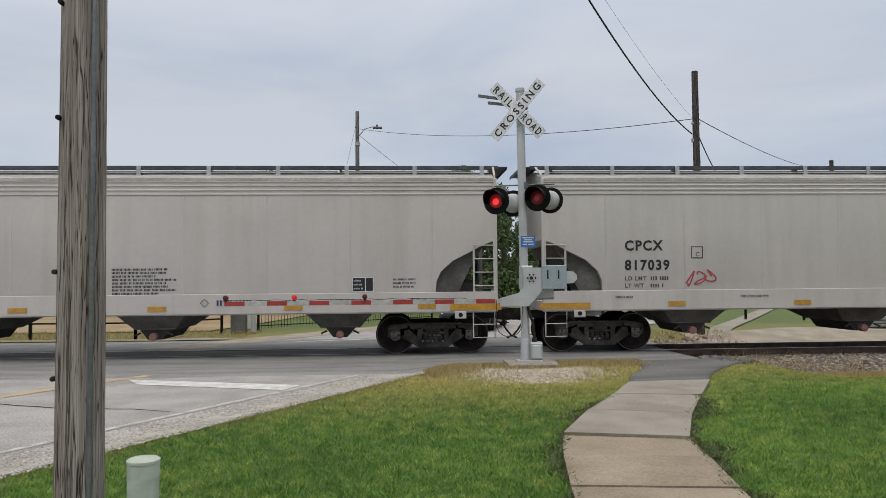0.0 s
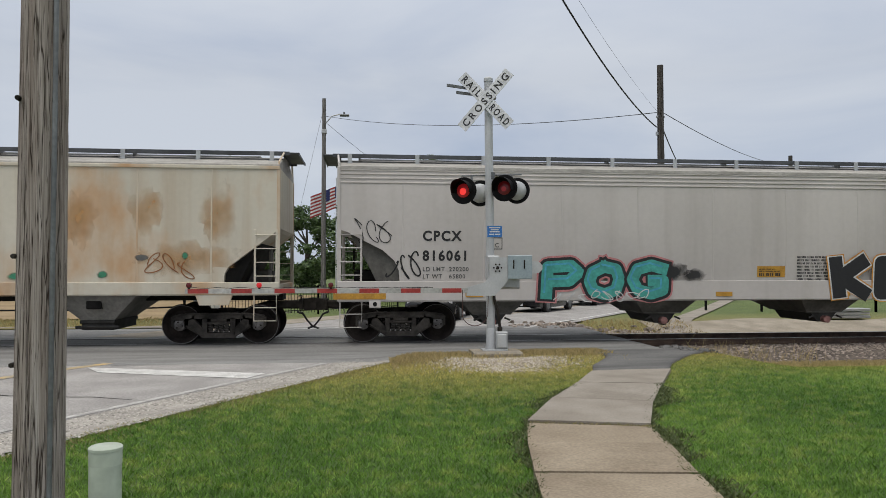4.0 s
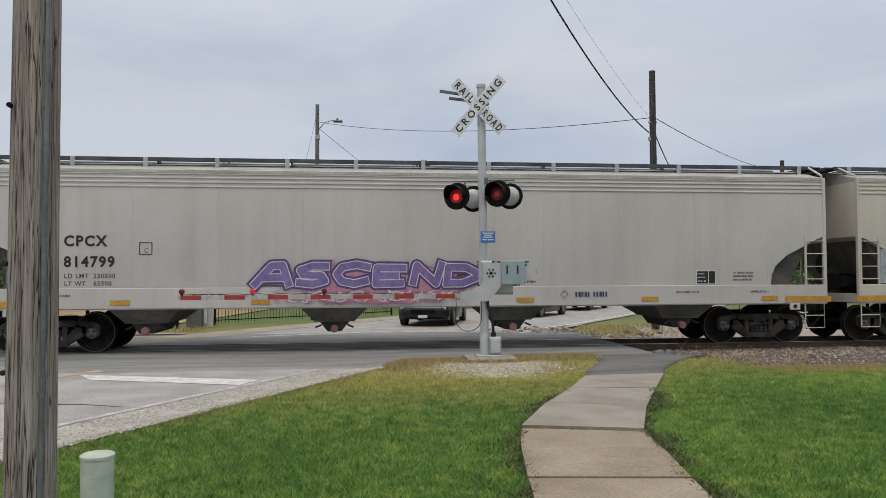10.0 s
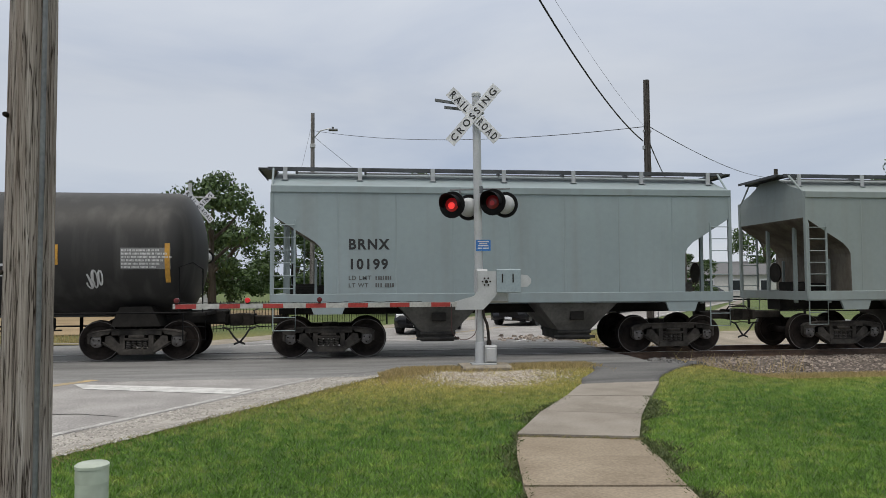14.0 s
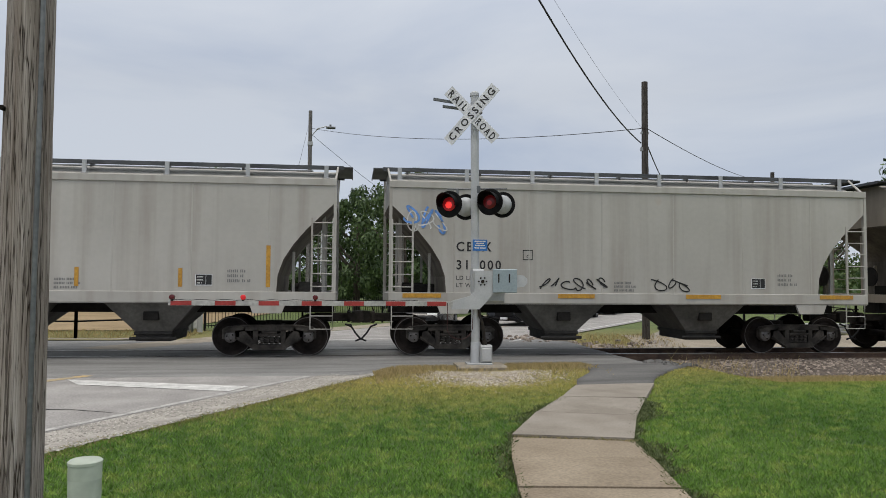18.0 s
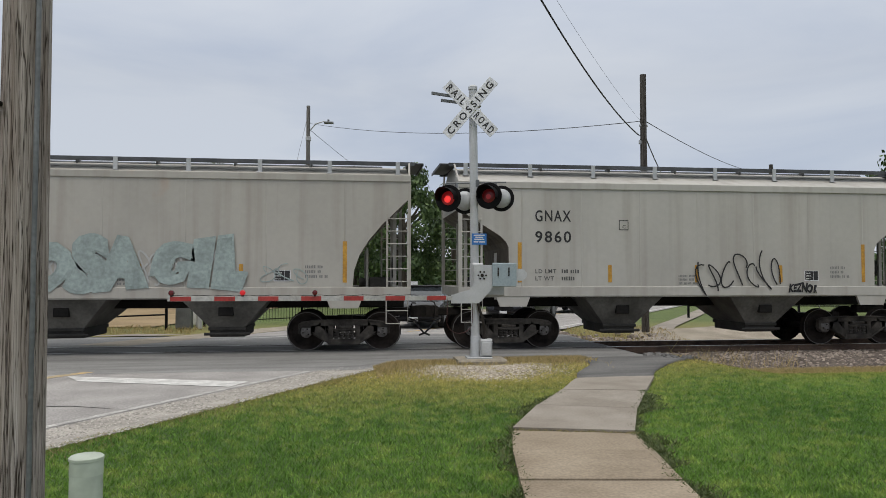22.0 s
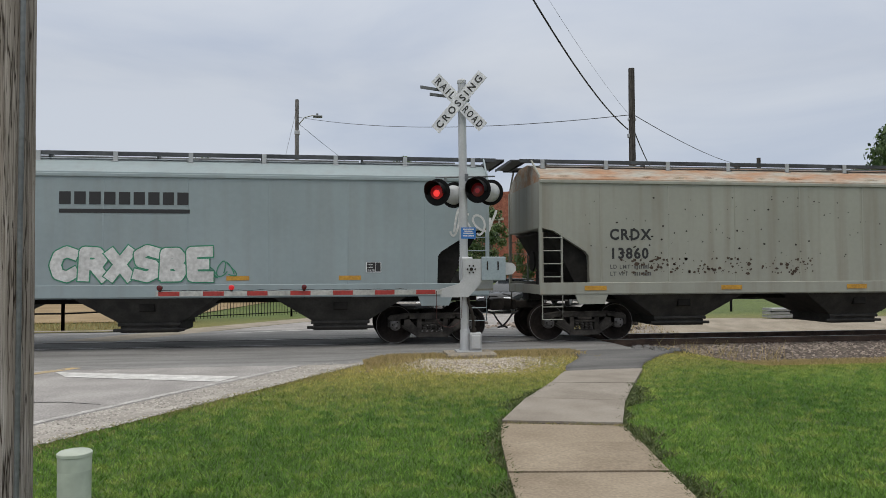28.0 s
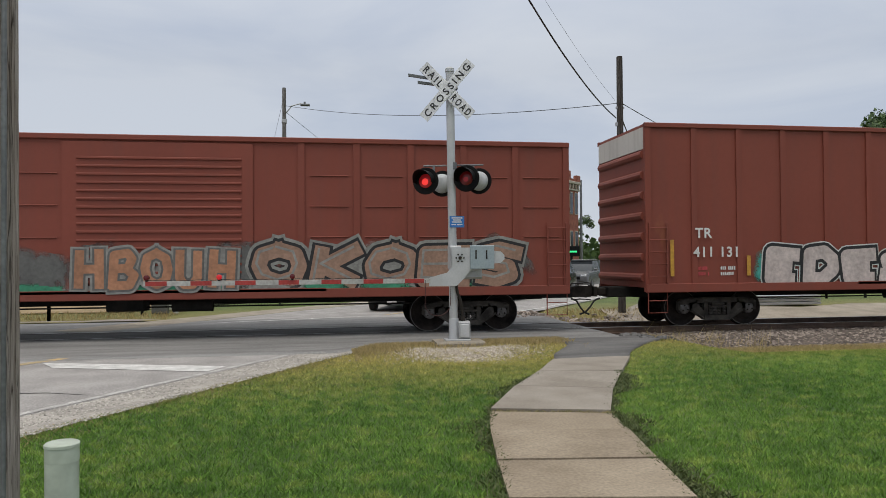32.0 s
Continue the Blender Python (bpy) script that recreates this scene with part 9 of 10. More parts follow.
tag(g["c9"], R_("c9") - 4.5, 1.75, 0.8, 0.75, INK, 42, 0.03)
tag(g["c9"], R_("c9") - 3.3, 1.55, 1.1, 0.6, INK, 43, 0.03)
for i in range(4):
    patch(g["c9"][0], R_("c9") - 8.7 + i * 1.6, 1.08, 0.30, 0.28, lambda q: g["c9"][1](2.9) + 0.034, (C_CYAN, C_ORANGE, CHALK, C_CYAN)[i], "spray_dot", 0.006)
# orange clouds behind grey letters
for x, z, w, h, s in ((5.6, 2.45, 0.9, 0.5, 1), (7.0, 2.5, 0.7, 0.4, 2), (4.7, 1.2, 1.2, 0.5, 3), (8.6, 1.4, 1.2, 0.6, 4), (8.3, 1.9, 0.5, 0.4, 5)):
    cloud(g["c11"], L_("c11") + x, z, w, h, C_ORANGE, s)
throwup(g["c11"], "UUK", -5.9, 1.30, 3.6, 1.08, colour("silver_spray", (0.42, 0.42, 0.415)), colour("plum_spray", (0.055, 0.02, 0.06)), 0.46, 0.055, CHALK, 0.03, 2, 0.05, 0.16, None, 0.04)
throwup(g["c11"], "UCH", -6.75, 1.42, 0.85, 0.56, C_ROSE, bpy.data.materials["plum_spray"], 0.30, 0.05, None, 0.04, 3)
throwup(g["c11"], "UCH", -1.6, 1.42, 1.4, 0.56, C_ROSE, bpy.data.materials["plum_spray"], 0.30, 0.05, None, 0.04, 5)
# violet letters with a pink halo
cloud(g["c13"], -1.25, 1.6, 5.6, 1.05, C_ROSE, 3, 0.006, spikes=0.12)
throwup(g["c13"], "ASCEND", -3.9, 1.46, 5.1, 0.60, C_VIOLET, CHALK, 0.42, 0.022, colour("deep_violet_spray", (0.10, 0.06, 0.20)), 0.05, 4, 0.15, 0.10, None, 0.10)
b_sill = (g["c13"][0], lambda q: g["c13"][1](2.9) + 0.034, g["c13"][2])
cloud(b_sill, R_("c13") - 11.4, 1.24, 5.4, 0.36, C_ROSE, 8, 0.005, spikes=0.06)
tag(b_sill, R_("c13") - 13.4, 1.12, 3.8, 0.26, CHALK, 51, 0.025)
# roof-edge rust
PALE_RUST = colour("pale_rust", (0.47, 0.36, 0.22), 0.85)
for i in range(22):
    cloud(g["c14"], L_("c14") + 2.0 + i * 0.82 + 0.3 * math.sin(i * 5), 4.02, 0.45 + 0.2 * math.sin(i * 2), 0.07, PALE_RUST, i + 3, 0.024, "rust_stain", 0.5)
REPAINT = colour("bluish_repaint", (0.40, 0.425, 0.45), 0.6)
for i in range(8):
    patch(g["c14"][0], -9.4 + 1.95 * i * 0.98, 1.50, 1.92 * 0.995, 0.86 + 0.03 * (i % 2), g["c14"][1], REPAINT, "repaint_patch", 0.004, "bluish repainted band")
for x, w in ((-4.2, 1.6), (3.4, 1.3), (6.2, 1.7), (8.3, 1.2), (-1.0, 1.0)):
    cloud(g["c14"], x, 3.90, w, 0.30, C_RUST if w > 1.5 else PALE_RUST, int(w * 10), 0.022, "rust_stain", 0.2)
# tanks
for k, dx, z, w, h, s in (("c16", 4.3, 1.70, 1.25, 0.42, 61), ("c16", 6.4, 1.75, 0.4, 0.4, 65), ("c16", 9.75, 1.68, 1.9, 0.42, 62), ("c16", 13.1, 1.5, 0.6, 0.35, 63), ("c16", 14.0, 1.75, 0.7, 0.4, 64)):
    tag(g[k], L_(k) + dx, z, w, h, CHALK, s, 0.03)
tag(g["c16"], 4.65, 1.7, 0.5, 0.6, C_MAROON, 66, 0.04, 3)
patch(g["c16"][0], 3.6, 2.08, 0.80, 0.34, g["c16"][1], M_REFLECT, "notice", 0.006, "yellow notice panel")
b_low = g["c17"]
for i in range(9):
    patch(b_low[0], R_("c17") - 12.6 + i * 0.98, 1.35, 0.975, 0.95, b_low[1], INK, "repaint_patch", 0.005, "darker repainted band")
for dx, z, w, h, s in ((-10.4, 1.5, 1.8, 0.45, 71), (-7.2, 1.5, 1.5, 0.45, 72), (-6.8, 2.0, 1.0, 0.5, 73), (-5.7, 1.6, 1.5, 0.4, 74), (-2.3, 1.65, 0.35, 0.45, 75)):
    tag(b_low, R_("c17") + dx, z, w, h, CHALK, s, 0.035)
patch(b_low[0], R_("c17") - 4.5, 1.95, 0.55, 0.28, b_low[1], M_SIGN, "notice", 0.008, "white notice panel")
DUST = colour("pale_dust_run", (0.24, 0.25, 0.28), 0.8)
for k, runs in (("c17", ((-1.7, 2.95, 0.9, 1.3), (-0.9, 3.0, 0.8, 1.2), (0.2, 3.0, 0.7, 1.2), (0.9, 3.05, 0.7, 1.1), (-0.3, 2.8, 0.4, 1.5))), ("c15", ((-0.1, 2.6, 0.85, 2.0), (1.5, 2.85, 1.15, 1.5), (0.9, 3.2, 0.5, 0.8)))):
    for i, (x, z, w, h) in enumerate(runs):
        cloud(g[k], x, z, w, h, DUST, i, 0.004 + 0.0004 * i, "dust_run", 0.25)
for dx, z, w, h in ((-1.42, 3.08, 0.66, 0.12), (0.75, 1.58, 0.76, 0.25), (2.5, 2.32, 0.78, 0.29)):
    patch(g["c15"][0], dx, z, w, h, g["c15"][1], M_REFLECT, "notice", 0.006, "yellow notice panel")
bars_on(g["c15"][0], -1.38, 2.98, 0.5, 2, 0.07, g["c15"][1], M_LETTER_Y, "stencil", 5)
bars_on(g["c15"][0], 0.80, 1.72, 0.66, 2, 0.09, lambda q: g["c15"][1](q) + 0.004, M_LETTER, "stencil", 6)
bars_on(g["c15"][0], -5.66, 1.84, 1.0, 1, 0.14, g["c15"][1], M_LETTER_Y, "stencil", 6)
tag(g["c15"], 2.74, 1.6, 0.6, 0.4, C_GREYF, 81)
tag(g["c15"], 4.4, 1.78, 0.5, 0.35, C_GREYF, 82)
tag(g["c37"], L_("c37") + 1.55, 2.05, 0.6, 0.5, CHALK, 83, 0.03)
# ribbed car: rust at the eaves, grey smears between the ribs
STAIN_C = colour("grey_brown_stain", (0.215, 0.19, 0.165), 0.85)
RUN_C = colour("brown_rust_stain", (0.36, 0.19, 0.08), 0.85)
for i, (x, z, w, h) in enumerate(((-0.72, 3.2, 0.8, 2.0), (0.15, 3.4, 0.8, 1.5), (0.15, 2.5, 0.75, 1.2), (1.08, 3.6, 0.8, 1.2), (1.95, 3.3, 0.7, 1.4), (-1.6, 3.9, 0.7, 0.6), (-2.6, 3.9, 0.8, 0.5))):
    cloud(g["c25"], x, z, w, h, STAIN_C, i + 700, 0.003 + 0.0003 * i, "dirt_smear", 0.3)
for i, (x, z, w, h) in enumerate(((-3.55, 3.7, 0.7, 1.3), (-3.3, 3.3, 0.5, 1.2), (-4.6, 3.0, 0.8, 2.2), (2.9, 3.8, 0.8, 0.7), (3.8, 3.7, 0.8, 1.0), (4.7, 3.3, 0.8, 1.6), (-2.6, 3.6, 0.6, 0.8))):
    cloud(g["c25"], x, z, w, h, RUN_C, i + 720, 0.003 + 0.0003 * i, "rust_stain", 0.3)
# tan car with the scrawled castle
strokes(g["c20"], L_("c20") + 4.25, 1.45, [[(0.0, 0.72), (0.0, 0.85), (0.18, 0.85), (0.18, 0.78), (0.35, 0.78), (0.35, 0.88), (0.55, 0.88), (0.55, 0.8), (0.75, 0.8), (0.75, 0.92), (0.98, 0.92), (0.98, 0.84), (1.2, 0.84), (1.2, 0.96), (1.42, 0.96), (1.42, 0.7), (1.3, 0.6), (1.15, 0.58), (1.15, 0.0), (0.3, 0.0), (0.3, 0.5), (0.05, 0.6), (0.0, 0.72)], [(0.5, 0), (0.5, 0.4), (0.9, 0.42), (0.9, 0.0)]], INK, 0.03)
tag(g["c20"], L_("c20") + 4.25, 2.35, 1.4, 0.45, INK, 91, 0.022)
strokes(g["c20"], L_("c20") + 2.35, 1.55, [[(0, 0), (0.25, 0.75), (0.42, 0)], [(-0.1, 0.28), (0.6, 0.34)], [(0.55, 0.3), (0.4, 0.52), (0.15, 0.5), (0.02, 0.3), (0.1, 0.08), (0.35, 0.05), (0.55, 0.3)]], INK, 0.035)
tag(g["c20"], L_("c20") + 3.1, 1.6, 1.0, 0.5, C_GREYD, 92)
tag(g["c20"], R_("c20") - 3.6, 1.9, 0.7, 0.45, C_GREYD, 93)
RUN_RUST = colour("orange_rust_run", (0.42, 0.215, 0.075), 0.85)
for i, (x, z, w, h) in enumerate(((-5.0, 2.6, 1.0, 2.0), (-4.3, 1.9, 1.6, 0.9), (-3.0, 2.2, 0.9, 1.3), (-1.6, 1.75, 1.6, 0.5), (0.4, 1.7, 1.6, 0.5), (2.4, 1.8, 1.4, 0.6), (4.6, 2.3, 1.0, 1.9), (3.9, 3.2, 0.9, 1.0), (1.6, 3.0, 0.7, 1.3))):
    for k in ("c20", "c28"):
        cloud(g[k], x * (1 if k == "c20" else -0.93), z, w, h, RUN_RUST, i + 60, 0.003 + 0.0003 * i, "rust_stain", 0.3)
for i, (x, z, w, h) in enumerate(((-3.4, 2.2, 2.2, 1.5), (-1.2, 2.5, 2.2, 1.8), (0.9, 2.8, 2.0, 2.0), (2.6, 2.2, 2.4, 1.4), (4.4, 2.6, 1.2, 1.8), (-4.6, 3.0, 0.8, 1.2))):
    cloud(g["c29"], x, z, w, h, RUN_RUST, i + 80, 0.003 + 0.0003 * i, "rust_stain", 0.3)
piece(g["c21"], "BIOB", L_("c21") + 6.5, 1.62, 1.2, 0.26, INK, INK, 2, 0.02)
for i, (dx, z, w, h) in enumerate(((1.3, 3.3, 1.2, 0.5), (2.6, 3.35, 1.1, 0.45))):
    cloud(g["c22"], L_("c22") + dx, z, w, h, colour("pale_smudge", (0.33, 0.325, 0.31), 0.8), i, 0.003 + 0.001 * i, "smudge", 0.35)
tag(g["c24"], L_("c24") + 0.35, 2.9, 1.0, 0.65, C_BLUE, 101, 0.05)
tag(g["c24"], L_("c24") + 0.35, 2.9, 1.0, 0.65, CHALK, 102, 0.03)
tag(g["c24"], L_("c24") + 3.5, 1.55, 1.75, 0.34, INK, 103, 0.03)
tag(g["c24"], L_("c24") + 6.4, 1.55, 0.9, 0.34, INK, 104, 0.03)
for dx, w, mt, s in ((2.9, 1.0, C_FADE, 111), (4.4, 0.9, C_FADE, 112), (8.0, 1.0, C_FADE, 113)):
    tag(g["c27"], L_("c27") + dx, 1.85, w, 0.32, mt, s, 0.03)
piece(g["c27"], "BOREK", L_("c27") + 6.9, 1.95, 0.85, 0.24, INK, INK, 3, 0.02)
for i, (dx, z, w, h) in enumerate(((-1.6, 3.0, 0.9, 1.5), (-3.2, 3.1, 0.8, 1.2), (-4.6, 2.9, 0.8, 1.3), (-2.3, 2.0, 2.4, 0.8), (3.4, 3.1, 1.2, 1.2), (6.0, 3.2, 1.4, 0.9))):
    cloud(g["c4"], (R_("c4") if dx < 0 else L_("c4")) + dx, z, w, h, colour("orange_rust_bloom", (0.58, 0.31, 0.10), 0.85) if i == 0 else bpy.data.materials["orange_rust_bloom"], i, 0.003 + 0.0003 * i, "rust_stain", 0.3)
RUSTY = colour("orange_rust_spot", (0.45, 0.22, 0.08), 0.85)
for dx, z, w, h in ((1.0, 3.5, 0.7, 0.35), (2.15, 3.4, 0.55, 0.45), (3.35, 3.25, 0.6, 0.6), (8.9, 3.2, 0.5, 0.5), (9.6, 3.15, 0.4, 0.4)):
    cloud(g["c27"], L_("c27") + dx, z, w, h, RUSTY, int(dx * 10), 0.0062, "rust_stain", 0.35)
for dx, z in ((1.3, 3.45), (2.4, 3.4), (3.6, 3.05)):
    cloud(g["c34"], L_("c34") + dx, z, 0.4, 0.25, colour("tan_stain", (0.42, 0.33, 0.18), 0.85), int(dx * 7), 0.0062, "rust_stain", 0.3)
piece(g["c30"], "OSAGIL", R_("c30") - 8.5, 1.5, 4.8, 1.05, C_FADE, C_FADE, 5, 0.06, None, 0.1)
tag(g["c30"], R_("c30") - 8.3, 1.6, 4.2, 0.8, WHITE_B, 121, 0.04)
tag(g["c30"], R_("c30") - 3.4, 1.6, 1.1, 0.45, C_FADE, 122)
tag(g["c31"], L_("c31") + 5.8, 1.35, 2.3, 1.0, INK, 131, 0.035, 7)
piece(g["c31"], "KEZNOR", L_("c31") + 8.25, 1.38, 0.75, 0.2, INK, INK, 3, 0.01)
tag(g["c34"], L_("c34") + 3.9, 1.95, 1.75, 0.42, C_RED, 141, 0.05)
tag(g["c34"], L_("c34") + 5.1, 1.72, 0.5, 0.2, C_RED, 142, 0.03)
piece(g["c34"], "PORT", L_("c34") + 2.65, 1.78, 0.9, 0.22, INK, INK, 2, 0.01)
tag(g["c26"], R_("c26") - 2.8, 1.75, 0.9, 0.3, CHALK, 143, 0.03)
patch(g["c33"][0], -4.27, 3.0, 1.38, 0.42, g["c33"][1], M_SIGN, "patch_panel", 0.004, "white painted name patch")
# blue-green car: white panel, dark name bars, white letters edged green
c = g["c39"]
patch(c[0], L_("c39") + 0.12, 2.85, 1.45, 0.52, c[1], M_SIGN, "patch_panel", 0.008, "white painted panel")
patch(c[0], L_("c39") + 1.5, 2.02, 1.85, 1.06, c[1], M_SIGN, "patch_panel", 0.0075, "white painted panel")
write(c[0], "TRGX", L_("c39") + 1.62, 2.62, 0.22, c[1], M_LETTER, offset=0.008, lift=0.012, spacing=1.25)
write(c[0], "854734", L_("c39") + 1.60, 2.18, 0.22, c[1], M_LETTER, offset=0.008, lift=0.012, spacing=1.25)
tag(c, L_("c39") + 0.2, 3.35, 1.3, 0.42, INK, 151, 0.06)
tag(c, L_("c39") + 1.6, 1.72, 1.3, 0.3, INK, 152, 0.05)
patch(c[0], L_("c39") + 1.55, 1.55, 1.0, 0.11, c[1], M_REFLECT, "reflector", 0.007, "yellow reflective strip")
for i in range(9):
    patch(c[0], L_("c39") + 6.35 + i * 0.31, 3.24, 0.24, 0.28, c[1], M_LETTER, "name_bar", 0.007)
patch(c[0], L_("c39") + 6.35, 3.05, 2.75, 0.09, c[1], M_LETTER, "name_bar", 0.007)
throwup(c, "CRXSBE", -1.95, 1.50, 3.4, 0.84, CHALK, C_GREEN, 0.66, 0.028, None, 0.04, 3, 0.0, 0.30, None, 0.05)
tag(c, L_("c39") + 9.5, 1.55, 0.6, 0.4, C_GREEN, 153)
tag(c, R_("c39") - 1.35, 2.5, 1.15, 0.75, CHALK, 154, 0.05)
for dx in (9.9, 12.4):
    patch(c[0], L_("c39") + dx, 1.55, 0.5, 0.1, c[1], M_REFLECT, "reflector", 0.007, "yellow reflective strip")
data_plate(c[0], R_("c39") - 3.3, 1.72, c[1], 0.7)
# chipped car
c = g["c40"]
chips(c, L_("c40") + 1.5, R_("c40") - 3, 2.0, 3.6, 150, M_TRUCK, 5, (0.012, 0.045))
chips(c, L_("c40") + 2.4, L_("c40") + 7.5, 1.65, 2.05, 190, colour("dark_rust_scar", (0.075, 0.05, 0.035), 0.85), 6, (0.015, 0.07))
for i in range(18):
    cloud(c, L_("c40") + 1.0 + i * 0.9 + 0.3 * math.sin(i * 7), 4.02, 0.4 + 0.2 * math.sin(i * 3), 0.06, C_RUST if i % 3 else PALE_RUST, i, 0.034, "rust_stain", 0.5)
sill_marks(c, 1.27, [L_("c40") + 1.5, L_("c40") + 5.0, L_("c40") + 8.4, R_("c40") - 4.2], 0.55, 0.11)
data_plate(c[0], R_("c40") - 3.4, 1.6, c[1], 0.75)
tag(c, R_("c40") - 5.6, 2.1, 0.6, 0.4, C_SMUDGE, 161)
# silver car: white letters edged red, name block, warning line
c = g["c42"]
throwup(c, "ALOKS", -5.45, 1.04, 4.2, 1.50, CHALK, C_RED, 0.34, 0.045, None, 0.04, 2, 0.12, 0.20, None, 0.07)
for i, (x, z) in enumerate(((-4.7, 1.3), (-4.1, 2.1), (-3.2, 1.5), (-2.6, 2.0), (-2.0, 1.4), (-1.6, 2.0))):
    cloud(over_sill(c, 1.2), x, z, 0.22, 0.2, C_ORANGE, i, 0.024, "spray_dot", 0.3)
tag(c, R_("c42") - 15.0, 2.15, 0.6, 0.35, C_RED, 171, 0.04)
for i, w in enumerate((0.34, 0.34, 0.34, 0.34)):
    patch(c[0], R_("c42") - 3.25 + i * 0.40, 3.02, w, 0.50, c[1], colour("slate_name_block", (0.09, 0.12, 0.15)), "name_bar", 0.007)
write(c[0], "DO NOT HAMMER ON CAR", R_("c42") - 9.95, 1.88, 0.095, c[1], C_RED, offset=0.002)
shape(c, [(4.65, 2.46), (5.0, 2.36), (5.65, 2.32), (6.3, 2.36), (6.65, 2.46), (6.5, 2.12), (6.3, 1.98), (5.65, 1.92), (5.0, 1.98), (4.8, 2.12)], CHALK, 0.006, rim=C_RED, rim_w=0.03)
throwup(c, "SNIPS", 4.95, 2.02, 1.45, 0.30, CHALK, C_RED, 0.26, 0.03, None, 0.04, 3, 0.0, 0.0, None, 0.03)
bs = (c[0], lambda q: c[1](2.9) + 0.034, c[2])
patch(c[0], R_("c42") - 3.7, 1.14, 1.05, 0.28, bs[1], C_RED, "graffiti_panel", 0.006)
tag(bs, R_("c42") - 3.6, 1.17, 0.85, 0.22, CHALK, 172, 0.03)
tall_marks(c, [R_("c42") - 13.4, R_("c42") - 10.3, R_("c42") - 7.0, R_("c42") - 4.0], 1.5, 0.45, [R_("c42") - 1.65])
bars_on(c[0], R_("c42") - 8.0, 1.68, 1.9, 2, 0.1, c[1], M_LETTER, "stencil", 4)
for s in (1.15, 0.72):
    part("vacuum_pipe", Build().tube([(-7.0 * 0.85, -1.45, s - 0.1), (5.4, -1.45, s - 0.1)], 0.045, 8), M_GALV, c[0], "grey discharge pipe", True)
for i in range(6):
    part("pipe_hanger", Build().box(-5.4 + i * 2.1, -5.32 + i * 2.1, -1.50, -1.40, 0.62, 1.1), M_GALV, c[0])
# red cars
c = g["c43"]
write(c[0], "MT  NR", L_("c43") + 1.6, 2.55, 0.27, c[1], M_LETTER_W, offset=0.008, lift=0.06)
write(c[0], "17  52", L_("c43") + 1.7, 2.12, 0.27, c[1], M_LETTER_W, offset=0.008, lift=0.06)
tag(c, L_("c43") + 0.75, 2.6, 0.6, 0.85, CHALK, 181, 0.04)
d43 = (c[0], lambda q: c[1](q) + 0.05, c[2])
for i, wd in enumerate(("CLOSE AND LOCK", "BOTH DOORS BEFORE", "MOVING CAR")):
    write(c[0], wd, -1.75 + 0.12 * i, 4.0 - i * 0.13, 0.09, d43[1], M_LETTER_W, offset=0.002, lift=0.02)
bars_on(c[0], 0.9, 3.95, 0.8, 2, 0.11, d43[1], M_LETTER_W, "stencil", 3)
bars_on(c[0], -2.1, 2.75, 0.7, 3, 0.11, d43[1], M_LETTER_W, "stencil", 5)
bars_on(c[0], 1.5, 2.75, 0.7, 3, 0.11, d43[1], M_LETTER_W, "stencil", 6)
bars_on(c[0], -1.4, 2.4, 0.5, 2, 0.14, d43[1], M_LETTER_W, "stencil", 7)
bars_on(c[0], 1.1, 2.4, 0.5, 2, 0.14, d43[1], M_LETTER_W, "stencil", 8)
for i, (x, z) in enumerate(((0.1, 3.2), (0.12, 2.75), (0.1, 2.4), (-1.1, 3.2), (-0.7, 3.2), (-2.2, 1.9), (2.1, 1.9), (0.75, 1.85), (1.55, 1.8))):
    patch(c[0], x, z, 0.12 + 0.05 * (i % 3), 0.26, d43[1], CHALK, "paint_patch", 0.016)
for x, z, s in ((R_("c43") - 7.3, 1.3, 2), (R_("c43") - 4.2, 2.2, 3), (R_("c43") - 2.2, 1.9, 4), (R_("c43") - 1.9, 1.1, 5), (0.9, 1.7, 6)):
    cloud(c, x, z, 1.0, 0.9, C_ROSE, s, 0.035)
bb = (c[0], lambda q: c[1](q) + 0.032, c[2])
throwup(bb, "RGL", 2.5, 0.93, 4.3, 1.42, C_LIME, INK, 0.40, 0.075, CHALK, 0.06, 4, 0.06, 0.14, CHALK, 0.05)
throwup(bb, "JUIN", -6.4, 0.95, 3.85, 1.26, colour("pale_lilac_grey_spray", (0.40, 0.39, 0.42)), INK, 0.40, 0.06, CHALK, 0.05, 6, 0.03, 0.12, CHALK, 0.05)
tag(bb, R_("c43") - 1.1, 3.0, 1.0, 0.9, CHALK, 182, 0.03)
tag(bb, R_("c43") - 2.0, 1.2, 0.9, 0.4, CHALK, 183, 0.035)
for x in (L_("c43") + 1.05, R_("c43") - 1.1):
    patch(c[0], x, 1.25, 0.1, 1.0, bb[1], M_REFLECT, "reflector", 0.004, "tall yellow reflective strip")
patch(c[0], R_("c43") - 2.6, 1.3, 0.55, 0.18, bb[1], M_REFLECT, "notice", 0.004, "yellow notice panel")
c = g["c44"]
write(c[0], "M", L_("c44") + 1.5, 2.55, 0.25, c[1], M_LETTER_W, offset=0.008, lift=0.06)
write(c[0], "NA", L_("c44") + 2.2, 2.55, 0.25, c[1], M_LETTER_W, offset=0.008, lift=0.06)
bb = (c[0], lambda q: c[1](q) + 0.03, c[2])
bd = (c[0], lambda q: c[1](q) + 0.062, c[2])
for i in range(12):
    cloud(bb, L_("c44") + 1.2 + i * 1.45, 1.45 + 0.15 * math.sin(i * 3), 1.9, 1.35, C_GREYD if i % 3 else C_GREYF, i, 0.003 + 0.0004 * (i % 5), spikes=0.15)
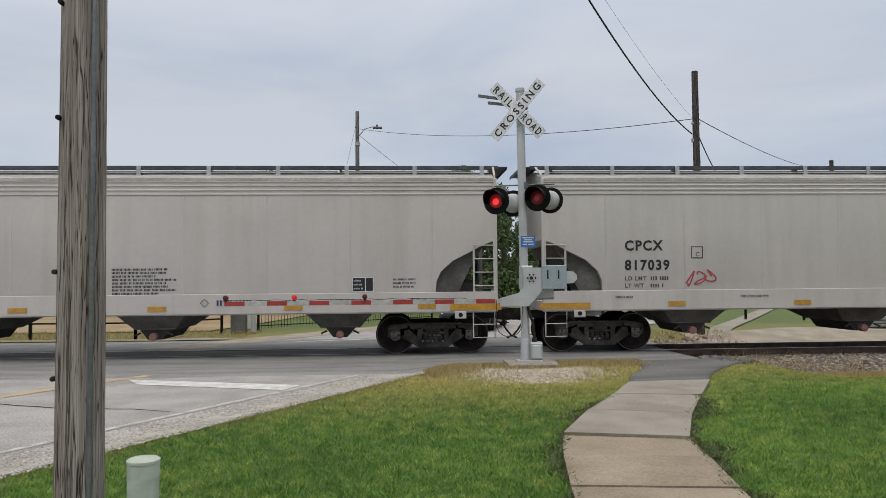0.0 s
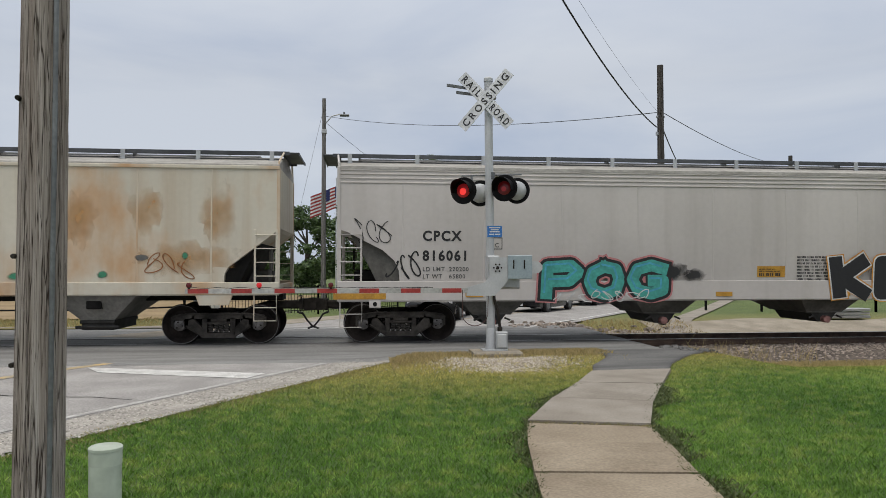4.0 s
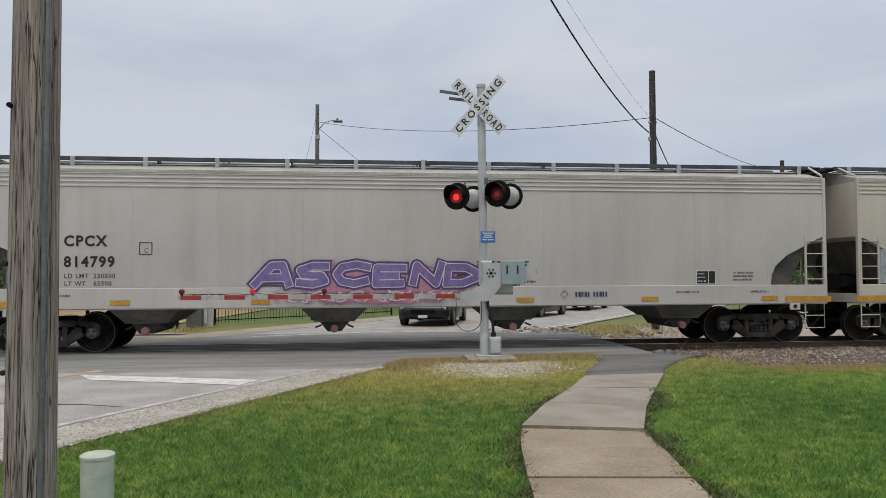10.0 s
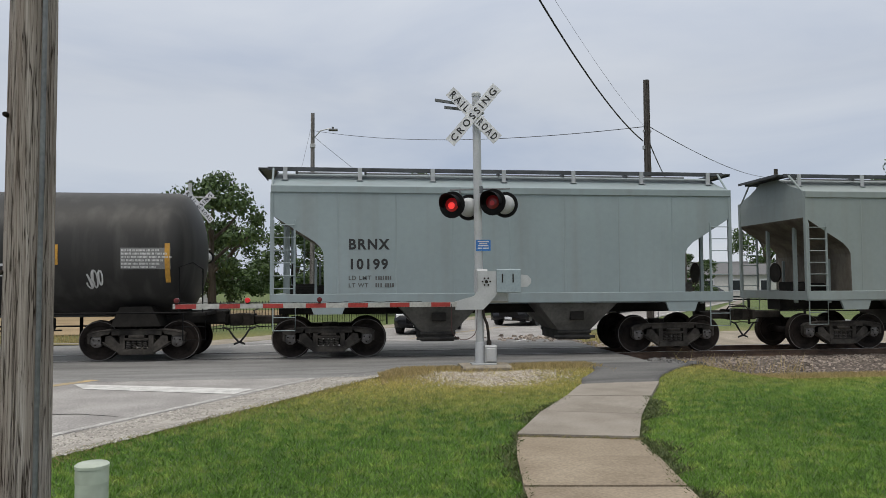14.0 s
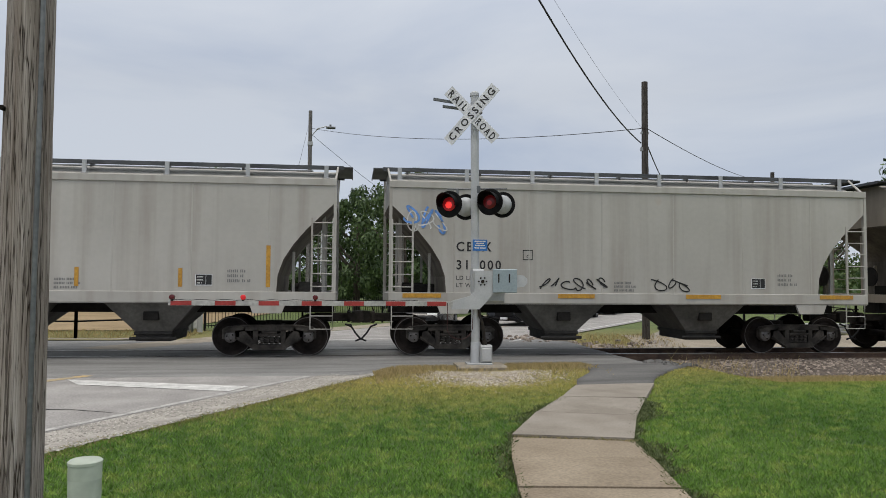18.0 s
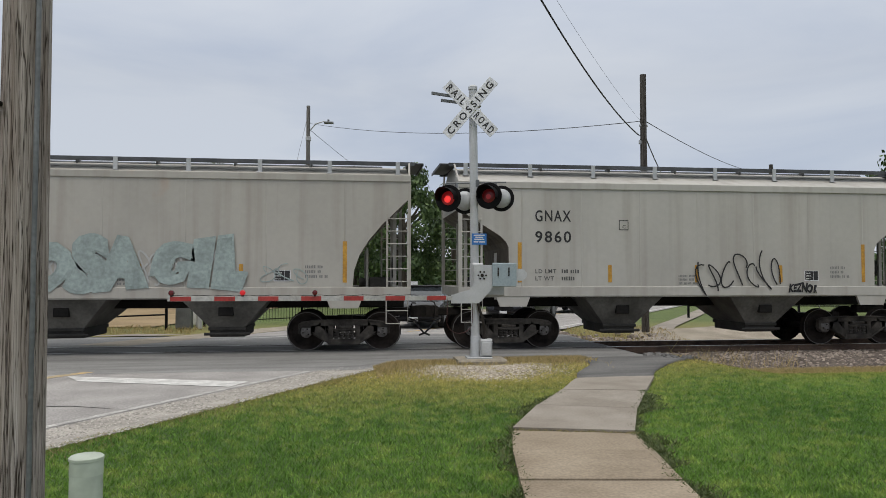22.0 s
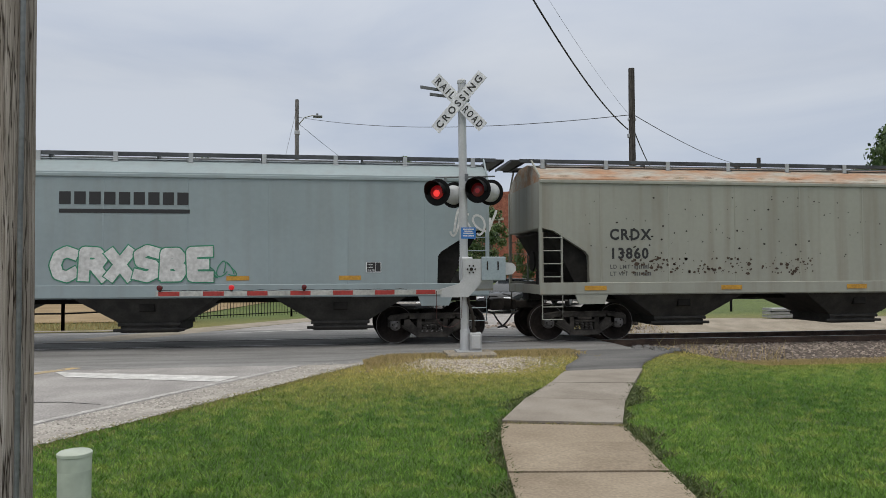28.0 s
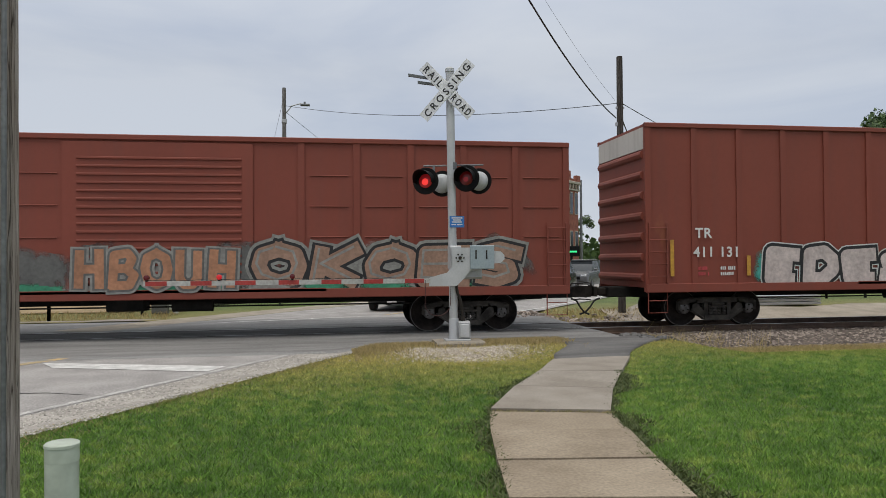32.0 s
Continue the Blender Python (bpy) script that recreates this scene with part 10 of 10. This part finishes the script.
for i in range(14):
    cloud(bb, L_("c44") + 0.7 + i * 1.25, 1.12, 1.3, 0.34, C_GREEN if i % 3 else C_GREYF, i + 40, 0.0145 + 0.0005 * (i % 4), spikes=0.3)
throwup(bb, "WORKS", L_("c44") + 1.4, 1.02, 5.0, 1.14, C_CLAY, INK, 0.44, 0.055, C_GREYF, 0.06, 3, 0.0, 0.16, None, 0.06)
throwup(bd, "HBOUH", -1.75, 1.10, 3.5, 0.98, C_CLAY, C_GREYD, 0.44, 0.045, C_GREYF, 0.05, 1, 0.0, 0.10, None, 0.05)
throwup(bb, "OKOES", 2.0, 1.02, 6.3, 1.18, colour("dull_clay_spray", (0.33, 0.20, 0.14)), INK, 0.46, 0.07, C_GREYF, 0.07, 6, 0.05, 0.16, C_GREYF, 0.08)
c = g["c45"]
write(c[0], "TR", L_("c45") + 1.0, 2.25, 0.24, c[1], M_LETTER_W, offset=0.008, lift=0.06)
write(c[0], "411 131", L_("c45") + 0.95, 1.78, 0.24, c[1], M_LETTER_W, offset=0.008, lift=0.06)
bars_on(c[0], L_("c45") + 1.0, 1.45, 0.4, 2, 0.14, c[1], C_RED, "stencil", 5)
bars_on(c[0], L_("c45") + 1.7, 1.45, 0.4, 2, 0.14, c[1], M_LETTER_W, "stencil", 6)
bb = (c[0], lambda q: c[1](q) + 0.032, c[2])
cloud(bb, L_("c45") + 2.9, 1.5, 0.8, 0.9, C_TEAL, 3, 0.003)
throwup(bb, "EDES", -5.55, 0.95, 4.4, 1.14, colour("pale_pink_spray", (0.55, 0.47, 0.45)), INK, 0.50, 0.08, CHALK, 0.03, 2, 0.05, 0.16, None, 0.07)
for x in (L_("c45") + 0.35, L_("c45") + 2.4):
    patch(c[0], x, 1.3, 0.1, 0.9 if x < -6.5 else 0.5, bb[1], M_REFLECT, "reflector", 0.004, "yellow reflective strip")
c = g["c36"]
class_box(c[0], -5.0, 2.82, lambda q: c[1](q), M_LETTER_W, "F", 0.27)
for x in (-7.75, -4.93, -1.92, -0.12, 2.08):
    patch(c[0], x, 1.26, 0.13, 0.46, lambda q: c[1](q), M_REFLECT, "reflector", 0.008, "yellow reflective strip")
patch(c[0], 7.75, 1.26, 0.2, 0.5, c[1], M_REFLECT, "reflector", 0.008, "yellow reflective strip")
bars_on(c[0], -6.75, 1.55, 1.0, 2, 0.14, c[1], M_LETTER_W, "stencil", 9, 0.7)
bars_on(c[0], -5.05, 1.76, 0.25, 1, 0.10, c[1], M_LETTER_W, "stencil", 2, 0.8)
cloud(c, 5.0, 2.85, 0.2, 0.2, CHALK, 3, 0.008, "white_disc", 0.02)
bars_on(c[0], R_("c36") - 3.2, 2.55, 0.5, 2, 0.14, c[1], M_LETTER_W, "stencil", 4)


# ---- movements ----
# distance run by the train, every second
RUN = [0.0, 22.08, 44.14, 66.15, 88.18, 110.26, 132.37, 154.6, 176.78, 198.9, 220.95, 242.89, 264.72, 286.42, 308.07, 329.78, 351.56, 373.49, 395.48, 417.5, 439.57, 461.73, 483.98, 506.28, 528.61, 550.96, 573.33, 595.76, 618.29, 640.64, 662.76, 684.84, 706.92]



def run(t):
    i = min(int(t), len(RUN) - 2)
    p = [RUN[max(i - 1, 0)], RUN[i], RUN[i + 1], RUN[min(i + 2, len(RUN) - 1)]]
    if i == 0:
        p[0] = 2 * p[1] - p[2]
    if i == len(RUN) - 2:
        p[3] = 2 * p[2] - p[1]
    u = t - i
    return 0.5 * (2 * p[1] + (p[2] - p[0]) * u + (2 * p[0] - 5 * p[1] + 4 * p[2] - p[3]) * u * u + (3 * p[1] - p[0] - 3 * p[2] + p[3]) * u ** 3)


def motions():
    for car, x0 in TRAIN:
        walk(car, [(t, pose(x0 - RUN[t], TRACK_Y, 0)) for t in range(len(RUN))])
    for k in (0, 1):
        sets = [w for w, q in WHEELS if q == k]
        x = -0.889 + 1.778 * k
        # the tread circle is a little larger than the visible rim
        walk(sets[0], [(i / FPS, pose(x, 0, WHEEL_R) @ Matrix.Rotation(-run(i / FPS) / 0.49, 4, "Y")) for i in range(32 * FPS + 1)])
        keys = sets[0].animation_data
        for w in sets[1:]:
            w.rotation_mode = "QUATERNION"
            w.animation_data_create()
            w.animation_data.action = keys.action
            w.animation_data.action_slot = keys.action_slot


motions()
